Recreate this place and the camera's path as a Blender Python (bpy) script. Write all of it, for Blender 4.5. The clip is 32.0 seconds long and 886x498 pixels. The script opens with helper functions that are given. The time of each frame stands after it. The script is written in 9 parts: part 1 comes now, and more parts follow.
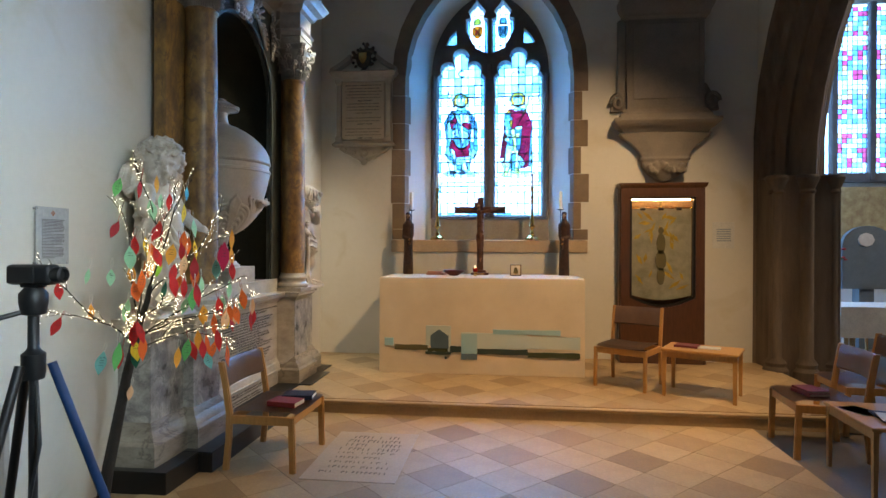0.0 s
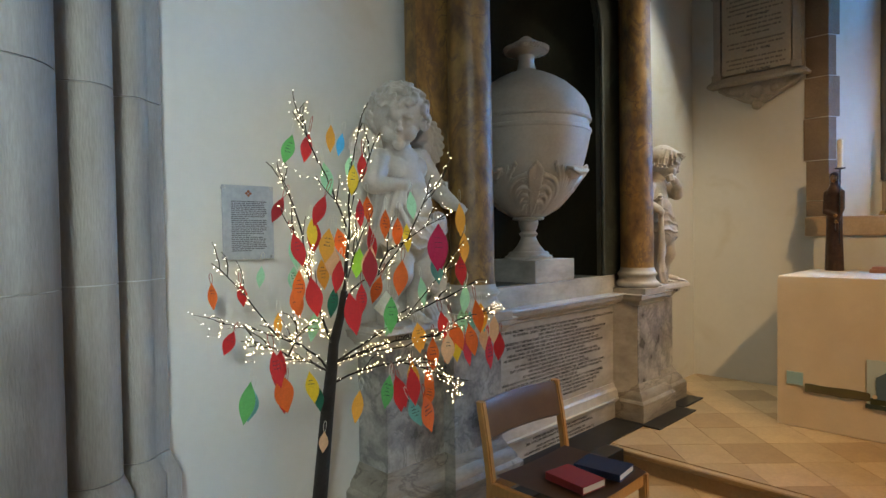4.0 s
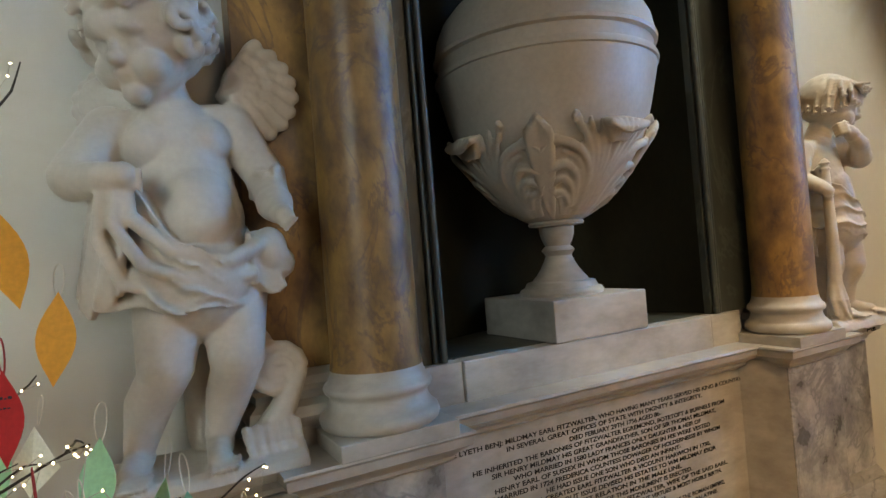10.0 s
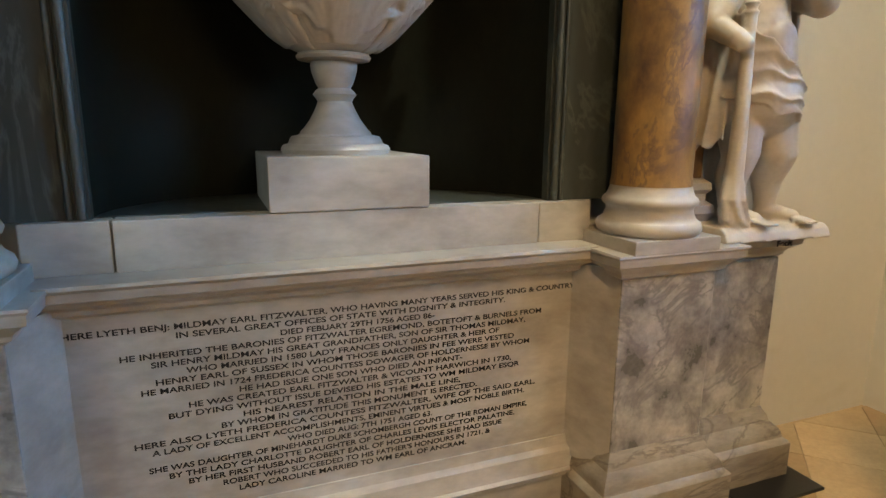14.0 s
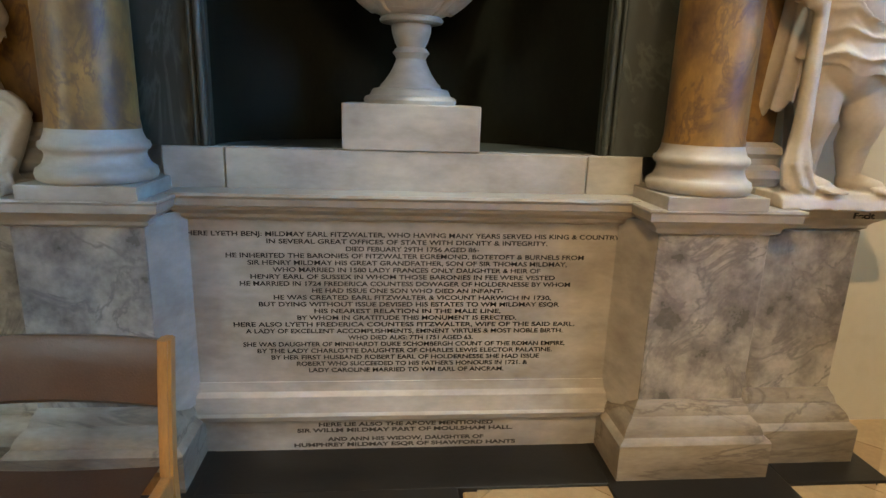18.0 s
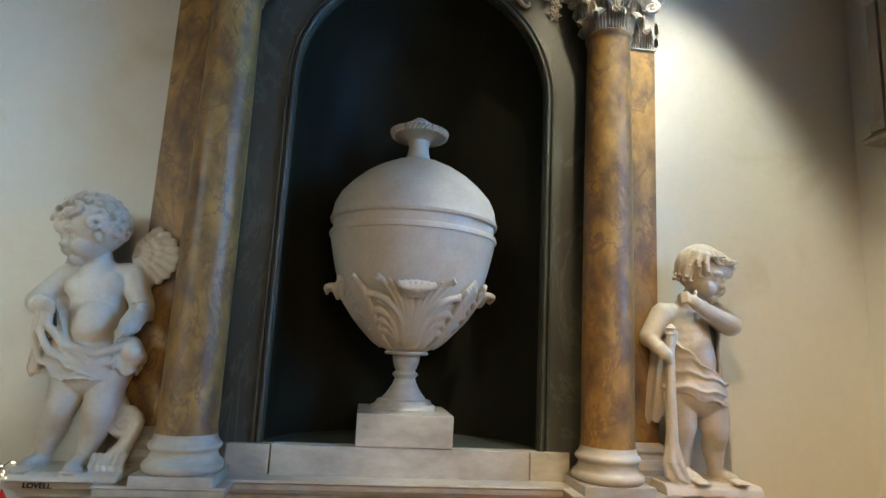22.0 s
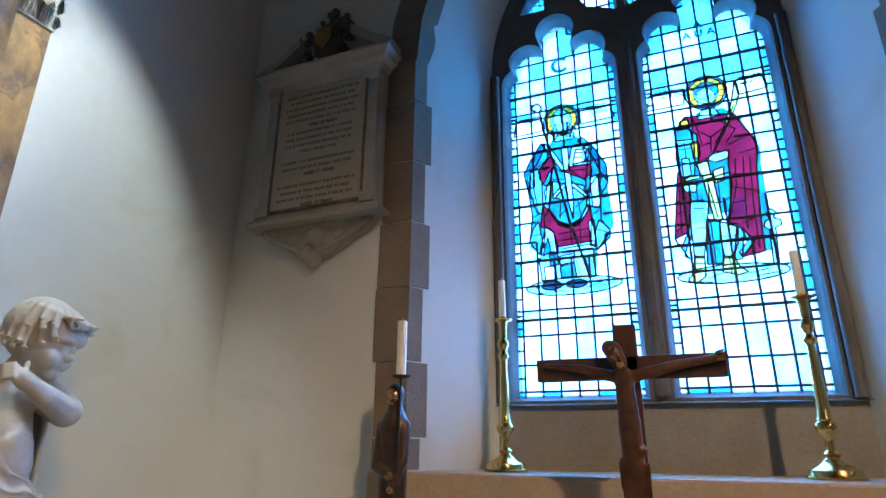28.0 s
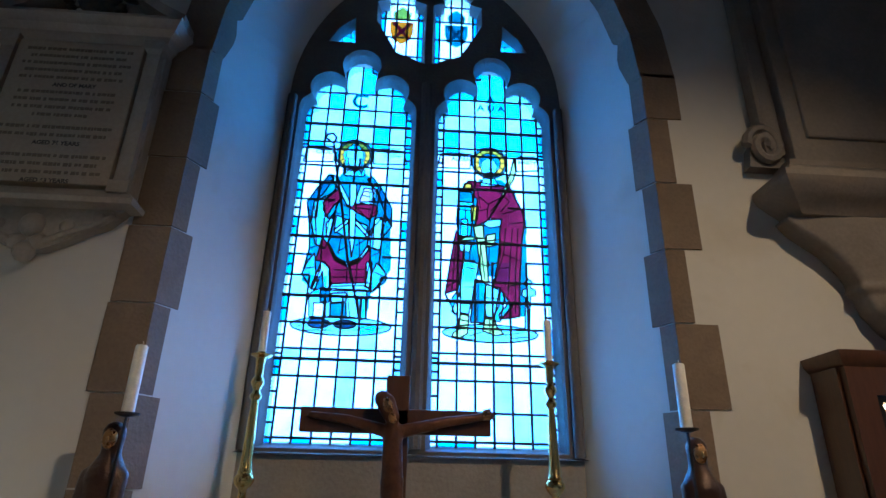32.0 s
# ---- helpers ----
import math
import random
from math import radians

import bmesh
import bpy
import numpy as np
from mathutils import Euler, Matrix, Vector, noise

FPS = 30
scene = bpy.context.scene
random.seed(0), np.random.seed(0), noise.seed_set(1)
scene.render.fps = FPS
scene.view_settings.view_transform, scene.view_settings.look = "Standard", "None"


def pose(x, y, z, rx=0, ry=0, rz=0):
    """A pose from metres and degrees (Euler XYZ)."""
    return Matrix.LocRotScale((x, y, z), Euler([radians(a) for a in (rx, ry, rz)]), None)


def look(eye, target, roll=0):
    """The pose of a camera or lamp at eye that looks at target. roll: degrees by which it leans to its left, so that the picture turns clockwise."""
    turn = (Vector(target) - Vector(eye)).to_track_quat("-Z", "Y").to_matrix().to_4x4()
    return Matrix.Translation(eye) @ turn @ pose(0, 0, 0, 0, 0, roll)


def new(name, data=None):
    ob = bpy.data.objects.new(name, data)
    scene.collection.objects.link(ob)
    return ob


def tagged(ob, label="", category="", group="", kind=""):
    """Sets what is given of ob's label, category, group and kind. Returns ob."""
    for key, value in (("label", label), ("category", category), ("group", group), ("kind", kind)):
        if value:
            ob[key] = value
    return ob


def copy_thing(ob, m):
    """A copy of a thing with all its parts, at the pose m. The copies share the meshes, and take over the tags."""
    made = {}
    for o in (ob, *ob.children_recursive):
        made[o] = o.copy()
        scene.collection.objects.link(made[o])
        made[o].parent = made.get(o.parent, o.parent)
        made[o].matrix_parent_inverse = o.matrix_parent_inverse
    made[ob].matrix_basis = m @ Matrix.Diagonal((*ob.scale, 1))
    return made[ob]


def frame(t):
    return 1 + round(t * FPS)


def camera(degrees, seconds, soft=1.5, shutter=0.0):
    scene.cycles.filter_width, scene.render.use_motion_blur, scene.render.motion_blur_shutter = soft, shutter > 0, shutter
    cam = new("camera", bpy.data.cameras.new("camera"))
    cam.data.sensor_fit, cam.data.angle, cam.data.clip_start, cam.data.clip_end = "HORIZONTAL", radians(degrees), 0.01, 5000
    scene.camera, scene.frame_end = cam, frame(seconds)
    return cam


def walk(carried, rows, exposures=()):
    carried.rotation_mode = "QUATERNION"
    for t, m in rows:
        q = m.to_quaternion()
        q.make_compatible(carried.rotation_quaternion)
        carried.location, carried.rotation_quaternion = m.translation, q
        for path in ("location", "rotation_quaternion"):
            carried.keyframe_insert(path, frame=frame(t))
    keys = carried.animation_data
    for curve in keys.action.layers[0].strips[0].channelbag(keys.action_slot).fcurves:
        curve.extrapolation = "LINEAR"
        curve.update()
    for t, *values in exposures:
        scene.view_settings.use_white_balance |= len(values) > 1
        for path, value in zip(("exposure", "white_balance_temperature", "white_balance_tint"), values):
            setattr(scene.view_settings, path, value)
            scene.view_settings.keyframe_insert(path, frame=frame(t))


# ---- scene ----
LENS = 74.6
cam = camera(LENS, 32.0)
METRES, EYE, TILT, LEAN, TURN = 7.6, 1.42, 0.0, 0.0, 6.6
ROWS = [
    (0.0, 0.0, 0.0, 0.0, 0.0, -0.17, -0.23),
    (0.5, 0.0215, 0.0186, 0.001, 4.39, -0.25, -0.44),
    (1.0, 0.0279, 0.0414, -0.0016, 7.99, -0.02, -0.26),
    (1.5, 0.0277, 0.0732, 0.0008, 12.08, 0.11, 0.19),
    (2.0, 0.0278, 0.1015, -0.0016, 16.64, -0.01, 0.62),
    (2.5, 0.0342, 0.137, -0.0001, 21.41, -0.19, 0.75),
    (3.0, 0.0294, 0.1657, -0.0033, 26.78, -0.46, 0.79),
    (3.5, 0.0155, 0.1969, -0.0008, 32.54, -0.74, 0.7),
    (4.0, 0.0074, 0.2178, -0.0023, 39.07, -1.23, 0.91),
    (4.5, 0.0112, 0.245, -0.0028, 45.21, -1.54, 1.51),
    (6.5, -0.0391, 0.3108, -0.0069, 57.24, -2.62, 1.94),
    (7.0, -0.0479, 0.3297, -0.0047, 61.9, -1.88, 2.41),
    (7.5, -0.048, 0.3473, -0.0046, 63.05, -1.16, 2.57),
    (8.0, -0.0489, 0.3606, -0.0017, 60.92, 0.97, 2.66),
    (8.5, -0.0569, 0.3801, -0.0019, 58.07, 0.01, 1.05),
    (9.0, -0.0666, 0.3957, -0.0028, 58.03, -0.64, 0.73),
    (9.5, -0.0654, 0.4119, -0.0031, 57.58, -0.86, 3.18),
    (10.0, -0.0487, 0.4374, 0.0002, 54.83, 0.71, 4.63),
    (10.5, -0.0316, 0.4597, -0.0004, 49.27, 1.35, 5.42),
    (11.0, -0.0239, 0.48, -0.005, 39.99, -1.16, 4.21),
    (11.5, -0.0366, 0.5015, -0.0053, 38.27, -3.7, 1.71),
    (12.0, -0.0467, 0.5149, -0.0078, 42.73, -5.96, 1.87),
    (12.5, -0.0438, 0.5266, -0.0088, 49.3, -7.34, 2.03),
    (13.0, -0.0306, 0.5445, -0.0092, 54.85, -7.85, 1.5),
    (13.5, -0.0252, 0.5585, -0.0111, 57.74, -9.05, 1.4),
    (14.0, -0.0334, 0.5767, -0.0134, 62.1, -11.65, -0.42),
    (14.5, -0.044, 0.5891, -0.015, 67.69, -14.4, -0.99),
    (15.0, -0.0426, 0.5978, -0.0157, 75.04, -16.2, -0.04),
    (15.5, -0.0316, 0.6083, -0.0169, 80.62, -17.24, 0.75),
    (17.5, 0.0042, 0.6089, -0.0254, 79.4, -16.71, -0.67),
    (18.0, 0.0111, 0.6065, -0.0205, 78.49, -14.3, -1.82),
    (18.5, 0.0239, 0.6053, -0.0142, 79.56, -10.99, -2.03),
    (19.0, 0.0467, 0.6076, -0.009, 80.84, -7.97, -1.88),
    (19.5, 0.0667, 0.6081, -0.0021, 81.83, -4.32, -1.15),
    (20.0, 0.0777, 0.6024, 0.0026, 80.81, -1.2, -1.16),
    (20.5, 0.0932, 0.592, 0.0056, 79.73, 1.83, -1.76),
    (21.0, 0.1054, 0.5852, 0.0087, 78.39, 5.16, -2.21),
    (21.5, 0.11, 0.5811, 0.0125, 77.04, 7.61, -2.66),
    (22.0, 0.1127, 0.578, 0.0151, 76.0, 9.74, -2.91),
    (22.5, 0.1143, 0.5762, 0.0165, 75.55, 11.74, -3.34),
    (23.0, 0.1135, 0.5773, 0.0177, 74.52, 13.0, -2.93),
    (23.5, 0.1126, 0.5785, 0.0185, 72.95, 13.74, -3.02),
    (24.0, 0.1108, 0.5803, 0.0196, 71.27, 14.21, -3.29),
    (24.5, 0.1053, 0.5824, 0.0204, 69.19, 14.99, -3.49),
    (26.5, 0.0718, 0.6166, 0.0266, 42.87, 19.07, -3.57),
    (27.0, 0.061, 0.6162, 0.0275, 33.09, 20.07, -1.88),
    (27.5, 0.0519, 0.6151, 0.0261, 24.45, 19.39, -1.82),
    (28.0, 0.0482, 0.6152, 0.0243, 15.59, 18.8, -0.52),
    (28.5, 0.0481, 0.621, 0.0234, 9.05, 18.67, -0.75),
    (29.0, 0.0512, 0.6356, 0.0255, 1.29, 20.71, 0.78),
    (29.5, 0.0552, 0.6469, 0.0276, -3.86, 21.51, 1.06),
    (30.0, 0.0503, 0.6457, 0.0288, -6.75, 21.68, 0.62),
    (30.5, 0.0451, 0.6436, 0.0296, -9.26, 22.58, 0.13),
    (31.0, 0.0399, 0.6397, 0.0296, -10.2, 22.36, -0.28),
    (31.5, 0.0346, 0.6361, 0.0296, -11.12, 22.22, -0.82),
    (32.0, 0.0304, 0.6325, 0.0307, -10.53, 22.68, -1.13),
]
EXPOSURES = [(0.0, -0.38, 7900, 10), (2.0, -0.45, 7900, 9), (4.5, -0.6, 8300, 8), (7.0, -0.45, 8900, 11), (8.0, -0.5, 9100, 12), (13.0, -0.32, 8600, 8), (15.5, -0.3, 8900, 8), (18.0, -0.25, 8500, 6), (20.0, -0.27, 8400, 5), (24.5, -0.15, 9000, 7), (26.5, 0.0, 7200, 7), (28.0, -0.65, 6250, 8), (29.0, -1.2, 5900, 9), (32.0, -1.3, 5750, 8)]
walk(cam, [(t, pose(0, 0, EYE, TILT, LEAN, TURN) @ pose(METRES * x, METRES * y, METRES * z, 90 + pitch, roll, yaw)) for t, x, y, z, yaw, pitch, roll in ROWS], EXPOSURES)

# ---- light ----
world = bpy.data.worlds.new("world")
scene.world = world
world.use_nodes = True
wn = world.node_tree
sky = wn.nodes.new("ShaderNodeTexSky")
sky.sky_type, sky.sun_disc = "NISHITA", False
sky.sun_elevation, sky.sun_rotation = radians(35), radians(160)
wn.nodes["Background"].inputs["Strength"].default_value = 0.08
wn.links.new(sky.outputs[0], wn.nodes["Background"].inputs["Color"])


def lamp(name, kind, where, target, watts, color, size=0.2, angle=60, blend=0.5, spread=180):
    data = bpy.data.lights.new(name, kind)
    data.energy, data.color = watts, color
    if kind == "AREA":
        data.shape, data.size, data.size_y = "RECTANGLE", size[0], size[1]
        data.spread = radians(spread)
    elif kind == "SPOT":
        data.shadow_soft_size, data.spot_size, data.spot_blend = size, radians(angle), blend
    else:
        data.shadow_soft_size = size
    ob = new(name, data)
    ob.matrix_world = look(where, target)
    return ob


WARM, COOL = (1.0, 0.72, 0.44), (0.62, 0.8, 1.0)
WX = -0.27                    # middle of the east window
# spotlight high on the south side, aimed at the altar
lamp("spot_altar", "SPOT", (1.9, 3.4, 4.9), (0.3, 6.25, 0.55), 960, WARM, 0.06, 73, 0.75)
# added fill without a known fixture, brightens the chapel floor and chair
lamp("spot_floor", "SPOT", (1.9, 4.1, 4.6), (0.25, 3.85, 0.0), 320, WARM, 0.06, 55, 0.6)
# low warm fill added to brighten the monument, no known lamp there
lamp("spot_monument", "SPOT", (2.2, 5.9, 2.9), (-2.2, 5.0, 1.95), 88, (1.0, 0.8, 0.55), 0.25, 32, 0.85)
# cool fill added in the open nave for the monument's left side
lamp("daylight_nave", "AREA", (1.6, 0.6, 2.8), (-2.3, 3.3, 1.9), 2.6, (0.66, 0.83, 1.0), (1.6, 2.2), spread=42)
# spots on the north-east corner and the capital
lamp("downlight_corner", "SPOT", (-1.36, 5.78, 4.3), (-1.97, 5.8, 2.6), 330, (0.86, 0.98, 1.0), 0.03, 60, 0.6)
lamp("spot_capital", "SPOT", (0.3, 5.75, 4.6), (-2.1, 5.52, 3.0), 240, (1.0, 0.95, 0.84), 0.03, 21, 0.7)
# added stand-in for unseen daylight from behind; then the east window and the chancel
lamp("daylight_west", "AREA", (2.3, -0.6, 3.4), (-2.33, 2.2, 1.4), 22, (0.55, 0.78, 1.0), (1.0, 2.0), spread=38)
lamp("daylight_east", "AREA", (WX, 8.5, 2.9), (WX, 2.0, 1.9), 900, (0.08, 0.4, 1.0), (1.9, 2.8))
lamp("daylight_chancel", "AREA", (7.5, 6.0, 4.6), (3.5, 6.0, 1.0), 160, (1.0, 0.86, 0.7), (2.5, 2.5))

# ---- materials ----
MATS = {}


def mat(name, base, rough=0.6, dark=None, scale=6.0, spread=0.5, bump=0.15, metal=0.0, grain=60.0, veins=None, vein_scale=3.0, vein_width=0.05, stretch=(1, 1, 1), coat=0.0, per_object=0.0, sheen=0.0, fleck=0.08, gloss=0.5, blotch=None):
    """A surface with broad and fine variation; veins: colour of a network of thin lines."""
    m = bpy.data.materials.new(name)
    m.use_nodes = True
    nt = m.node_tree
    n, l = nt.nodes, nt.links
    b = n["Principled BSDF"]
    dark = dark or tuple(c * 0.72 for c in base)
    co = n.new("ShaderNodeTexCoord")
    mp = n.new("ShaderNodeMapping")
    mp.inputs["Scale"].default_value = stretch
    l.new(co.outputs["Object"], mp.inputs["Vector"])
    broad = n.new("ShaderNodeTexNoise")
    broad.inputs["Scale"].default_value, broad.inputs["Detail"].default_value = scale, 6
    broad.inputs["Roughness"].default_value = 0.62
    fine = n.new("ShaderNodeTexNoise")
    fine.inputs["Scale"].default_value, fine.inputs["Detail"].default_value = grain, 4
    for t in (broad, fine):
        l.new(mp.outputs[0], t.inputs["Vector"])
    ramp = n.new("ShaderNodeMapRange")
    ramp.inputs["From Min"].default_value, ramp.inputs["From Max"].default_value = 0.5 - spread / 2, 0.5 + spread / 2
    l.new(broad.outputs["Fac"], ramp.inputs["Value"])
    mix = n.new("ShaderNodeMix")
    mix.data_type = "RGBA"
    mix.inputs["A"].default_value, mix.inputs["B"].default_value = (*dark, 1), (*base, 1)
    l.new(ramp.outputs[0], mix.inputs["Factor"])
    colour = mix.outputs["Result"]
    if veins:
        vn = n.new("ShaderNodeTexNoise")
        vn.inputs["Scale"].default_value, vn.inputs["Detail"].default_value = vein_scale, 9
        vn.inputs["Roughness"].default_value, vn.inputs["Distortion"].default_value = 0.6, 0.9
        l.new(mp.outputs[0], vn.inputs["Vector"])
        sub = n.new("ShaderNodeMath")
        sub.operation = "SUBTRACT"
        sub.inputs[1].default_value = 0.5
        ab = n.new("ShaderNodeMath")
        ab.operation = "ABSOLUTE"
        vr = n.new("ShaderNodeMapRange")
        vr.inputs["From Min"].default_value, vr.inputs["From Max"].default_value = 0.0, vein_width
        vr.inputs["To Min"].default_value, vr.inputs["To Max"].default_value = 0.85, 0.0
        l.new(vn.outputs["Fac"], sub.inputs[0])
        l.new(sub.outputs[0], ab.inputs[0])
        l.new(ab.outputs[0], vr.inputs["Value"])
        vm = n.new("ShaderNodeMix")
        vm.data_type = "RGBA"
        vm.inputs["B"].default_value = (*veins, 1)
        l.new(vr.outputs[0], vm.inputs["Factor"])
        l.new(colour, vm.inputs["A"])
        colour = vm.outputs["Result"]
    if blotch:
        bn = n.new("ShaderNodeTexNoise")
        bn.inputs["Scale"].default_value, bn.inputs["Detail"].default_value = 1.7, 5
        bn.inputs["Roughness"].default_value, bn.inputs["Distortion"].default_value = 0.55, 0.6
        l.new(mp.outputs[0], bn.inputs["Vector"])
        br = n.new("ShaderNodeMapRange")
        br.inputs["From Min"].default_value, br.inputs["From Max"].default_value = 0.57, 0.75
        br.inputs["To Min"].default_value, br.inputs["To Max"].default_value = 0.0, 0.55
        l.new(bn.outputs["Fac"], br.inputs["Value"])
        bx = n.new("ShaderNodeMix")
        bx.data_type = "RGBA"
        bx.inputs["B"].default_value = (*blotch, 1)
        l.new(br.outputs[0], bx.inputs["Factor"])
        l.new(colour, bx.inputs["A"])
        colour = bx.outputs["Result"]
    fv = n.new("ShaderNodeMapRange")
    fv.inputs["From Min"].default_value, fv.inputs["From Max"].default_value = 0.3, 0.7
    fv.inputs["To Min"].default_value, fv.inputs["To Max"].default_value = 1 - fleck * 1.2, 1 + fleck * 0.75
    l.new(fine.outputs["Fac"], fv.inputs["Value"])
    value = fv.outputs[0]
    if per_object:
        oi = n.new("ShaderNodeObjectInfo")
        ov = n.new("ShaderNodeMapRange")
        ov.inputs["To Min"].default_value, ov.inputs["To Max"].default_value = 1 - per_object, 1 + per_object
        l.new(oi.outputs["Random"], ov.inputs["Value"])
        mu = n.new("ShaderNodeMath")
        mu.operation = "MULTIPLY"
        l.new(value, mu.inputs[0])
        l.new(ov.outputs[0], mu.inputs[1])
        value = mu.outputs[0]
    hsv = n.new("ShaderNodeHueSaturation")
    l.new(value, hsv.inputs["Value"])
    l.new(colour, hsv.inputs["Color"])
    l.new(hsv.outputs[0], b.inputs["Base Color"])
    rr = n.new("ShaderNodeMapRange")
    rr.inputs["To Min"].default_value, rr.inputs["To Max"].default_value = max(0.03, rough - 0.1), min(1, rough + 0.1)
    l.new(broad.outputs["Fac"], rr.inputs["Value"])
    l.new(rr.outputs[0], b.inputs["Roughness"])
    b.inputs["Metallic"].default_value = metal
    b.inputs["Specular IOR Level"].default_value = gloss
    b.inputs["Coat Weight"].default_value = coat
    b.inputs["Sheen Weight"].default_value = sheen
    if bump:
        bp = n.new("ShaderNodeBump")
        bp.inputs["Strength"].default_value, bp.inputs["Distance"].default_value = bump, 0.01
        add = n.new("ShaderNodeMath")
        add.operation = "ADD"
        l.new(broad.outputs["Fac"], add.inputs[0])
        l.new(fine.outputs["Fac"], add.inputs[1])
        l.new(add.outputs[0], bp.inputs["Height"])
        l.new(bp.outputs[0], b.inputs["Normal"])
    MATS[name] = m
    return m


def glow(name, color, strength):
    m = bpy.data.materials.new(name)
    m.use_nodes = True
    b = m.node_tree.nodes["Principled BSDF"]
    b.inputs["Base Color"].default_value = (*color, 1)
    b.inputs["Emission Color"].default_value = (*color, 1)
    b.inputs["Emission Strength"].default_value = strength
    return m


def stained(name, color, cloud=0.35, ribs=0.0):
    """Stained glass: tinted, with a thin streaky variation and a little gloss."""
    m = bpy.data.materials.new(name)
    m.use_nodes = True
    n, l = m.node_tree.nodes, m.node_tree.links
    n.remove(n["Principled BSDF"])
    co, no = n.new("ShaderNodeTexCoord"), n.new("ShaderNodeTexNoise")
    no.inputs["Scale"].default_value, no.inputs["Detail"].default_value = 9, 5
    l.new(co.outputs["Object"], no.inputs["Vector"])
    oi = n.new("ShaderNodeObjectInfo")
    mr = n.new("ShaderNodeMapRange")
    mr.inputs["From Min"].default_value, mr.inputs["From Max"].default_value = 0.3, 0.7
    mr.inputs["To Min"].default_value, mr.inputs["To Max"].default_value = 1 - cloud, 1.0
    l.new(no.outputs["Fac"], mr.inputs["Value"])
    ov = n.new("ShaderNodeMapRange")
    ov.inputs["To Min"].default_value, ov.inputs["To Max"].default_value = 0.9, 1.0
    l.new(oi.outputs["Random"], ov.inputs["Value"])
    mu = n.new("ShaderNodeMath")
    mu.operation = "MULTIPLY"
    l.new(mr.outputs[0], mu.inputs[0])
    l.new(ov.outputs[0], mu.inputs[1])
    hs = n.new("ShaderNodeHueSaturation")
    hs.inputs["Color"].default_value = (*color, 1)
    l.new(mu.outputs[0], hs.inputs["Value"])
    tr, tl, gl = n.new("ShaderNodeBsdfTransparent"), n.new("ShaderNodeBsdfTranslucent"), n.new("ShaderNodeBsdfGlossy")
    gl.inputs["Roughness"].default_value = 0.15
    l.new(hs.outputs[0], tr.inputs["Color"])
    l.new(hs.outputs[0], tl.inputs["Color"])
    m1, m2 = n.new("ShaderNodeMixShader"), n.new("ShaderNodeMixShader")
    m1.inputs[0].default_value, m2.inputs[0].default_value = 0.25, 0.04
    l.new(tr.outputs[0], m1.inputs[1])
    l.new(tl.outputs[0], m1.inputs[2])
    l.new(m1.outputs[0], m2.inputs[1])
    l.new(gl.outputs[0], m2.inputs[2])
    l.new(m2.outputs[0], n["Material Output"].inputs["Surface"])
    return m


PLASTER = mat("lime_plaster", (0.62, 0.6, 0.55), 0.85, (0.56, 0.532, 0.465), 1.3, 0.7, 0.03, grain=25, fleck=0.015, blotch=(0.45, 0.385, 0.25))
STONE = mat("dressed_stone", (0.24, 0.175, 0.12), 0.85, (0.14, 0.1, 0.072), 4.0, 0.6, 0.35, grain=70, per_object=0.16)
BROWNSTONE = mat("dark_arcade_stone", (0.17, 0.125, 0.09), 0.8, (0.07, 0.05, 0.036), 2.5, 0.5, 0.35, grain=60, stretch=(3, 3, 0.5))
PIER = mat("pier_limestone", (0.42, 0.38, 0.33), 0.75, (0.2, 0.17, 0.14), 2.2, 0.5, 0.25, grain=60, stretch=(3, 3, 0.5))
MARBLE = mat("white_marble", (0.56, 0.525, 0.465), 0.34, (0.3, 0.265, 0.225), 4.5, 0.45, 0.04, grain=25, stretch=(1, 0.7, 1.5))
STATUARY = mat("statuary_marble", (0.6, 0.545, 0.475), 0.45, (0.42, 0.365, 0.3), 4.0, 0.5, 0.02, grain=60, fleck=0.05)
GREYVEIN = mat("grey_veined_marble", (0.5, 0.465, 0.415), 0.3, (0.17, 0.16, 0.15), 7.0, 0.26, 0.03, veins=(0.2, 0.19, 0.18), vein_scale=4.0, vein_width=0.03)
SIENA = mat("siena_marble", (0.42, 0.235, 0.07), 0.42, (0.1, 0.055, 0.032), 9.0, 0.36, 0.03, veins=(0.15, 0.085, 0.05), vein_scale=4.5, vein_width=0.025, grain=22, fleck=0.16, stretch=(1, 1, 0.6))
VERDE = mat("dark_green_marble", (0.062, 0.07, 0.06), 0.42, (0.03, 0.035, 0.03), 5.0, 0.5, 0.03, veins=(0.085, 0.1, 0.085), vein_scale=3.0, vein_width=0.02, stretch=(1, 1, 0.4))
NICHE = mat("black_green_marble", (0.02, 0.021, 0.014), 0.5, (0.009, 0.009, 0.007), 3.0, 0.5, 0.03, gloss=0.06, stretch=(1, 1, 0.5))
STAINED = mat("stained_grey_marble", (0.4, 0.35, 0.285), 0.4, (0.16, 0.13, 0.1), 4.5, 0.4, 0.05, veins=(0.15, 0.125, 0.1), vein_scale=3.0, vein_width=0.03, stretch=(1, 0.6, 2.2))
BLACK = mat("black_marble", (0.012, 0.011, 0.01), 0.35, (0.006, 0.006, 0.006), 4.0, 0.5, 0.04)
INK = mat("incised_black", (0.02, 0.018, 0.016), 0.8, bump=0)
FADED = mat("worn_lettering", (0.07, 0.06, 0.05), 0.8, bump=0)
TABLET = mat("tablet_stone", (0.4, 0.35, 0.29), 0.7, (0.26, 0.22, 0.18), 4.0, 0.6, 0.15)
OAK = mat("light_oak", (0.56, 0.29, 0.095), 0.42, (0.4, 0.19, 0.06), 7.0, 0.6, 0.05, grain=30, stretch=(8, 8, 1))
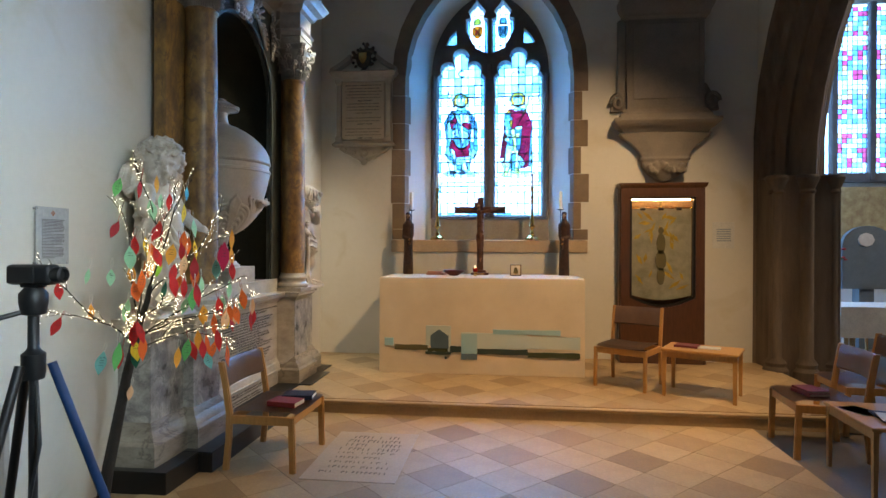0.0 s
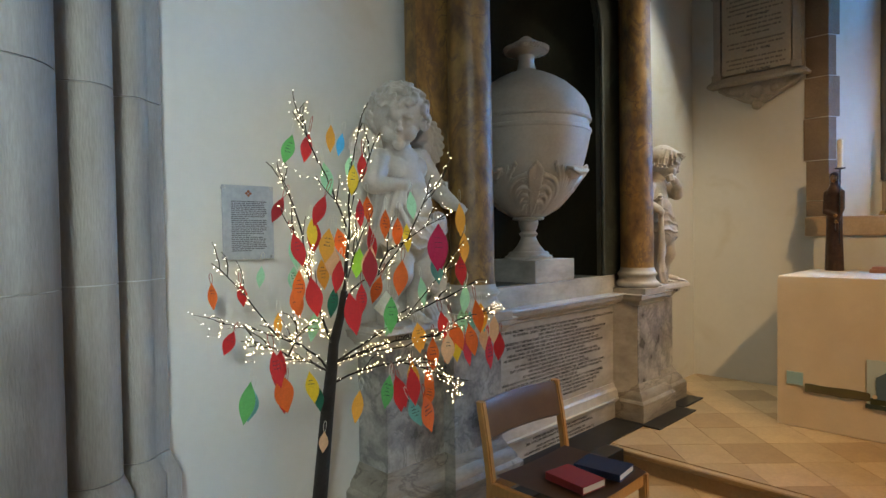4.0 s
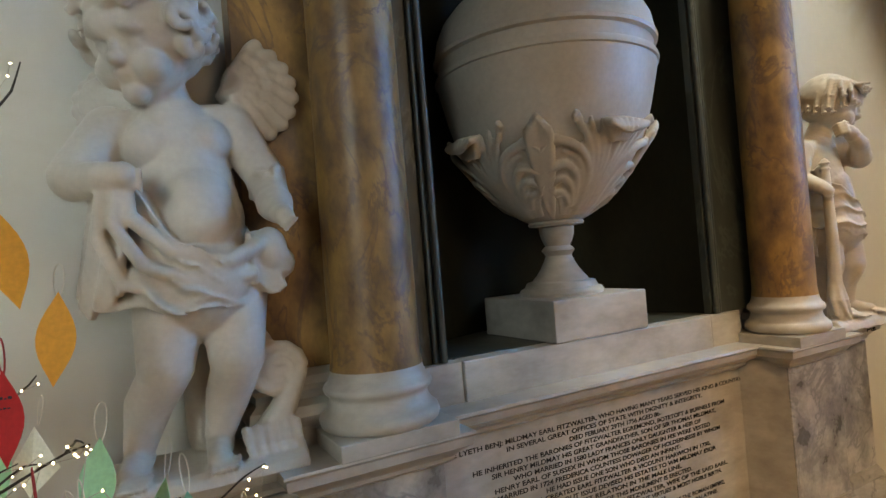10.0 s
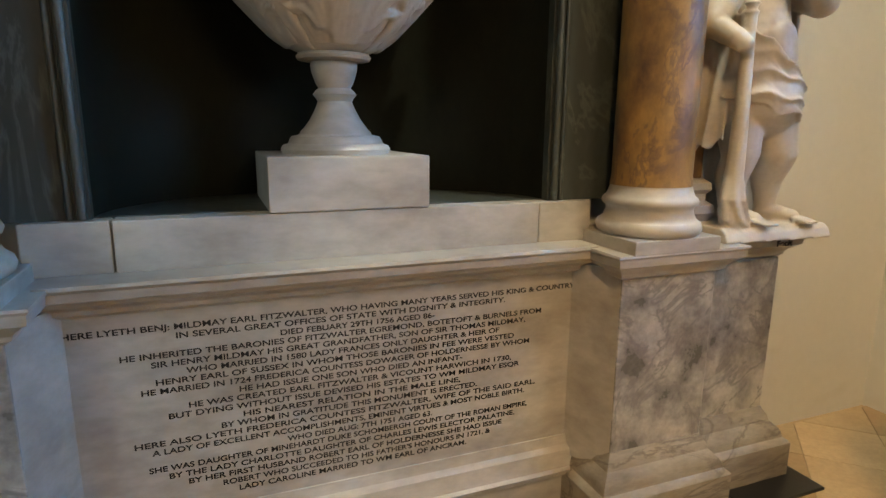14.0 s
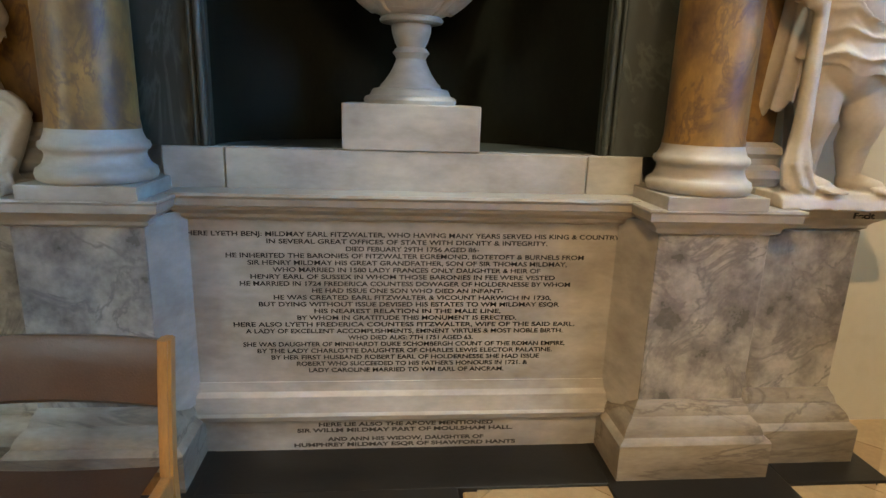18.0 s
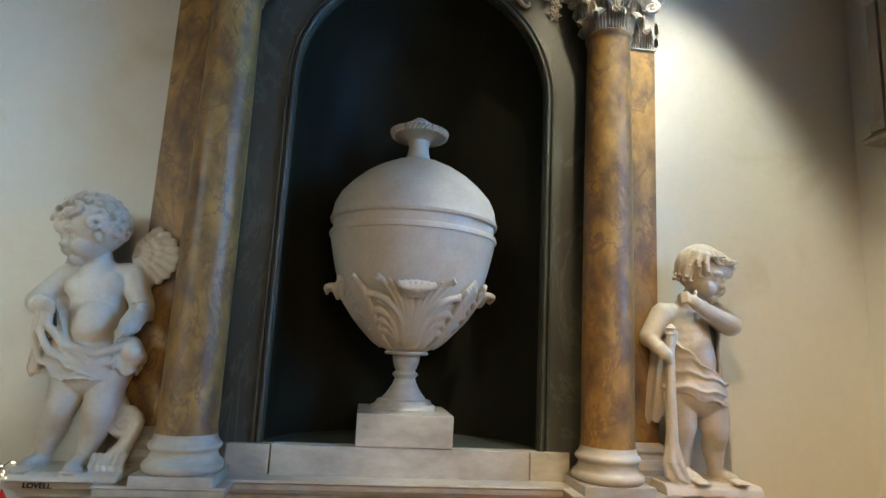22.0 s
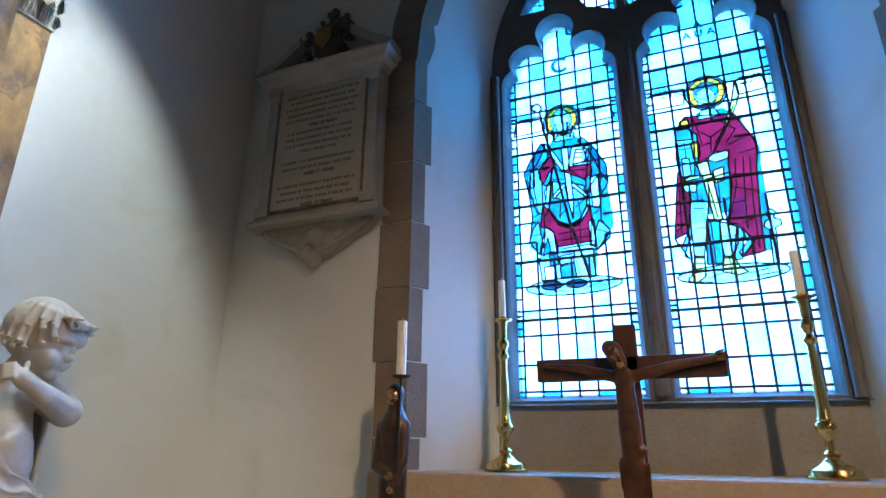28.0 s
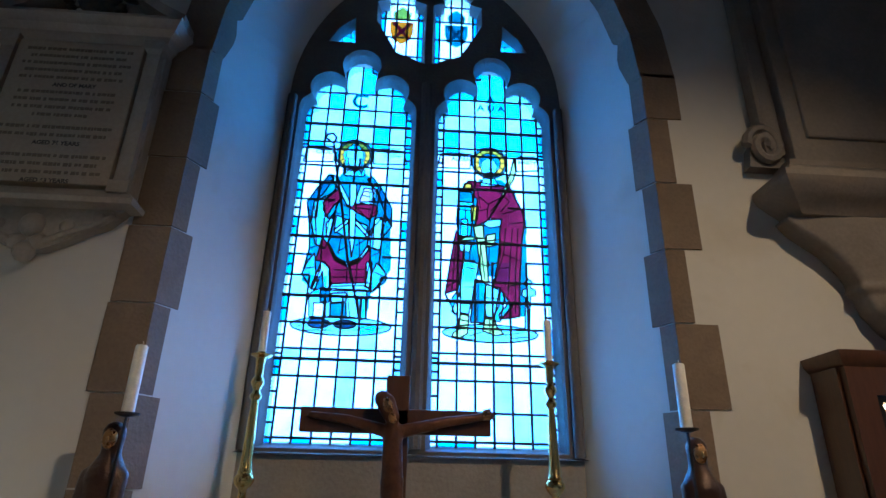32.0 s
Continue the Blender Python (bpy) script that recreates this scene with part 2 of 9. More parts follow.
MAHOGANY = mat("dark_mahogany", (0.11, 0.045, 0.02), 0.35, (0.055, 0.022, 0.01), 6.0, 0.6, 0.04, stretch=(8, 8, 1), coat=0.2)
BROWNVINYL = mat("brown_upholstery", (0.16, 0.09, 0.055), 0.36, (0.11, 0.06, 0.038), 8.0, 0.6, 0.12, grain=200)
LINEN = mat("cream_linen", (0.78, 0.66, 0.5), 0.9, (0.62, 0.5, 0.35), 3.0, 0.7, 0.2, grain=400)
BRASS = mat("polished_brass", (0.75, 0.5, 0.18), 0.2, (0.6, 0.38, 0.12), 8.0, 0.6, 0.03, metal=1.0)
BRONZE = mat("dark_bronze", (0.09, 0.045, 0.028), 0.35, (0.04, 0.02, 0.014), 20.0, 0.5, 0.3, metal=0.4)
COPPER = mat("rubbed_copper", (0.2, 0.085, 0.045), 0.33, (0.08, 0.032, 0.02), 18.0, 0.5, 0.25, metal=0.6)
GILT = mat("rubbed_gilt_bronze", (0.55, 0.3, 0.12), 0.28, (0.2, 0.09, 0.04), 30.0, 0.4, 0.2, metal=0.85)
WAX = mat("white_wax", (0.82, 0.78, 0.68), 0.45, (0.76, 0.71, 0.6), 6.0, 0.6, 0.03)
IRON = mat("black_metal", (0.012, 0.012, 0.013), 0.45, bump=0.05)
BARK = mat("dark_twig", (0.03, 0.022, 0.017), 0.7, (0.012, 0.009, 0.007), 30.0, 0.6, 0.4)
LEAD = mat("lead_came", (0.03, 0.032, 0.035), 0.6, bump=0.05)
SKYGLOW = glow("outdoor_sky", (0.18, 0.44, 1.0), 18.0)

# ---- shapes ----
CLOSED = {}


def mesh_of(bm, name, material, smooth=None):
    bmesh.ops.recalc_face_normals(bm, faces=bm.faces)
    me = bpy.data.meshes.new(name)
    bm.to_mesh(me)
    bm.free()
    mats = material if isinstance(material, (list, tuple)) else [material]
    for m in mats:
        me.materials.append(m)
    if smooth is not None:
        me.shade_smooth()
        me.set_sharp_from_angle(angle=radians(smooth))
    return me


def part(name, bm, material, parent=None, label="", smooth=None):
    ob = new(name, mesh_of(bm, name, material, smooth))
    if parent is not None:
        ob.parent = parent
    if label:
        tagged(ob, label)
    return ob


def thing(name, label, category, group="", kind="", at=None):
    ob = new(name)
    ob.empty_display_size = 0.1
    if at is not None:
        ob.matrix_world = at
    return tagged(ob, label, category, group, kind)


def B():
    return bmesh.new()


def box(bm, x0, x1, y0, y1, z0, z1, bevel=0.0, seg=2):
    vs = [bm.verts.new((x, y, z)) for x in (x0, x1) for y in (y0, y1) for z in (z0, z1)]
    fs = [bm.faces.new([vs[i] for i in q]) for q in ((0, 1, 3, 2), (4, 6, 7, 5), (0, 4, 5, 1), (2, 3, 7, 6), (0, 2, 6, 4), (1, 5, 7, 3))]
    if bevel:
        es = list({e for f in fs for e in f.edges})
        bmesh.ops.bevel(bm, geom=es, offset=bevel, segments=seg, profile=0.5, affect="EDGES")
    return bm


def rings(bm, loops, closed=True, cap=True):
    """Skin over loops of points of equal length."""
    rows = [[bm.verts.new(p) for p in loop] for loop in loops]
    n = len(rows[0])
    for a, b in zip(rows, rows[1:]):
        for i in range(n if closed else n - 1):
            j = (i + 1) % n
            bm.faces.new((a[i], a[j], b[j], b[i]))
    if cap and closed:
        bm.faces.new(rows[0][::-1])
        bm.faces.new(rows[-1])
    return rows


def lathe(bm, profile, at=(0, 0, 0), seg=32):
    """profile: rows of (radius, height)."""
    return rings(bm, [[(at[0] + r * math.cos(a), at[1] + r * math.sin(a), at[2] + z) for a in (2 * math.pi * k / seg for k in range(seg))] for r, z in profile])


def moulded(bm, x0, x1, y0, y1, levels, sides=(0, 1, 1, 1)):
    """A block whose faces step out by p at each height: levels of (z, p); sides: back x, front x, low y, high y."""
    return rings(bm, [[(x0 - p * sides[0], y0 - p * sides[2], z), (x1 + p * sides[1], y0 - p * sides[2], z), (x1 + p * sides[1], y1 + p * sides[3], z), (x0 - p * sides[0], y1 + p * sides[3], z)] for z, p in levels])


def tube(bm, path, radii, seg=8):
    """A round rod along a path."""
    path = [Vector(p) for p in path]
    if not isinstance(radii, (list, tuple)):
        radii = [radii] * len(path)
    loops, up = [], None
    for i, p in enumerate(path):
        d = (path[min(i + 1, len(path) - 1)] - path[max(i - 1, 0)]).normalized()
        if up is None:
            up = d.orthogonal().normalized()
        up = (up - d * up.dot(d)).normalized()
        side = d.cross(up)
        loops.append([p + radii[i] * (math.cos(a) * up + math.sin(a) * side) for a in (2 * math.pi * k / seg for k in range(seg))])
    return rings(bm, loops)


BALLS = {}


def ball(bm, c, r, sub=2, squash=(1, 1, 1), turn=None):
    if sub not in BALLS:
        t = bmesh.new()
        bmesh.ops.create_icosphere(t, subdivisions=sub, radius=1)
        t.verts.index_update()
        BALLS[sub] = ([v.co.copy() for v in t.verts], [tuple(v.index for v in f.verts) for f in t.faces])
        t.free()
    m = Matrix.Translation(c)
    if turn is not None:
        m = m @ turn
    m = m @ Matrix.Diagonal((r * squash[0], r * squash[1], r * squash[2], 1))
    vs = [bm.verts.new(m @ p) for p in BALLS[sub][0]]
    for f in BALLS[sub][1]:
        bm.faces.new([vs[i] for i in f])


def plate(bm, outer, holes, put, thick):
    """A flat plate with holes; put(u, v, w) lays it out; thick: the two depths."""
    loops = [outer, *holes]
    edges = []
    for loop in loops:
        vs = [bm.verts.new(put(u, v, thick[0])) for u, v in loop]
        edges += [bm.edges.new((a, b)) for a, b in zip(vs, vs[1:] + vs[:1])]
    made = bmesh.ops.triangle_fill(bm, use_beauty=True, use_dissolve=False, edges=edges)
    faces = [g for g in made["geom"] if isinstance(g, bmesh.types.BMFace)]
    ext = bmesh.ops.extrude_face_region(bm, geom=faces, use_keep_orig=True)
    shift = Vector(put(0, 0, thick[1])) - Vector(put(0, 0, thick[0]))
    for v in [g for g in ext["geom"] if isinstance(g, bmesh.types.BMVert)]:
        v.co += shift
    return bm


def pointed(cx, hw, z0, spring, a, n=14):
    """A pointed arch's outline, from its low corner round to the other."""
    R = hw + a
    top = math.acos(a / R)
    side = [(hw, z0)] + [(R * math.cos(top * k / n) - a, spring + R * math.sin(top * k / n)) for k in range(n + 1)]
    return [(cx - u, v) for u, v in side] + [(cx + u, v) for u, v in side[-2::-1]]


def lettering(name, lines, height, material, parent, place, step, spacing=1.0, align="CENTER", widths=None, weight=0.035):
    """Lines of text as flat letters, each line fitted to its width; place(k) gives the pose of line k."""
    out = []
    for k, text in enumerate(lines):
        cu = bpy.data.curves.new(name, "FONT")
        cu.body, cu.size, cu.align_x, cu.extrude, cu.offset = text, height, align, 0.0004, height * weight
        cu.space_character = spacing
        tmp = bpy.data.objects.new("tmp", cu)
        scene.collection.objects.link(tmp)
        bpy.context.view_layer.update()
        me = bpy.data.meshes.new_from_object(tmp.evaluated_get(bpy.context.evaluated_depsgraph_get()))
        bpy.data.objects.remove(tmp)
        me.materials.clear()
        me.materials.append(material)
        m = place(k)
        if widths and widths[k]:
            xs = [v.co.x for v in me.vertices]
            m = m @ Matrix.Diagonal((widths[k] / (max(xs) - min(xs)), 1, 1, 1))
        me.transform(m)
        ob = new(name, me)
        ob.parent = parent
        out.append(ob)
    return out

# ---- the setting ----
NX, EY = -2.33, 6.98          # faces of the north and the east wall
CEIL = 6.2


def structure(name, bm, material, smooth=None, label="", category="wall"):
    return tagged(part(name, bm, material, None, "", smooth), label, category, "", "structure")


# north wall with the niche's recess left open
bm = B()
niche = [(4.65 + 0.59 * math.cos(a), 2.75 + 0.59 * math.sin(a)) for a in (math.pi * k / 24 for k in range(25))]
hole = [(5.24, 1.0)] + niche + [(4.06, 1.0)]
plate(bm, [(-4.4, -0.3), (8.2, -0.3), (8.2, CEIL), (-4.4, CEIL)], [hole], lambda u, v, w: (w, u, v), (NX, NX - 0.62))
structure("wall_north", bm, PLASTER, label="pale lime-plastered church wall, slightly stained", category="wall")

# east wall with the splayed window opening
front = pointed(WX, 1.01, 1.36, 3.5, 0.4)
back = pointed(WX, 0.745, 1.36, 3.65, 0.38)
bm = B()
plate(bm, [(NX - 0.3, -0.3), (3.2, -0.3), (3.2, CEIL), (NX - 0.3, CEIL)], [front], lambda u, v, w: (u, w, v), (EY, EY + 0.003))
plate(bm, [(NX - 0.3, -0.3), (2.78, -0.3), (2.78, CEIL), (NX - 0.3, CEIL)], [back], lambda u, v, w: (u, w, v), (EY + 0.75, EY + 0.753))
rings(bm, [[(u, EY, v) for u, v in front], [(u, 7.45, v) for u, v in back], [(u, EY + 0.75, v) for u, v in back]], closed=False, cap=False)
structure("wall_east", bm, PLASTER, label="pale plastered east wall with a deep splayed window", category="wall")

# closing walls, ceiling, and the chancel beyond the arcade
bm = B()
box(bm, NX, 12.0, -4.6, -4.4, -0.3, CEIL)
structure("wall_west", bm, PLASTER, label="plain plastered wall closing the church", category="wall")
bm = B()
box(bm, 11.0, 11.2, -4.4, 12.2, -0.3, CEIL)
structure("wall_south", bm, PLASTER, label="plain plastered wall of the chancel", category="wall")
bm = B()
box(bm, NX, 12.0, -4.4, 12.2, CEIL, CEIL + 0.2)
structure("ceiling", bm, mat("old_oak_boards", (0.12, 0.075, 0.045), 0.7, stretch=(1, 6, 1)), label="dark timber church ceiling", category="ceiling")

# ground
bm = B()
box(bm, NX - 0.3, 12.0, -4.4, 12.2, -0.12, -0.012)
FLOORSTONE = mat("grey_floor_stone", (0.2, 0.16, 0.12), 0.5, (0.12, 0.095, 0.07), 2.5, 0.6, 0.1)
structure("floor", bm, FLOORSTONE, label="dark worn stone church floor", category="floor")

PALE = mat("pale_floor_marble", (0.5, 0.36, 0.21), 0.5, (0.37, 0.25, 0.135), 2.5, 0.5, 0.05, per_object=0.13)
TAN = mat("tan_floor_stone", (0.38, 0.255, 0.14), 0.52, (0.28, 0.18, 0.095), 3.0, 0.6, 0.06, per_object=0.15)
bm = B()
box(bm, NX, 1.9, 2.0, 4.82, -0.012, -0.002)
chapel_floor = structure("floor_chapel", bm, TAN, label="pale marble chapel floor laid in diamonds", category="floor")
DAIS = 0.118
bm = B()
moulded(bm, NX, 2.85, 4.84, EY, [(-0.01, 0), (DAIS - 0.045, 0), (DAIS - 0.03, 0.02), (DAIS - 0.012, 0.024), (DAIS - 0.006, 0.018)], (0, 0, 1, 0))
dais = structure("floor_dais", bm, PALE, label="low stone altar step with a rounded nosing", category="step")

# ---- south arcade: respond and arch ----
arcade = thing("arcade_south", "brown moulded stone arch and pier of the arcade", "arch", kind="structure")
bm = B()
arch = lambda r, n=18: [(min(EY - 0.01, 3.55 + (3.0 + r) * math.cos(a)), 2.1 + (2.85 + r) * math.sin(a)) for a in (math.pi * k / n for k in range(n + 1))]
half = [(2.74, 0.52), (2.755, 0.46), (2.8, 0.44), (2.815, 0.34), (2.86, 0.3), (2.9, 0.3), (2.915, 0.2), (2.95, 0.15), (2.985, 0.15), (3.0, 0.06), (3.04, 0.01), (3.12, 0.0)]
sect = half + [(6.24 - x, off) for x, off in half[-2::-1]]
loops = []
for x, off in sect:
    o = arch(off)
    loops.append([(x, min(EY - 0.01, 6.55 + off), -0.02)] + [(x, u, v) for u, v in o] + [(x, 0.55 - off, -0.02)])
rings(bm, loops, closed=False, cap=False)
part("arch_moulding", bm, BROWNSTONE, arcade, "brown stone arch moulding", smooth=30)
bm = B()
outer = arch(0.5)
plate(bm, [(0.05, -0.2)] + outer[::-1] + [(EY - 0.01, -0.2), (EY - 0.004, -0.2), (EY - 0.004, CEIL), (-4.4, CEIL), (-4.4, -0.2)], [], lambda u, v, w: (w, u, v), (2.786, 3.452))
part("spandrel", bm, PLASTER, arcade, "plastered wall above the arch")
for x in (2.84, 3.12, 3.4):
    bm = B()
    lathe(bm, [(0.13, 0.0), (0.13, 0.12), (0.1, 0.16), (0.11, 0.2), (0.07, 0.26), (0.065, 2.0), (0.085, 2.02), (0.07, 2.05), (0.1, 2.12), (0.12, 2.17), (0.1, 2.2)], (x, 6.62 - (0.06 if x == 3.12 else 0), 0.0), 20)
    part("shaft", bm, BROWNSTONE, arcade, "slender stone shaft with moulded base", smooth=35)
bm = B()
box(bm, 2.78, 3.46, 6.56, EY - 0.002, -0.02, 2.2, 0.01)
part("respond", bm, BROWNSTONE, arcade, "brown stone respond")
# far wall of the chancel
bm = B()
box(bm, 2.78, 12.0, 11.0, 11.2, -0.3, CEIL)
structure("wall_chancel", bm, PLASTER, label="pale plastered chancel wall", category="wall")
bm = B()
box(bm, 2.6, 2.79, EY + 0.76, 11.0, -0.3, CEIL)
structure("wall_chancel_side", bm, PLASTER, label="pale plastered chancel side wall", category="wall")

# ---- window ----
window = thing("window_1", "two-light traceried window with stained glass saints", "window", kind="structure")


def star(cx, inside, z0, zc, n=80, reach=0.9):
    """The outline of a union of shapes, seen from (cx, zc), above z0 a straight-sided foot."""
    pts = []
    for k in range(n + 1):
        a = math.pi * k / n
        lo, hi = 0.0, reach
        r = max((reach * i / 400 for i in range(401) if inside(reach * i / 400 * math.cos(a), reach * i / 400 * math.sin(a))), default=0.05)
        pts.append((cx + r * math.cos(a), zc + r * math.sin(a)))
    return pts


def light_head(dx, dz):
    if abs(dx) < 0.292 and dz < 0.02:
        return True
    if abs(dx) < 0.15 and dz < 0.17:
        return True
    return any((dx - a) ** 2 + (dz - b) ** 2 < r * r for a, b, r in ((-0.2, 0.0, 0.092), (0.2, 0.0, 0.092), (-0.155, 0.13, 0.095), (0.155, 0.13, 0.095), (0, 0.277, 0.1)))


LX = (-0.64, 0.095)
GLASS_Y = 7.545


def light_outline(cx, grow=0.0):
    head = star(cx, lambda x, z: light_head(x / (1 + grow), z / (1 + grow)), 0, 3.56)
    return [(cx + 0.292 * (1 + grow), 1.83 - 0.2 * grow)] + head + [(cx - 0.292 * (1 + grow), 1.83 - 0.2 * grow)]


def mouchette(cx, s, grow=0.0):
    g = 0.02 * (1 if grow else 0)
    pts = [(0.125 + g, 4.18), (0.125 + g, 4.34), (0.07, 4.37), (0.09 + g, 4.43), (0.05, 4.5 + g), (0, 4.56 + 2 * g), (-0.05, 4.5 + g), (-0.09 - g, 4.43), (-0.07, 4.37), (-0.125 - g, 4.34), (-0.125 - g, 3.98 + (0.02 if s < 0 else 0)), (-0.06 * s, 3.98), (0.02, 4.02)]
    low = (-0.1 * s, 3.94 - g)
    body = [(0.125 + g, 4.34), (0.075, 4.365), (0.095 + g, 4.44), (0.05, 4.5 + g), (0, 4.55 + 2 * g), (-0.05, 4.5 + g), (-0.095 - g, 4.44), (-0.075, 4.365), (-0.125 - g, 4.34)]
    foot = [(-0.125 - g, 4.2), (-0.02, 3.99 - g), (0.125 + g, 3.92 - g)] if s < 0 else [(-0.125 - g, 3.92 - g), (0.02, 3.99 - g), (0.125 + g, 4.2)]
    return [(cx + u, v) for u, v in body + foot]


def corner_piece(cx, s, grow=0.0):
    g = 0.01 if grow else 0
    return [(cx + s * u, v) for u, v in ((-0.06 - g, 4.03 - g), (0.07 + g, 4.03 - g), (0.03, 4.12), (-0.05 - g, 4.2 + g))]


openings = lambda g: [light_outline(LX[0], g), light_outline(LX[1], g), mouchette(WX - 0.165, -1, g), mouchette(WX + 0.165, 1, g), corner_piece(WX - 0.49, -1, g), corner_piece(WX + 0.49, 1, g)]
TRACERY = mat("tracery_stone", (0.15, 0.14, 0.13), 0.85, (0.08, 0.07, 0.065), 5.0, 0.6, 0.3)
edge = [(u, v) for u, v in pointed(WX, 0.745, 1.8, 3.65, 0.38)]
bm = B()
plate(bm, edge, openings(0.0), lambda u, v, w: (u, w, v), (7.528, 7.6))
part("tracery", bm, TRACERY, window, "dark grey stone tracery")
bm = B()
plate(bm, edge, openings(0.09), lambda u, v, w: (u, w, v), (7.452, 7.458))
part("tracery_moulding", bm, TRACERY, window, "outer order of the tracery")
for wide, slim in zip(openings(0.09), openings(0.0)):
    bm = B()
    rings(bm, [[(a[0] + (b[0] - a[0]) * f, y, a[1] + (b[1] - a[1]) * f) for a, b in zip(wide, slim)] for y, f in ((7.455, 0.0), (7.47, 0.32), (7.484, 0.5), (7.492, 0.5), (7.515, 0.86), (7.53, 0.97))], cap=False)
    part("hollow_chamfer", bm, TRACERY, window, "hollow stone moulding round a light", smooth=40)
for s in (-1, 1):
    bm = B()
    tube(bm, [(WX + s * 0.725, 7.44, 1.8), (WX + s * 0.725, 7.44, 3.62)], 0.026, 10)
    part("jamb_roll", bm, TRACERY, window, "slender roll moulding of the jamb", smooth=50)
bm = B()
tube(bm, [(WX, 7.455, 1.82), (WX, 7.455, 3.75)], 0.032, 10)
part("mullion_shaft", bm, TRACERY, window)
bm = B()
box(bm, WX - 0.76, WX + 0.76, 7.45, 7.72, 1.5, 1.802, 0.01)
part("apron", bm, mat("apron_stone", (0.33, 0.29, 0.25), 0.85, (0.2, 0.165, 0.13), 3.0, 0.6, 0.3), window, "stone course below the lights")
bm = B()
rings(bm, [[(WX - 0.78, 7.46, 1.8), (WX + 0.78, 7.46, 1.8), (WX + 0.78, 7.56, 1.845), (WX - 0.78, 7.56, 1.845)], [(WX - 0.78, 7.42, 1.79), (WX + 0.78, 7.42, 1.79), (WX + 0.78, 7.56, 1.79), (WX - 0.78, 7.56, 1.79)]])
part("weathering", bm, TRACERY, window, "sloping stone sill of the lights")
bm = B()
box(bm, WX - 1.17, WX + 1.17, EY - 0.025, 7.46, 1.36, 1.51, 0.012)
part("ledge", bm, mat("ledge_stone", (0.5, 0.37, 0.25), 0.8, (0.36, 0.26, 0.17), 3.0, 0.6, 0.2), window, "buff stone ledge of the window recess")
bm = B()
box(bm, WX - 4.0, WX + 4.0, 9.2, 9.25, -1.0, 7.5)
tagged(part("backdrop_sky", bm, SKYGLOW), "bright pale blue sky outside the window", "sky", "", "structure")

# quoins and arch stones round the recess
quoins = thing("window_surround", "brown stone quoins and arch stones round the window recess", "surround", kind="structure")
rnd = random.Random(4)
z, k = 1.512, 0
while z < 3.5:
    h = (0.133 if k == 0 else 0.325) + rnd.uniform(-0.012, 0.012)
    for s in (-1, 1):
        wide = k % 2 == 0
        out = (0.16 if s < 0 else (0.165 if wide else 0.085)) + rnd.uniform(-0.012, 0.012)
        ins = 0.06 if wide else 0.09
        a, ry = 1.01, 0.265 / 0.47
        bm = B()
        zz = min(z + h, 3.52)
        xa, xb = a + out, a - ins * ry
        lo = [(WX + s * xa, EY + 0.04), (WX + s * xa, EY - 0.006), (WX + s * (a - 0.004), EY - 0.006), (WX + s * (xb - 0.006), EY + ins), (WX + s * (xb + 0.03), EY + ins + 0.02)]
        rings(bm, [[(x, y, z + 0.003) for x, y in lo], [(x, y, zz - 0.003) for x, y in lo]])
        part("quoin", bm, STONE, quoins)
    z += h
    k += 1
inner, outer_ = pointed(WX, 1.0, 3.5, 3.5, 0.4, 7)[1:-1], pointed(WX, 1.17, 3.5, 3.5, 0.45, 7)[1:-1]
deep = pointed(WX, 0.96, 3.5, 3.51, 0.4, 7)[1:-1]
for a, b in zip(range(len(inner) - 1), range(1, len(inner))):
    bm = B()
    rings(bm, [[(inner[i][0], EY - 0.006, inner[i][1]), (outer_[i][0], EY - 0.006, outer_[i][1]), (outer_[i][0], EY + 0.03, outer_[i][1]), (deep[i][0], EY + 0.1, deep[i][1])] for i in (a, b)])
    part("arch_stone", bm, STONE, quoins)

# ---- the marble monument on the north wall ----
MY = 4.65                     # its middle
monument = thing("wall_monument", "large marble wall monument with an arched niche, columns and inscriptions", "monument")


def mirror_pair(fn):
    for s in (1, -1):
        fn(s)


def yy(s, a, b):
    """Two offsets from the middle, in rising order, on side s."""
    return tuple(sorted((MY + s * a, MY + s * b)))


# black plinth
bm = B()
box(bm, NX, -1.965, MY - 0.64, MY + 0.64, -0.01, 0.1265, 0.004)
box(bm, -1.97, -1.85, MY - 0.64, 4.8, -0.01, 0.1265, 0.004)
part("plinth", bm, BLACK, monument, "polished black marble plinth")
CAP_P = [(0.905, 0.0), (0.915, 0.018), (0.925, 0.02), (0.935, 0.028), (0.948, 0.045), (0.953, 0.055), (0.975, 0.058), (0.982, 0.064), (0.988, 0.062)]
BASE_P = [(0.125, 0.075), (0.248, 0.075), (0.256, 0.07), (0.266, 0.056), (0.282, 0.052), (0.296, 0.045), (0.32, 0.022), (0.34, 0.016), (0.352, 0.008), (0.368, 0.0)]


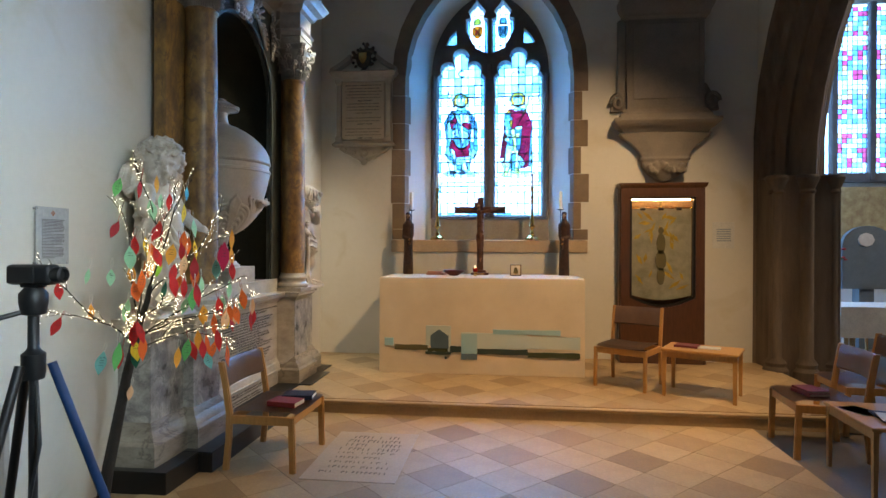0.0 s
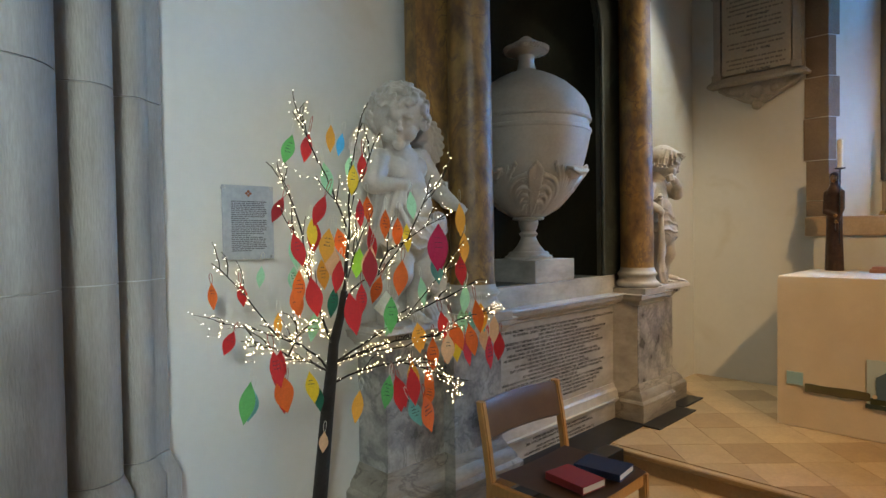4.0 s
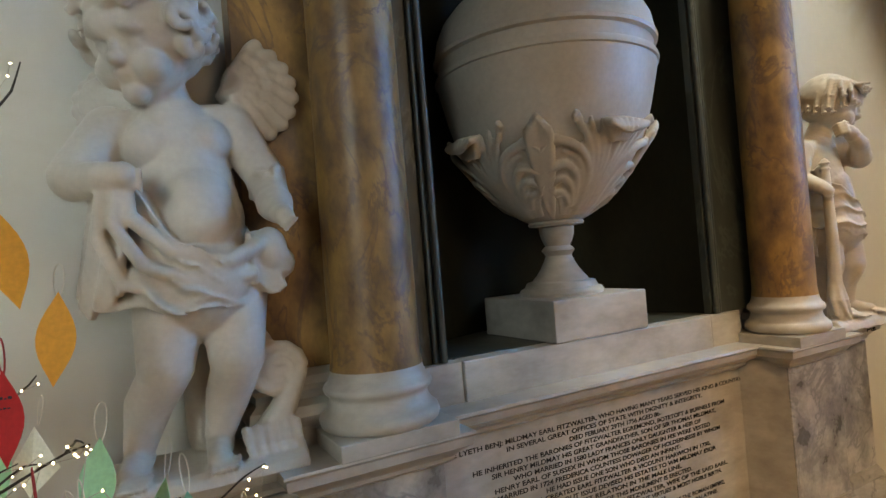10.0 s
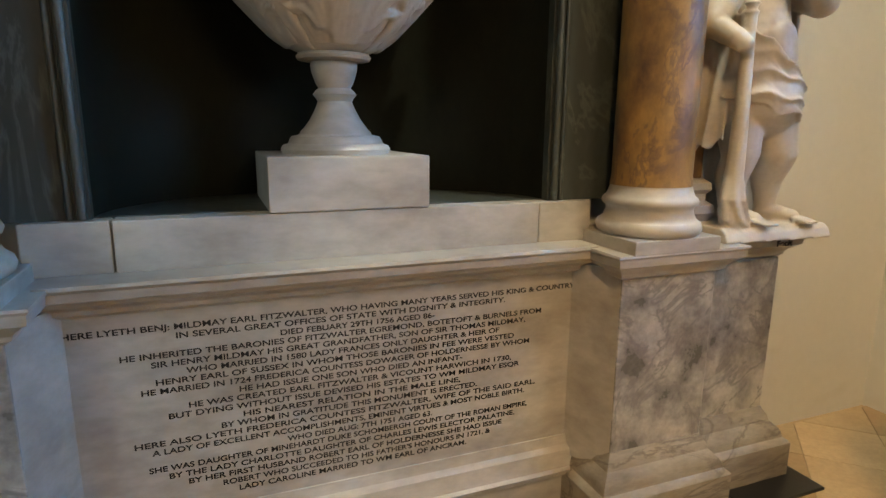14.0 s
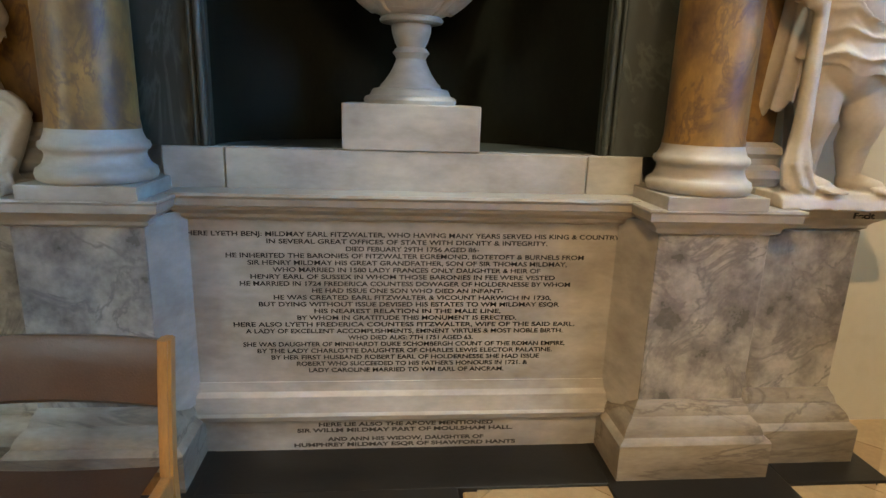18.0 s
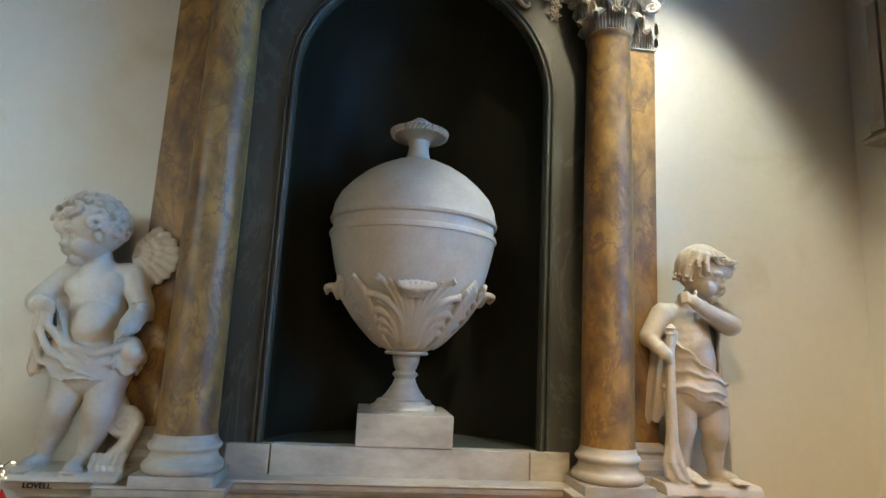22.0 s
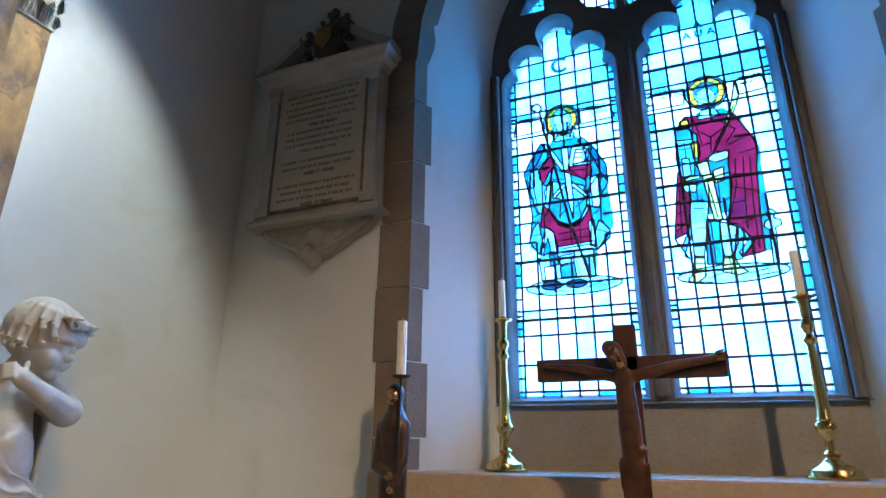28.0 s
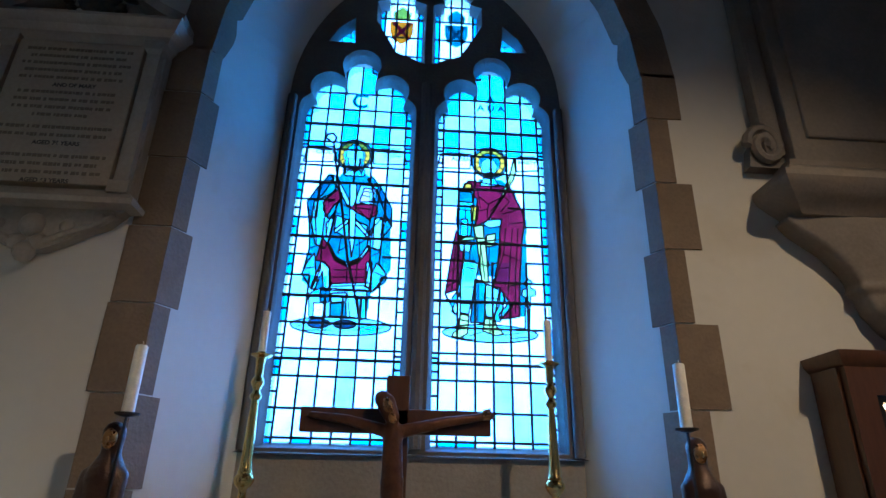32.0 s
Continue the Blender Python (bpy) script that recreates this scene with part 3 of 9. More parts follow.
def pedestal(s):
    y0, y1 = yy(s, 0.725, 1.07)
    w0, w1 = yy(s, 1.07, 1.42)
    lo = (0, 1, 1, 1)
    bm = B()
    box(bm, NX, -1.85, *yy(s, 0.62, 1.2), -0.01, 0.128, 0.004)
    box(bm, NX, -1.94, *yy(s, 1.2, 1.55), -0.01, 0.128, 0.004)
    part("plinth", bm, BLACK, monument, "polished black marble plinth")
    bm = B()
    moulded(bm, NX, -2.05, y0, y1, BASE_P)
    part("pedestal_base", bm, STAINED, monument, "moulded pale marble base", smooth=25)
    bm = B()
    moulded(bm, NX, -2.12, w0, w1, BASE_P, (0, 1, 0 if s > 0 else 1, 1 if s > 0 else 0))
    part("pedestal_base", bm, STAINED, monument, "moulded pale marble base", smooth=25)
    bm = B()
    box(bm, NX, -2.05, y0, y1, 0.366, 0.907, 0.003)
    part("pedestal_die", bm, GREYVEIN, monument, "grey-veined marble panel")
    bm = B()
    box(bm, NX, -2.12, w0, w1, 0.366, 0.907, 0.003)
    part("pedestal_die", bm, GREYVEIN, monument, "grey-veined marble panel")
    bm = B()
    moulded(bm, NX, -2.05, y0, y1, CAP_P)
    part("pedestal_cornice", bm, MARBLE, monument, "moulded white marble cornice", smooth=25)
    bm = B()
    moulded(bm, NX, -2.14, w0, w1, CAP_P, (0, 1, 0 if s > 0 else 1, 1 if s > 0 else 0))
    part("pedestal_cornice", bm, MARBLE, monument, "moulded white marble cornice", smooth=25)
    # slanting reveal beside the inscription
    a, b = MY + s * 0.726, MY + s * 0.655
    bm = B()
    rings(bm, [[(-2.052, a, z), (-2.225, b, z), (-2.3, b, z), (-2.3, a, z)] for z in (0.3, 0.93)])
    part("reveal", bm, MARBLE, monument, "slanting marble side of the inscription")


mirror_pair(pedestal)

# inscription panel and its mouldings
bm = B()
box(bm, NX, -2.205, MY - 0.69, MY + 0.69, 0.36, 0.9, 0.002)
panel = part("inscription_panel", bm, MARBLE, monument, "white marble panel with black incised lines")
bm = B()
moulded(bm, NX, -2.2, MY - 0.69, MY + 0.69, [(0.9, 0.0), (0.912, 0.02), (0.922, 0.02), (0.94, 0.055), (0.95, 0.06), (0.955, 0.072), (0.975, 0.075), (0.984, 0.085), (0.992, 0.082)], (0, 1, 0, 0))
part("panel_cornice", bm, MARBLE, monument, "moulded marble ledge", smooth=25)
bm = B()
moulded(bm, NX, -2.2, MY - 0.68, MY + 0.68, [(0.245, 0.035), (0.262, 0.04), (0.268, 0.028), (0.3, 0.02), (0.32, 0.018), (0.335, 0.006), (0.365, 0.0)], (0, 1, 0, 0))
part("panel_sill", bm, MARBLE, monument, "moulded marble sill", smooth=25)
bm = B()
box(bm, NX, -2.185, MY - 0.66, MY + 0.66, 0.09, 0.247, 0.003)
strip = part("lower_panel", bm, MARBLE, monument, "low marble panel with faded lines")

TEXT = [("HERE LYETH BENJ: MILDMAY EARL FITZWALTER, WHO HAVING MANY YEARS SERVED HIS KING & COUNTRY", 1.26, 0.0), ("IN SEVERAL GREAT OFFICES OF STATE WITH DIGNITY & INTEGRITY.", 0.82, 0.0), ("DIED FEBUARY 29TH 1756 AGED 86-", 0.39, 0.01),
        ("HE INHERITED THE BARONIES OF FITZWALTER EGREMOND, BOTETOFT & BURNELS FROM", 1.05, 0.0), ("SIR HENRY MILDMAY HIS GREAT GRANDFATHER, SON OF SIR THOMAS MILDMAY,", 0.94, 0.005), ("WHO MARRIED IN 1580 LADY FRANCES ONLY DAUGHTER & HEIR OF", 0.79, 0.0),
        ("HENRY EARL OF SUSSEX IN WHOM THOSE BARONIES IN FEE WERE VESTED", 0.9, -0.01), ("HE MARRIED IN 1724 FREDERICA COUNTESS DOWAGER OF HOLDERNESSE BY WHOM", 0.98, 0.0), ("HE HAD ISSUE ONE SON WHO DIED AN INFANT-", 0.57, 0.0), ("HE WAS CREATED EARL FITZWALTER & VICOUNT HARWICH IN 1730,", 0.83, 0.02),
        ("BUT DYING WITHOUT ISSUE DEVISED HIS ESTATES TO WM MILDMAY ESQR", 0.9, 0.01), ("HIS NEAREST RELATION IN THE MALE LINE,", 0.56, 0.0), ("BY WHOM IN GRATITUDE THIS MONUMENT IS ERECTED.", 0.66, 0.0), ("HERE ALSO LYETH FREDERICA COUNTESS FITZWALTER, WIFE OF THE SAID EARL.", 1.03, 0.0),
        ("A LADY OF EXCELLENT ACCOMPLISHMENTS, EMINENT VIRTUES & MOST NOBLE BIRTH.", 0.96, 0.0), ("WHO DIED AUG: 7TH 1751 AGED 63.", 0.38, 0.01), ("SHE WAS DAUGHTER OF MINEHARDT DUKE SCHOMBERGH COUNT OF THE ROMAN EMPIRE,", 0.98, 0.0), ("BY THE LADY CHARLOTTE DAUGHTER OF CHARLES LEWIS ELECTOR PALATINE.", 0.9, 0.0),
        ("BY HER FIRST HUSBAND ROBERT EARL OF HOLDERNESSE SHE HAD ISSUE", 0.82, 0.0), ("ROBERT WHO SUCCEEDED TO HIS FATHER'S HONOURS IN 1721. &", 0.71, 0.02), ("LADY CAROLINE MARRIED TO WM EARL OF ANCRAM.", 0.6, 0.0)]
face_x = pose(0, 0, 0, 90, 0, 90)
lettering("inscription", [t for t, w, o in TEXT], 0.0205, INK, panel, lambda k: pose(-2.2038, MY + TEXT[k][2], 0.85 - 0.0226 * k) @ face_x, 0.0226, widths=[1.065 * w for t, w, o in TEXT], weight=0.02)
LOW = [("HERE LIE ALSO THE ABOVE MENTIONED", 0.5), ("SIR WILLM MILDMAY BART OF MOULSHAM HALL.", 0.62), ("AND ANN HIS WIDOW, DAUGHTER OF", 0.45), ("HUMPHREY MILDMAY ESQR OF SHAWFORD HANTS", 0.64)]
lettering("inscription", [t for t, w in LOW], 0.019, FADED, strip, lambda k: pose(-2.1838, MY, 0.212 - 0.021 * k - (0.012 if k > 1 else 0)) @ face_x, 0.025, widths=[1.16 * w for t, w in LOW])

# sill course below the niche
for a, b in ((-0.73, -0.552), (-0.548, 0.548), (0.552, 0.73)):
    bm = B()
    box(bm, NX, -2.22 if abs(a + b) < 0.5 else -2.225, MY + a, MY + b, 0.99, 1.112, 0.004)
    part("sill_block", bm, MARBLE, monument, "white marble sill block")

# niche: concave back, floor and half dome
bm = B()
NR, ND = 0.59, 0.44
nfl = [(-2.28 - ND * math.sin(a), MY + NR * math.cos(a)) for a in (math.pi * k / 32 for k in range(33))]
loops = [[(x, y, z) for x, y in nfl] for z in (1.1, 1.6, 2.2, 2.75)]
for j in range(1, 11):
    e = math.pi / 2 * j / 10
    loops.append([(-2.28 - ND * math.sin(a) * math.cos(e) - 0.0, MY + NR * math.cos(a) * math.cos(e), 2.75 + NR * math.sin(e)) for a in (math.pi * k / 32 for k in range(33))])
rings(bm, loops, closed=False, cap=False)
part("niche", bm, NICHE, monument, "concave niche of black-green marble", smooth=50)
bm = B()
rings(bm, [[(x, y, 1.09) for x, y in nfl], [(x, y, 1.114) for x, y in nfl]])
part("niche_floor", bm, VERDE, monument, "dark green marble niche floor")
# green marble field round the arch
arch_in = [(MY + 0.59 * math.cos(a), 2.75 + 0.59 * math.sin(a)) for a in (math.pi * k / 28 for k in range(29))]
bm = B()
plate(bm, [(MY - 0.866, 1.112), (MY - 0.59, 1.112)] + arch_in[::-1] + [(MY + 0.59, 1.112), (MY + 0.866, 1.112), (MY + 0.866, 3.62), (MY - 0.866, 3.62)], [], lambda u, v, w: (w, u, v), (-2.29, -2.25))
part("field", bm, VERDE, monument, "dark green marble field")
for r, w, d in ((0.605, 0.011, -2.236), (0.63, 0.008, -2.242)):
    bm = B()
    tube(bm, [(d, MY + r, 1.115)] + [(d, MY + r * math.cos(a), 2.75 + r * math.sin(a)) for a in (math.pi * k / 28 for k in range(29))] + [(d, MY - r, 1.115)], w, 8)
    part("archivolt", bm, VERDE, monument, "rounded green marble arch moulding", smooth=60)


def column(s):
    cy = MY + s * 0.858
    bm = B()
    box(bm, -2.29, -2.205, *yy(s, 0.86, 1.135), 1.17, 3.06, 0.003)
    part("pilaster", bm, SIENA, monument, "flat yellow siena marble pilaster")
    bm = B()
    moulded(bm, -2.3, -2.2, *yy(s, 0.875, 1.13), [(0.986, 0.03), (1.03, 0.03), (1.034, 0.02), (1.06, 0.035), (1.085, 0.03), (1.1, 0.012), (1.12, 0.012), (1.135, 0.024), (1.155, 0.022), (1.17, 0.004)])
    part("pilaster_base", bm, MARBLE, monument, "moulded marble pilaster base", smooth=30)
    bm = B()
    box(bm, -2.275, -1.985, cy - 0.15, cy + 0.15, 0.986, 1.026, 0.003)
    base = part("column_base", bm, MARBLE, monument, "pale marble column base")
    bm = B()
    lathe(bm, [(0.138, 1.026), (0.146, 1.032), (0.15, 1.046), (0.146, 1.06), (0.138, 1.066), (0.132, 1.07), (0.125, 1.084), (0.122, 1.096), (0.125, 1.106), (0.132, 1.11), (0.136, 1.12), (0.132, 1.13), (0.125, 1.134), (0.118, 1.15), (0.112, 1.172)], (-2.12, cy, 0), 40)
    part("torus", bm, MARBLE, base, "", smooth=50)
    bm = B()
    lathe(bm, [(0.116, 1.165), (0.112, 1.19), (0.111, 1.6), (0.109, 2.2), (0.104, 2.7), (0.099, 3.0), (0.103, 3.012), (0.109, 3.02), (0.109, 3.034), (0.102, 3.04)], (-2.12, cy, 0), 48)
    part("column", bm, SIENA, monument, "polished brown-yellow siena marble column", smooth=40)
    capital(s, cy)


def carved_leaf(place, half, z0, z1, curl):
    """An upright acanthus leaf with fluted lobes and a tip that curls over; place(u, z, d) bends it onto its ground."""
    bm = B()
    rows, n, m = [], 12, 12
    for i in range(n + 1):
        t = i / n
        w = half * (0.98 - 0.34 * t ** 2) * (1 - 0.13 * (1 - abs(math.sin(3 * math.pi * t)))) * (1.0 if i < n else 0.62)
        z = z0 + (z1 - z0) * (t / 0.82 if t < 0.82 else 1 - 0.28 * ((t - 0.82) / 0.18) ** 2)
        out = 0.008 + 0.01 * t + curl * max(0.0, (t - 0.6) / 0.4) ** 1.6
        rows.append([place(w * (2 * k / m - 1), z - 0.018 * t * (2 * k / m - 1) ** 2, out + 0.0042 * math.cos(math.pi * k) * (0.4 + t * (1 - t) * 2.4) + 0.004 * (k == m // 2) - 0.012 * abs(2 * k / m - 1) ** 3) for k in range(m + 1)])
    rings(bm, rows, closed=False, cap=False)
    bmesh.ops.solidify(bm, geom=bm.faces[:], thickness=0.007)
    return bm


def capital(s, cy):
    up = Vector((0, 0, 1))
    core = Vector((-2.12, cy, 0))
    bell = lambda z: 0.1 + 0.012 * (z - 3.03) / 0.2 + 0.05 * max(0.0, (z - 3.18) / 0.13) ** 2
    bm = B()
    lathe(bm, [(bell(3.03 + 0.28 * k / 10), 3.03 + 0.28 * k / 10) for k in range(11)], core, 28)
    for k in range(4):
        a = math.pi / 4 + k * math.pi / 2
        o = Vector((math.cos(a), math.sin(a), 0))
        sd = Vector((-o.y, o.x, 0))
        c = core + up * 3.282 + o * 0.178
        for q in (-0.012, 0.012):
            tube(bm, [c + sd * q + o * (0.034 * (1 - t / 22) * math.cos(1.6 - 0.55 * t)) + up * (0.034 * (1 - t / 22) * math.sin(1.6 - 0.55 * t)) for t in range(20)], [0.011] * 20, 6)
            tube(bm, [core + up * 3.13 + o * 0.115 + sd * q * 5, core + up * 3.22 + o * 0.13 + sd * q * 3, core + up * 3.285 + o * 0.155 + sd * q, c + sd * q + up * 0.034], [0.008, 0.01, 0.012, 0.011], 6)
        d = Vector((math.cos(a + math.pi / 4), math.sin(a + math.pi / 4), 0))
        e = Vector((-d.y, d.x, 0))
        f = core + up * 3.325 + d * 0.158
        for j in range(6):
            b = 2 * math.pi * j / 6
            ball(bm, f + (e * math.cos(b) + up * math.sin(b)) * 0.024, 0.017, 2, (0.8, 0.8, 0.8))
        ball(bm, f + d * 0.014, 0.014, 2)
        for q in (-1, 1):
            tube(bm, [core + up * 3.16 + d * 0.115 + e * q * 0.03, core + up * 3.23 + d * 0.13 + e * q * 0.024] + [core + up * (3.245 + 0.022 * math.sin(0.7 * t)) + d * 0.148 + e * q * (0.022 + 0.02 * math.cos(0.7 * t + 2.6) * (1 - t / 12)) for t in range(9)], 0.007, 6)
    plan = []
    for k in range(4):
        a = math.pi / 4 + k * math.pi / 2
        o, nx_ = Vector((math.cos(a), math.sin(a), 0)), Vector((math.cos(a + math.pi / 2), math.sin(a + math.pi / 2), 0))
        p, q = o * 0.228 + nx_ * 0.018, nx_ * 0.228 + o * 0.018
        for t in (0, 0.15, 0.35, 0.5, 0.65, 0.85, 1):
            plan.append(p.lerp(q, t) - (p + q).normalized() * 0.036 * math.sin(math.pi * t))
    rings(bm, [[core + v * g + up * z for v in plan] for z, g in ((3.312, 0.92), (3.322, 0.95), (3.332, 0.95), (3.336, 0.985), (3.352, 1.0), (3.362, 1.0))])
    cap = part("capital", bm, MARBLE, monument, "white marble corinthian capital with acanthus leaves", smooth=35)
    for z0, z1, half, phase, curl in ((3.034, 3.13, 0.043, 0.0, 0.034), (3.05, 3.215, 0.046, math.pi / 8, 0.042)):
        for k in range(8):
            a = 2 * math.pi * k / 8 + phase
            lb = carved_leaf(lambda u, z, d: core + up * z + Vector((math.cos(a + u / 0.112), math.sin(a + u / 0.112), 0)) * (bell(z) + d), half, z0, z1, curl)
            part("acanthus_leaf", lb, MARBLE, cap, "", smooth=40)
    y0, y1 = yy(s, 0.875, 1.13)
    bm = B()
    moulded(bm, -2.3, -2.205, y0, y1, [(3.05, 0.008), (3.06, 0.0), (3.28, 0.006), (3.3, 0.03), (3.318, 0.045), (3.33, 0.06), (3.36, 0.065)])
    edge = y1 if s > 0 else y0
    c = Vector((-2.18, edge - s * 0.02, 3.27))
    tube(bm, [c + Vector((0.5, s, 0)) * (0.032 * (1 - t / 22) * math.cos(1.6 - 0.55 * t)) + up * (0.032 * (1 - t / 22) * math.sin(1.6 - 0.55 * t)) for t in range(20)], [0.012] * 20, 6)
    cap = part("pilaster_capital", bm, MARBLE, monument, "white marble pilaster capital with leaves", smooth=35)
    for z0, z1, shift in ((3.06, 3.15, 0.0), (3.08, 3.235, 0.5)):
        for k in range(3):
            yb = y0 + (y1 - y0) * (k + 0.5 + shift * s) / 3
            if y0 < yb < y1:
                part("acanthus_leaf", carved_leaf(lambda u, z, d: Vector((-2.203 + d, yb + u, z)), 0.042, z0, z1, 0.036), MARBLE, cap, "", smooth=40)
        part("acanthus_leaf", carved_leaf(lambda u, z, d: Vector((-2.25 + u, edge + s * d, z)), 0.04, z0, z1, 0.036), MARBLE, cap, "", smooth=40)
    bm = B()
    moulded(bm, -2.3, -2.0, cy - 0.15, cy + 0.15, [(3.36, 0), (3.43, 0), (3.435, 0.012), (3.48, 0.012), (3.5, 0.03), (3.51, 0.0), (3.66, 0.0), (3.68, 0.03), (3.72, 0.05), (3.75, 0.1), (3.79, 0.12), (3.81, 0.14), (3.83, 0.14)])
    part("entablature", bm, MARBLE, monument, "moulded white marble entablature block", smooth=25)
    bm = B()
    moulded(bm, -2.3, -2.2, *yy(s, 0.7, 1.15), [(3.36, 0), (3.5, 0.02), (3.51, 0.0), (3.66, 0.0), (3.72, 0.05), (3.79, 0.12), (3.83, 0.14)])
    part("entablature", bm, TABLET, monument, "moulded stone entablature return", smooth=25)


mirror_pair(column)
bm = B()
moulded(bm, -2.3, -2.235, MY - 0.72, MY + 0.72, [(3.6, 0), (3.66, 0.0), (3.72, 0.05), (3.79, 0.12), (3.83, 0.14)], (0, 1, 0, 0))
part("entablature", bm, TABLET, monument, "moulded stone entablature")
bm = B()
box(bm, NX, -2.25, MY - 1.1, MY + 1.1, 3.825, 4.5, 0.01)
part("attic", bm, TABLET, monument, "brown stone attic block")

# carved ornament over the arch: cartouche, scrolls and flower drops
def curl_of(bm, s, cu, cv, r, turns, start, thick, way=1, d=-2.225):
    n = int(12 * turns)
    tube(bm, [(d + 0.012 * k / n, MY + s * (cu + r * (1 - 0.85 * k / n) * math.cos(start + way * 2 * math.pi * turns * k / n)), cv + r * (1 - 0.85 * k / n) * math.sin(start + way * 2 * math.pi * turns * k / n)) for k in range(n + 1)], [thick * (1 - 0.35 * k / n) for k in range(n + 1)], 8)


def leaf_lobe(bm, s, u, v, angle, length, thick):
    o = Vector((0, s * math.cos(angle), math.sin(angle)))
    b = Vector((-2.225, MY + s * u, v))
    tube(bm, [b, b + o * length * 0.5 + Vector((0.016, 0, 0)), b + o * length * 0.85 + Vector((0.02, 0, 0)), b + o * length + Vector((0.006, 0, 0))], [thick * 0.7, thick, thick * 0.8, thick * 0.3], 7)


bm = B()
for s in (-1, 1):
    stem = [(0.13, 3.42), (0.155, 3.45), (0.18, 3.5), (0.225, 3.535), (0.28, 3.52), (0.305, 3.47), (0.3, 3.43), (0.325, 3.405), (0.36, 3.385), (0.385, 3.35), (0.415, 3.315), (0.435, 3.27), (0.455, 3.238), (0.478, 3.226), (0.494, 3.236), (0.49, 3.252)]
    tube(bm, [(-2.23, MY + s * u, v) for u, v in stem], [0.014 + 0.006 * math.sin(0.9 * k) ** 2 if k < 12 else 0.011 - 0.0015 * (k - 12) for k in range(len(stem))], 8)
    curl_of(bm, s, 0.235, 3.47, 0.052, 1.5, 3.4, 0.014, -1)
    curl_of(bm, s, 0.27, 3.43, 0.034, 1.3, 0.4, 0.011)
    curl_of(bm, s, 0.118, 3.372, 0.036, 1.5, 2.2, 0.013, -1)
    for u, v, ang, size, thick in ((0.23, 3.53, 1.6, 0.07, 0.02), (0.265, 3.53, 1.0, 0.08, 0.02), (0.29, 3.5, 0.5, 0.075, 0.018), (0.3, 3.46, 0.15, 0.06, 0.016), (0.33, 3.415, -0.1, 0.055, 0.016), (0.36, 3.39, -0.3, 0.05, 0.016), (0.345, 3.385, -1.5, 0.045, 0.014), (0.385, 3.36, -0.4, 0.05, 0.015), (0.38, 3.345, -1.7, 0.04, 0.013), (0.41, 3.325, -0.6, 0.05, 0.014), (0.43, 3.285, -0.7, 0.04, 0.011), (0.2, 3.5, 2.6, 0.05, 0.012), (0.17, 3.44, -1.2, 0.04, 0.011)):
        leaf_lobe(bm, s, u, v, ang, size, thick)
ball(bm, (-2.215, MY, 3.5), 0.135, 3, (0.42, 0.95, 0.85))
for k in range(9):
    a = math.pi * (0.12 + 0.76 * k / 8)
    leaf_lobe(bm, 1, 0.0, 3.46, -a, 0.11 + 0.025 * math.sin(math.pi * k / 8), 0.02)
rings(bm, [[(-2.24, MY + w * c, z + lift) for c, lift in ((-1, 0.012), (-0.5, 0.0), (0, -0.008), (0.5, 0.0), (1, 0.012))] + [(-2.24 + deep * (1 - c * c * 0.5), MY + w * c, z + lift) for c, lift in ((1, 0.012), (0.5, 0.0), (0, -0.008), (-0.5, 0.0), (-1, 0.012))] for z, w, deep in ((3.45, 0.085, 0.06), (3.4, 0.05, 0.045), (3.37, 0.05, 0.04), (3.345, 0.075, 0.055), (3.335, 0.08, 0.05))])
part("cartouche", bm, STATUARY, monument, "carved marble cartouche with scrolls", smooth=45)


def rose(bm, c, r, petals=6, pointed_=False):
    for ring_, (n, q, tilt) in enumerate(((petals, 0.72, 0.25), (5, 0.4, 0.6))):
        for k in range(n):
            a = 2 * math.pi * (k + 0.5 * ring_) / n
            o = Vector((0, math.cos(a), math.sin(a)))
            b = Vector(c) + o * r * q + Vector((r * 0.28 * ring_, 0, 0))
            if pointed_ and not ring_:
                tube(bm, [Vector(c), b, Vector(c) + o * r * 1.15 + Vector((r * 0.1, 0, 0))], [r * 0.25, r * 0.28, r * 0.06], 7)
            else:
                ball(bm, b, r * (0.42 - 0.12 * ring_), 2, (0.55, 0.9, 0.9))
    ball(bm, Vector(c) + Vector((r * 0.4, 0, 0)), r * 0.2, 2)


for s in (-1, 1):
    bm = B()
    for u, z, r, kind in ((0.621, 3.203, 0.036, True), (0.63, 3.255, 0.03, False), (0.641, 3.325, 0.048, False), (0.612, 3.475, 0.046, False), (0.668, 3.43, 0.03, False), (0.655, 3.555, 0.04, False), (0.625, 3.61, 0.034, True)):
        rose(bm, (-2.235, MY + s * u, z), r, 6 if r > 0.035 else 5, kind)
    for u, z, ang, size in ((0.6, 3.4, 3.4, 0.05), (0.62, 3.41, 3.9, 0.06), (0.64, 3.4, 4.4, 0.05), (0.66, 3.38, 5.2, 0.05), (0.67, 3.4, 5.9, 0.045), (0.6, 3.3, 3.0, 0.035), (0.68, 3.33, 0.3, 0.035), (0.595, 3.28, 3.6, 0.035), (0.67, 3.28, 5.6, 0.035), (0.64, 3.52, 1.2, 0.05), (0.6, 3.53, 2.4, 0.045), (0.68, 3.49, 0.4, 0.045), (0.69, 3.58, 0.2, 0.04), (0.615, 3.56, 2.9, 0.04)):
        leaf_lobe(bm, s, u, z, ang, size, 0.012)
    tube(bm, [(-2.243, MY + s * 0.64, 3.62), (-2.243, MY + s * 0.635, 3.2)], 0.014, 6)
    part("flower_drop", bm, MARBLE, monument, "hanging carved flowers in white marble", smooth=45)


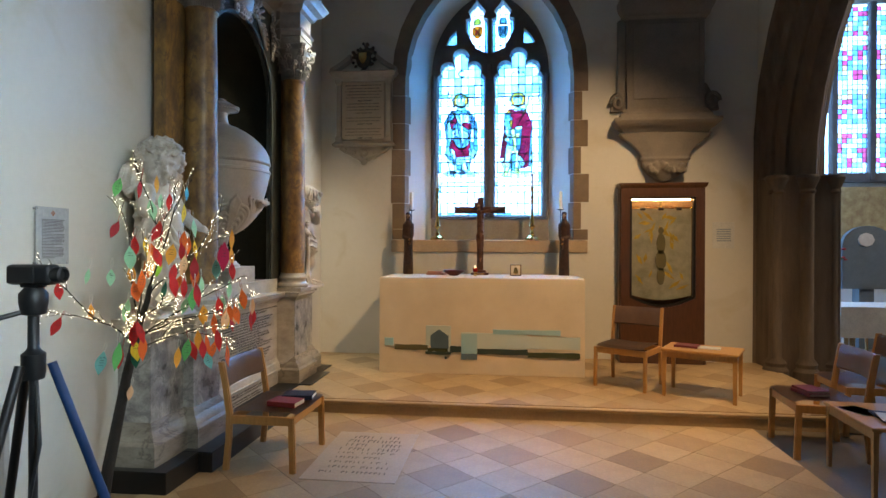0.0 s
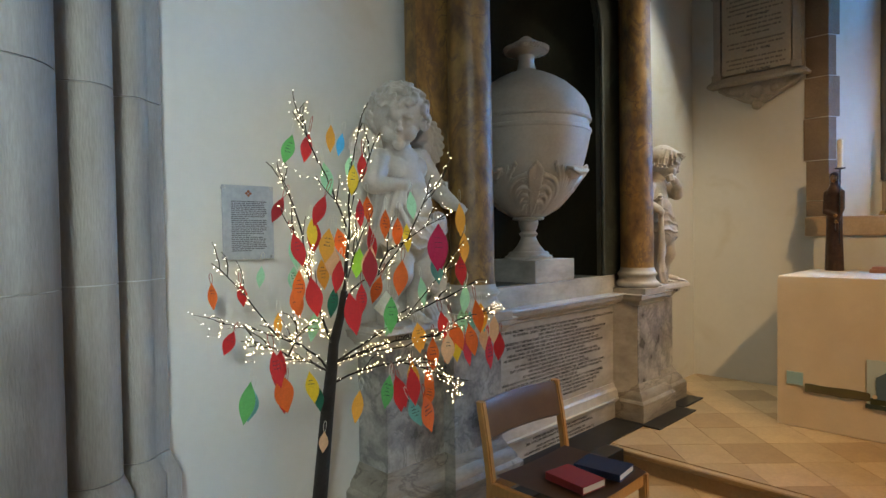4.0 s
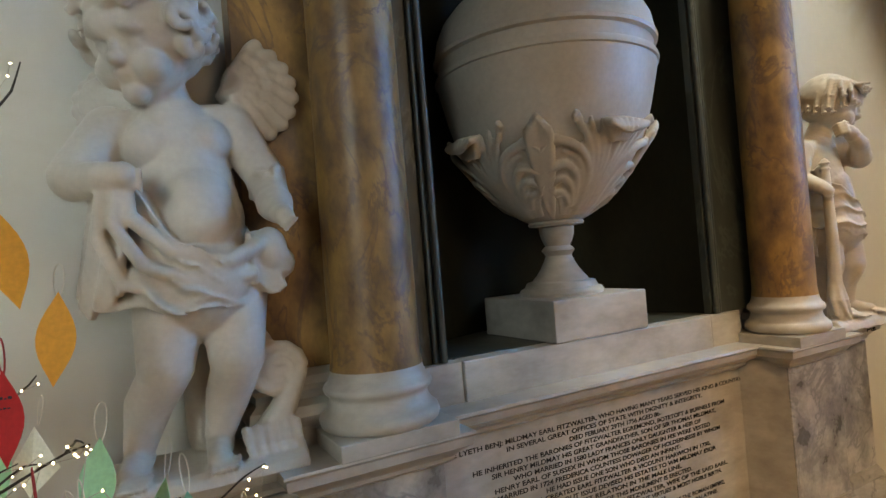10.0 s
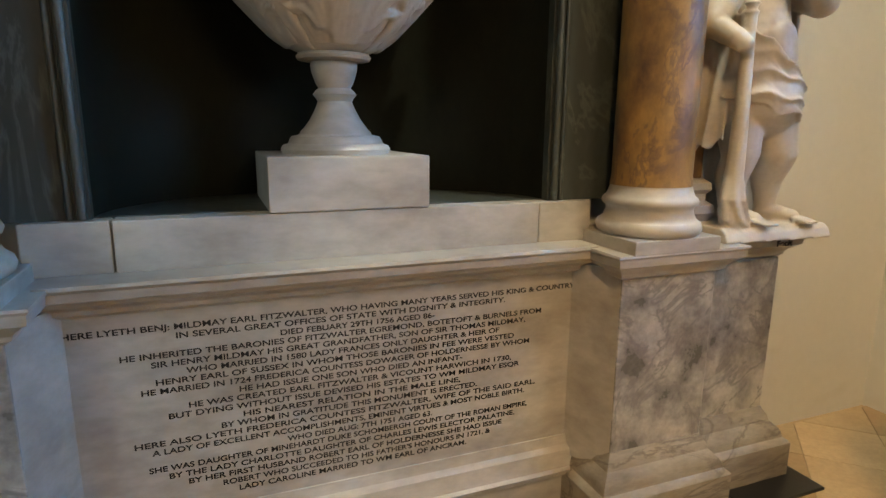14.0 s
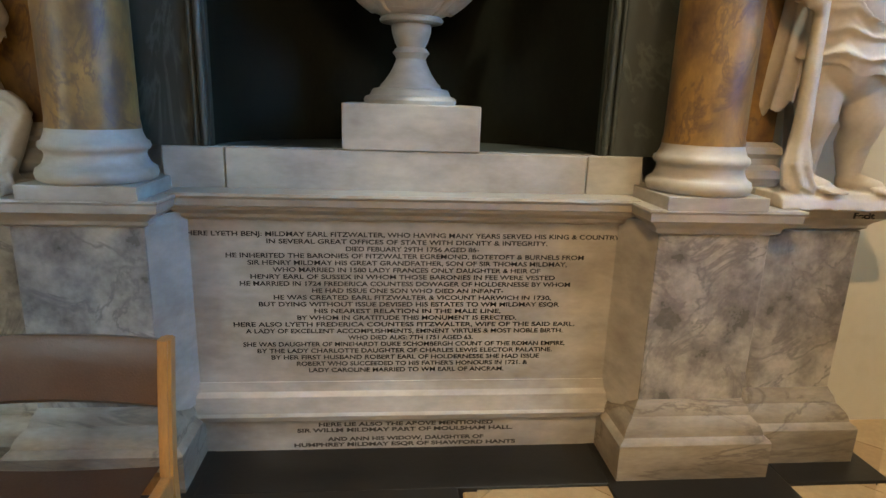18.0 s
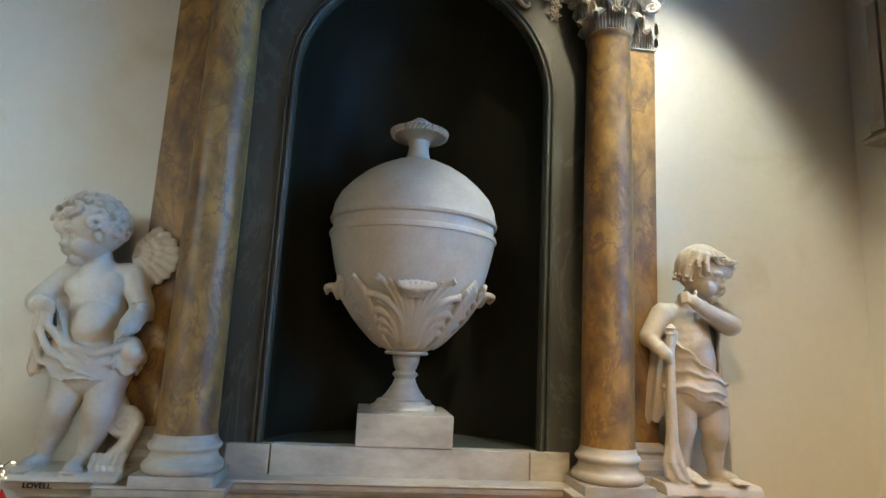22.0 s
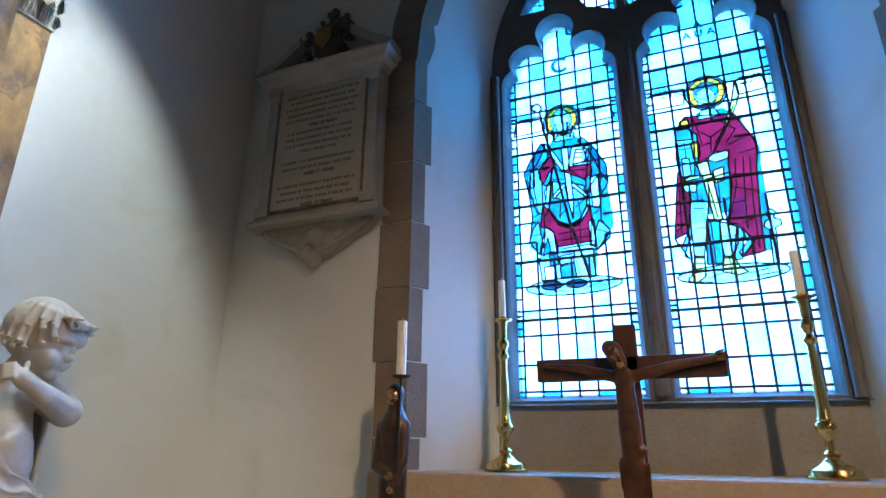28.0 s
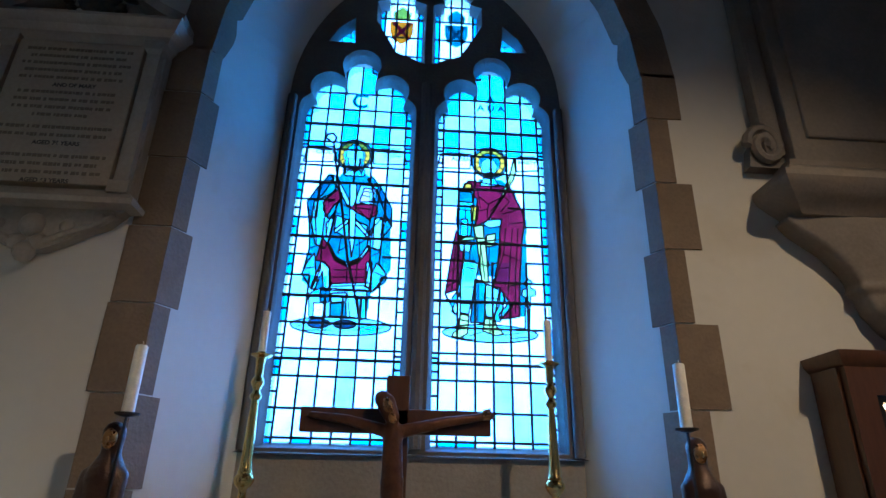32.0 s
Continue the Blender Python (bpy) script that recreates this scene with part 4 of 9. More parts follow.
def capsules(bm, items):
    """Round limbs: rows of two ends and two radii."""
    for ax, ay, az, r0, bx, by, bz, r1 in items:
        a, b = Vector((ax, ay, az)), Vector((bx, by, bz))
        d = (b - a)
        n = max(2, int(d.length / max(0.012, 0.3 * min(r0, r1))))
        for k in range(n + 1):
            t = k / n
            r = r0 + (r1 - r0) * t
            ball(bm, a + d * t, r, 3 if r > 0.045 else 2 if r > 0.012 else 1)


def fused(name, bm, material, voxel, smooth=3):
    """One solid out of overlapping round pieces."""
    ob = new(name, mesh_of(bm, name, material))
    m = ob.modifiers.new("fuse", "REMESH")
    m.mode, m.voxel_size, m.use_smooth_shade = "VOXEL", voxel, True
    s = ob.modifiers.new("soften", "SMOOTH")
    s.factor, s.iterations = 0.5, smooth
    return ob


# ---- the urn ----
UX = -2.42
urn = thing("marble_urn", "great lidded marble urn carved with acanthus leaves", "urn")
bm = B()
box(bm, UX - 0.205, UX + 0.205, MY - 0.207, MY + 0.207, 1.114, 1.25, 0.004)
part("block", bm, MARBLE, urn, "square white marble block")
bm = B()
lathe(bm, [(0.148, 1.25), (0.152, 1.262), (0.146, 1.272), (0.132, 1.277), (0.127, 1.288), (0.122, 1.296), (0.1, 1.301), (0.097, 1.309), (0.086, 1.32), (0.068, 1.345), (0.055, 1.37), (0.047, 1.39), (0.052, 1.4), (0.06, 1.409), (0.052, 1.42), (0.044, 1.426), (0.052, 1.44), (0.062, 1.47), (0.064, 1.49), (0.062, 1.496), (0.098, 1.5), (0.102, 1.508), (0.096, 1.516)], (UX, MY, 0), 48)
part("foot", bm, MARBLE, urn, "turned marble foot", smooth=40)
bm = B()
BOWL = [(0.08, 1.512), (0.12, 1.53), (0.165, 1.565), (0.205, 1.61), (0.255, 1.67), (0.298, 1.733), (0.33, 1.79), (0.348, 1.84), (0.365, 1.9), (0.381, 1.97), (0.39, 2.01), (0.394, 2.035)]
lathe(bm, BOWL, (UX, MY, 0), 64)
bowl = part("bowl", bm, STATUARY, urn, "smooth pale marble bowl", smooth=60)
bm = B()
lathe(bm, [(0.388, 2.03), (0.4, 2.036), (0.402, 2.048), (0.398, 2.058), (0.386, 2.062), (0.387, 2.102), (0.4, 2.108), (0.403, 2.12), (0.398, 2.13), (0.393, 2.15), (0.386, 2.19), (0.362, 2.24), (0.32, 2.29), (0.26, 2.345), (0.2, 2.385), (0.13, 2.42), (0.085, 2.434), (0.062, 2.45), (0.052, 2.48), (0.048, 2.515), (0.055, 2.54), (0.085, 2.562), (0.125, 2.568), (0.14, 2.578), (0.132, 2.592), (0.1, 2.61), (0.07, 2.628), (0.045, 2.636), (0.04, 2.65), (0.02, 2.662), (0.004, 2.665)], (UX, MY, 0), 64)
lid = part("lid", bm, STATUARY, urn, "domed marble lid with a turned knob", smooth=35)
bm = B()
for k in range(40):
    a = 2 * math.pi * k / 40
    b = a + 0.09
    capsules(bm, [(UX + 0.133 * math.cos(a), MY + 0.133 * math.sin(a), 2.568, 0.0085, UX + 0.139 * math.cos(b), MY + 0.139 * math.sin(b), 2.586, 0.0085)])
part("rope_edge", bm, STATUARY, lid, "rope-carved rim of the knob", smooth=60)


def bowl_r(z):
    for (r0, z0), (r1, z1) in zip(BOWL, BOWL[1:]):
        if z0 <= z <= z1:
            return r0 + (r1 - r0) * (z - z0) / (z1 - z0)
    return BOWL[-1][0]


def on_bowl(a, z, d):
    r = bowl_r(z) + d
    return Vector((UX + r * math.cos(a), MY + r * math.sin(a), z))


def spline(pts, n=5):
    """A smooth run through rows of numbers."""
    out = []
    for i in range(len(pts) - 1):
        p = [Vector(pts[max(0, min(len(pts) - 1, i + d))]) for d in (-1, 0, 1, 2)]
        for k in range(n):
            t = k / n
            out.append(0.5 * (2 * p[1] + (p[2] - p[0]) * t + (2 * p[0] - 5 * p[1] + 4 * p[2] - p[3]) * t * t + (3 * p[1] - p[0] - 3 * p[2] + p[3]) * t ** 3))
    return out + [Vector(pts[-1])]


LOBES = [([(0.2, 1.55, 0.0), (0.2, 1.65, 0.006), (0.37, 1.722, 0.012), (0.58, 1.752, 0.016), (0.74, 1.742, 0.02), (0.8, 1.715, 0.018)], 0.015), ([(0.25, 1.55, 0.0), (0.27, 1.64, 0.004), (0.4, 1.7, 0.006), (0.56, 1.722, 0.006)], 0.011),
         ([(0.3, 1.57, 0.0), (0.37, 1.645, 0.008), (0.52, 1.682, 0.014), (0.68, 1.672, 0.018), (0.75, 1.65, 0.012)], 0.014), ([(0.34, 1.56, 0.0), (0.42, 1.615, 0.008), (0.55, 1.641, 0.014), (0.68, 1.628, 0.014), (0.73, 1.612, 0.008)], 0.013),
         ([(0.4, 1.56, 0.0), (0.49, 1.592, 0.006), (0.6, 1.602, 0.01), (0.68, 1.588, 0.008)], 0.012), ([(0.68, 1.69, 0.0), (0.7, 1.716, 0.01), (0.78, 1.712, 0.016), (0.77, 1.685, 0.016), (0.72, 1.69, 0.012)], 0.011)]


def urn_leaf(bm, a0):
    """A broad leaf of ribbed, curling lobes carved on the bowl about the angle a0."""
    blade = []
    for i in range(29):
        a = -0.77 + 1.54 * i / 28
        zt = 1.79 - 0.05 * min(1, abs(a) / 0.4) - 0.05 * max(0, abs(a) - 0.55)
        zs = [1.53 + (zt - 1.53) * k / 9 for k in range(10)]
        blade.append([on_bowl(a0 + a * (0.75 + 0.25 * k / 9), z, 0.0045 + 0.002 * math.sin(a * 40)) for k, z in enumerate(zs)] + [on_bowl(a0 + a, zt, -0.012), on_bowl(a0 + a * 0.75, 1.53, -0.012)])
    rings(bm, blade)
    for s in (-1, 1):
        for k in range(4):
            p = spline([(0.03 + 0.05 * k, 1.53, 0.0), (0.02 + 0.04 * k, 1.62, 0.005), (0.045 + 0.065 * k, 1.715, 0.008), (0.08 + 0.11 * k, 1.785 + 0.006 * k, 0.014), (0.09 + 0.115 * k, 1.8 + 0.006 * k, 0.026)])
            tube(bm, [on_bowl(a0 + s * q.x, q.y, q.z) for q in p], [0.007 + 0.005 * math.sin(math.pi * min(1, 0.1 + i / len(p))) for i in range(len(p))], 7)
        for pts, r in LOBES:
            p = spline(pts)
            tube(bm, [on_bowl(a0 + s * q.x, q.y, q.z) for q in p], [r * (0.55 + 0.5 * math.sin(math.pi * min(1, 0.08 + 0.9 * i / len(p)))) for i in range(len(p))], 8)
        tube(bm, [on_bowl(a0 + s * q, z, d) for q, z, d in ((0.38, 1.775, 0.008), (0.42, 1.81, 0.014), (0.455, 1.826, 0.026), (0.475, 1.812, 0.032), (0.46, 1.798, 0.026))], [0.01, 0.014, 0.013, 0.01, 0.005], 8)
        for q, z in ((0.62, 1.757), (0.72, 1.748), (0.8, 1.73), (0.78, 1.66), (0.74, 1.62), (0.7, 1.6)):
            tube(bm, [on_bowl(a0 + s * (q - 0.06), z - 0.01, 0.006), on_bowl(a0 + s * q, z + 0.006, 0.018), on_bowl(a0 + s * (q + 0.03), z + 0.012, 0.02), on_bowl(a0 + s * (q + 0.045), z + 0.002, 0.012)], [0.009, 0.012, 0.01, 0.004], 7)
    top = on_bowl(a0, 1.79, 0.026)
    o = Vector((math.cos(a0), math.sin(a0), 0))
    sd = Vector((-o.y, o.x, 0))
    up = Vector((0, 0, 1))
    for k in (-3, -2, -1, 0, 1, 2, 3):
        w = 1 - 0.09 * abs(k)
        tube(bm, [top - o * 0.02 + sd * 0.008 * k - up * 0.05, top - o * 0.004 + sd * 0.017 * k - up * 0.012, top + o * 0.012 + sd * 0.025 * k + up * (0.014 - 0.003 * abs(k)), top + o * 0.032 + sd * 0.025 * k + up * (0.006 - 0.003 * abs(k)), top + o * 0.036 + sd * 0.018 * k - up * 0.018 * w, top + o * 0.03 + sd * 0.01 * k - up * 0.036 * w], [0.009, 0.015, 0.0155, 0.014, 0.011, 0.005], 8)


def urn_bud(bm, a0):
    """The upright leaf tip between two broad ones."""
    for s in (-3, -2, -1, 0, 1, 2, 3):
        w = 1 - 0.1 * abs(s)
        tube(bm, [on_bowl(a0 + 0.02 * s * (0.6 + 0.8 * math.sin(math.pi * k / 7)) + 0.012 * s * k / 6, 1.54 + (z - 1.54) * (0.8 + 0.2 * w) - 0.008 * abs(s), d) for k, (z, d) in enumerate(((1.54, -0.002), (1.6, 0.01), (1.66, 0.014), (1.72, 0.016), (1.77, 0.018), (1.81, 0.024), (1.83, 0.034), (1.815, 0.042)))], [0.006, 0.012, 0.013, 0.013, 0.014, 0.015, 0.012, 0.006], 7)


for k in range(4):
    bm = B()
    urn_leaf(bm, math.pi * k / 2)
    leaf_ob = fused("acanthus_leaf", bm, STATUARY, 0.0052, 2)
    leaf_ob.parent = bowl
    tagged(leaf_ob, "broad carved curling acanthus leaf")
    bm = B()
    urn_bud(bm, math.pi * (k + 0.5) / 2)
    bud_ob = fused("acanthus_bud", bm, STATUARY, 0.0052, 2)
    bud_ob.parent = bowl
    tagged(bud_ob, "upright carved leaf tip")

# ---- altar ----
altar = thing("altar", "altar draped in a cream linen frontal", "altar")
AX0, AX1, AY0, AY1, AZ = -1.35, 0.745, 5.95, 6.8, 1.108
bm = B()
rnd = random.Random(3)
def rim(n):
    out = []
    for k in range(n):
        out.append((AX0 + (AX1 - AX0) * k / n, AY0))
    for k in range(n // 3):
        out.append((AX1, AY0 + (AY1 - AY0) * k / (n // 3)))
    for k in range(n):
        out.append((AX1 - (AX1 - AX0) * k / n, AY1))
    for k in range(n // 3):
        out.append((AX0, AY1 - (AY1 - AY0) * k / (n // 3)))
    return out
base_rim = rim(60)
mid = Vector(((AX0 + AX1) / 2, (AY0 + AY1) / 2))
loops = []
for z, f in ((DAIS + 0.003, 1.0), (0.4, 0.7), (0.75, 0.4), (1.0, 0.15), (1.085, 0.0), (1.104, -0.1), (AZ, -0.3)):
    loop = []
    for k, (x, y) in enumerate(base_rim):
        o = Vector((x, y)) - mid
        wob = (0.005 if y == AY0 else 0.012) * noise.noise((x * 2.3, y * 2.3, z * 0.5)) + (0.002 if y == AY0 else 0.005) * math.sin(k * 0.6)
        g = f * (wob + 0.004) if f >= 0 else 0.03 * f
        d = Vector((1 if x == AX1 else -1 if x == AX0 else 0, -1 if y == AY0 else 1 if y == AY1 else 0))
        loop.append((x + d.x * g, y + d.y * g, z))
    loops.append(loop)
rings(bm, loops)
cloth = part("frontal", bm, LINEN, altar, "cream linen altar frontal hanging to the step", smooth=40)
TEAL = mat("pale_teal_cloth", (0.28, 0.5, 0.55), 0.9, (0.38, 0.53, 0.52), 4, 0.6, 0.2, grain=300)
SAGE = mat("pale_blue_cloth", (0.46, 0.58, 0.58), 0.9, (0.58, 0.59, 0.5), 4, 0.6, 0.2, grain=300)
NAVY = mat("dark_green_cloth", (0.025, 0.045, 0.05), 0.9, (0.05, 0.07, 0.045), 5, 0.6, 0.2, grain=300)
OLIVE = mat("olive_cloth", (0.06, 0.07, 0.03), 0.9, bump=0.2, grain=300)
SLATE = mat("slate_blue_cloth", (0.1, 0.16, 0.2), 0.9, bump=0.2, grain=300)


def applique(mtl, d, outline, text):
    """A stitched cloth patch on the frontal; outline in (x, z), d: how proud it lies."""
    bm = B()
    rings(bm, [[(u, AY0 + 0.004 - q, v) for u, v in outline] for q in (0.0, d)])
    part("applique", bm, mtl, cloth, text)


def strip(x0, x1, z0, z1, seed=0):
    """A patch with long, softly uneven edges."""
    n = 9
    low = [(x0 + (x1 - x0) * k / n, z0 + 0.007 * noise.noise((k * 0.7, seed, 0.3))) for k in range(n + 1)]
    top = [(x0 + (x1 - x0) * k / n, z1 + 0.007 * noise.noise((k * 0.7, seed, 4.3))) for k in range(n + 1)]
    return low + top[::-1]


def disc_(u, v, r=0.0125):
    return [(u + r * math.cos(2 * math.pi * k / 14), v + r * math.sin(2 * math.pi * k / 14)) for k in range(14)]


BROWNOLIVE = mat("brown_olive_cloth", (0.13, 0.11, 0.05), 0.9, (0.08, 0.07, 0.035), 6, 0.5, 0.2, grain=300)
PATCHES = [
    (SAGE, 0.0150, (-0.86, -0.603, 0.325, 0.613), "pale blue sky patch"),
    (SAGE, 0.0155, (-0.496, 0.168, 0.388, 0.547), "pale blue cloth band"),
    (SAGE, 0.0160, (0.167, 0.7, 0.395, 0.521), "pale blue cloth band"),
    (TEAL, 0.0180, (-0.171, 0.505, 0.536, 0.584), "pale teal band"),
    (TEAL, 0.0185, (-0.496, -0.332, 0.331, 0.536), "pale teal upright patch"),
    (SLATE, 0.0190, (-0.496, -0.332, 0.271, 0.331), "slate-blue patch"),
    (TEAL, 0.0165, (-1.294, -1.201, 0.399, 0.478), "small blue patch"),
    (BROWNOLIVE, 0.0170, (-1.189, -0.842, 0.359, 0.412), "olive-brown strip"),
    (NAVY, 0.0200, (-0.61, -0.495, 0.342, 0.405), "dark strip"),
    (NAVY, 0.0205, (-0.33, 0.179, 0.329, 0.385), "dark blue-green strip"),
    (OLIVE, 0.0210, (0.179, 0.7, 0.308, 0.36), "olive strip"),
    (OLIVE, 0.0180, (-0.842, -0.633, 0.345, 0.384), "green mound"),
    (NAVY, 0.0215, (-0.866, -0.603, 0.318, 0.347), "dark strip")]
for k, (mtl, d, spread_, text) in enumerate(PATCHES):
    applique(mtl, d, strip(*spread_, k * 3.7), text)
applique(SLATE, 0.0225, [(-0.812, 0.381), (-0.626, 0.381), (-0.626, 0.511), (-0.726, 0.577), (-0.812, 0.511)], "slate-blue cloth house shape")
applique(NAVY, 0.016, disc_(-0.655, 0.283), "small dark disc")
applique(LINEN, 0.0245, disc_(-0.819, 0.395), "small white disc")


# ---- chairs ----
def chair(at, label, group="wooden church chairs"):
    """Seat front towards +x; the back stands at -x."""
    c = thing("church_chair", label, "chair", group, at=at)
    for y in (-0.235, 0.235):
        bm = B()
        rows = [[(x + dx, y + dy, z) for dx, dy in ((-0.02, -0.014), (0.02, -0.014), (0.02, 0.014), (-0.02, 0.014))] for x, z in ((-0.235, 0.0), (-0.215, 0.2), (-0.21, 0.38), (-0.235, 0.56), (-0.265, 0.725))]
        rings(bm, rows)
        bmesh.ops.bevel(bm, geom=[e for e in bm.edges if abs((e.verts[0].co - e.verts[1].co).z) > 0.1], offset=0.006, segments=2, affect="EDGES")
        part("back_post", bm, OAK, c, "varnished oak post")
        bm = B()
        rings(bm, [[(x + dx * 1.2, y + dy, z) for dx, dy in ((-0.017, -0.014), (0.017, -0.014), (0.017, 0.014), (-0.017, 0.014))] for x, z in ((0.21, 0.0), (0.2, 0.37))])
        bmesh.ops.bevel(bm, geom=[e for e in bm.edges if abs((e.verts[0].co - e.verts[1].co).z) > 0.1], offset=0.006, segments=2, affect="EDGES")
        part("leg", bm, OAK, c, "varnished oak leg")
        bm = B()
        box(bm, -0.21, 0.215, y - 0.012, y + 0.012, 0.315, 0.372, 0.005)
        part("seat_rail", bm, OAK, c)
    for x in (-0.205, 0.2):
        bm = B()
        box(bm, x - 0.011, x + 0.011, -0.222, 0.222, 0.315, 0.37, 0.004)
        part("seat_rail", bm, OAK, c)
    bm = B()
    n = 8
    rings(bm, [
               [(-0.2 + 0.425 * i / n, y, (0.372 if not top else 0.398) - 0.01 * math.cos(y / 0.225 * math.pi / 2) - (0.012 if top and i == n else 0)) for i in range(n + 1)] for y, top in [(v, True) for v in (-0.222, -0.15, -0.07, 0.0, 0.07, 0.15, 0.222)]], closed=False, cap=False)
    bmesh.ops.solidify(bm, geom=bm.faces[:], thickness=0.024)
    part("seat", bm, BROWNVINYL, c, "brown upholstered seat", smooth=40)
    bm = B()
    for dx, sgn in ((0.0, 1),):
        rows = []
        for z, x in ((0.545, -0.236), (0.56, -0.222), (0.63, -0.234), (0.7, -0.246), (0.722, -0.262), (0.715, -0.285), (0.63, -0.276), (0.56, -0.262), (0.547, -0.25)):
            rows.append([(x - 0.03 * (1 - (y / 0.22) ** 2), y, z) for y in (-0.221, -0.15, -0.07, 0, 0.07, 0.15, 0.221)])
        vs = [[bm.verts.new(p) for p in r] for r in rows]
        for i in range(len(vs)):
            a, b = vs[i], vs[(i + 1) % len(vs)]
            for j in range(6):
                bm.faces.new((a[j], a[j + 1], b[j + 1], b[j]))
        bm.faces.new([r[0] for r in vs])
        bm.faces.new([r[-1] for r in vs][::-1])
    part("backrest", bm, BROWNVINYL, c, "curved brown upholstered backrest", smooth=45)
    return c


near_chair = chair(pose(-1.55, 3.775, 0, 0, 0, -1) @ Matrix.Diagonal((1.0, 1.15, 0.945, 1.0)), "oak chair with brown seat before the monument")

# ---- stained glass ----
CLEAR = stained("clear_quarry", (1.0, 1.0, 1.0), 0.1)
AQUA = stained("pale_aqua_glass", (0.36, 0.74, 0.88), 0.25)
RIBBED = stained("ribbed_pale_glass", (0.7, 0.95, 1.0), 0.15)
RIM = stained("edge_glass", (0.26, 0.64, 0.88), 0.25)
BLUEG = stained("teal_glass", (0.012, 0.085, 0.13), 0.6)
SKYG = stained("light_blue_glass", (0.11, 0.33, 0.38), 0.5)
TEALG = stained("mid_teal_glass", (0.024, 0.15, 0.19), 0.6)
REDG = stained("ruby_glass", (0.22, 0.005, 0.018), 0.6)
GOLDG = stained("gold_glass", (0.75, 0.27, 0.02), 0.3)
LIMEG = stained("yellow_green_glass", (0.48, 0.48, 0.12), 0.4)
FLESH = stained("pale_face_glass", (0.3, 0.6, 0.64), 0.25)
PINKG = stained("pink_page_glass", (0.52, 0.4, 0.5), 0.3)
DARKG = stained("dark_glass", (0.01, 0.03, 0.05), 0.3)


def pane(poly, y, material, parent, name="pane"):
    bm = B()
    rings(bm, [[(u, y, v) for u, v in poly], [(u, y + 0.003, v) for u, v in poly]])
    ob = part(name, bm, material, parent)
    ob.visible_shadow = False
    return ob


def came(bm, a, b, y, w=0.0068):
    tube(bm, [(a[0], y, a[1]), (b[0], y, b[1])], w, 5)


ZR = [1.83, 1.862, 1.99, 2.135, 2.213, 2.263, 2.39, 2.522, 2.63, 2.74, 2.836, 2.945, 3.05, 3.149, 3.255, 3.36, 3.405, 3.513, 3.62, 3.73, 3.92]
UC = [-0.3, -0.262, -0.175, -0.0875, 0.0, 0.0875, 0.175, 0.262, 0.3]
BARS = (2.213, 2.522, 2.836, 3.149, 3.513)


def oval(cu, cz, a, b, n=18, f0=0.0, f1=2 * math.pi):
    return [(cu + a * math.cos(f0 + (f1 - f0) * k / n), cz + b * math.sin(f0 + (f1 - f0) * k / n)) for k in range(n if f1 - f0 > 6 else n + 1)]


def inside(p, poly):
    c = False
    for (x0, y0), (x1, y1) in zip(poly, poly[1:] + poly[:1]):
        if (y0 > p[1]) != (y1 > p[1]) and p[0] < (x1 - x0) * (p[1] - y0) / (y1 - y0) + x0:
            c = not c
    return c


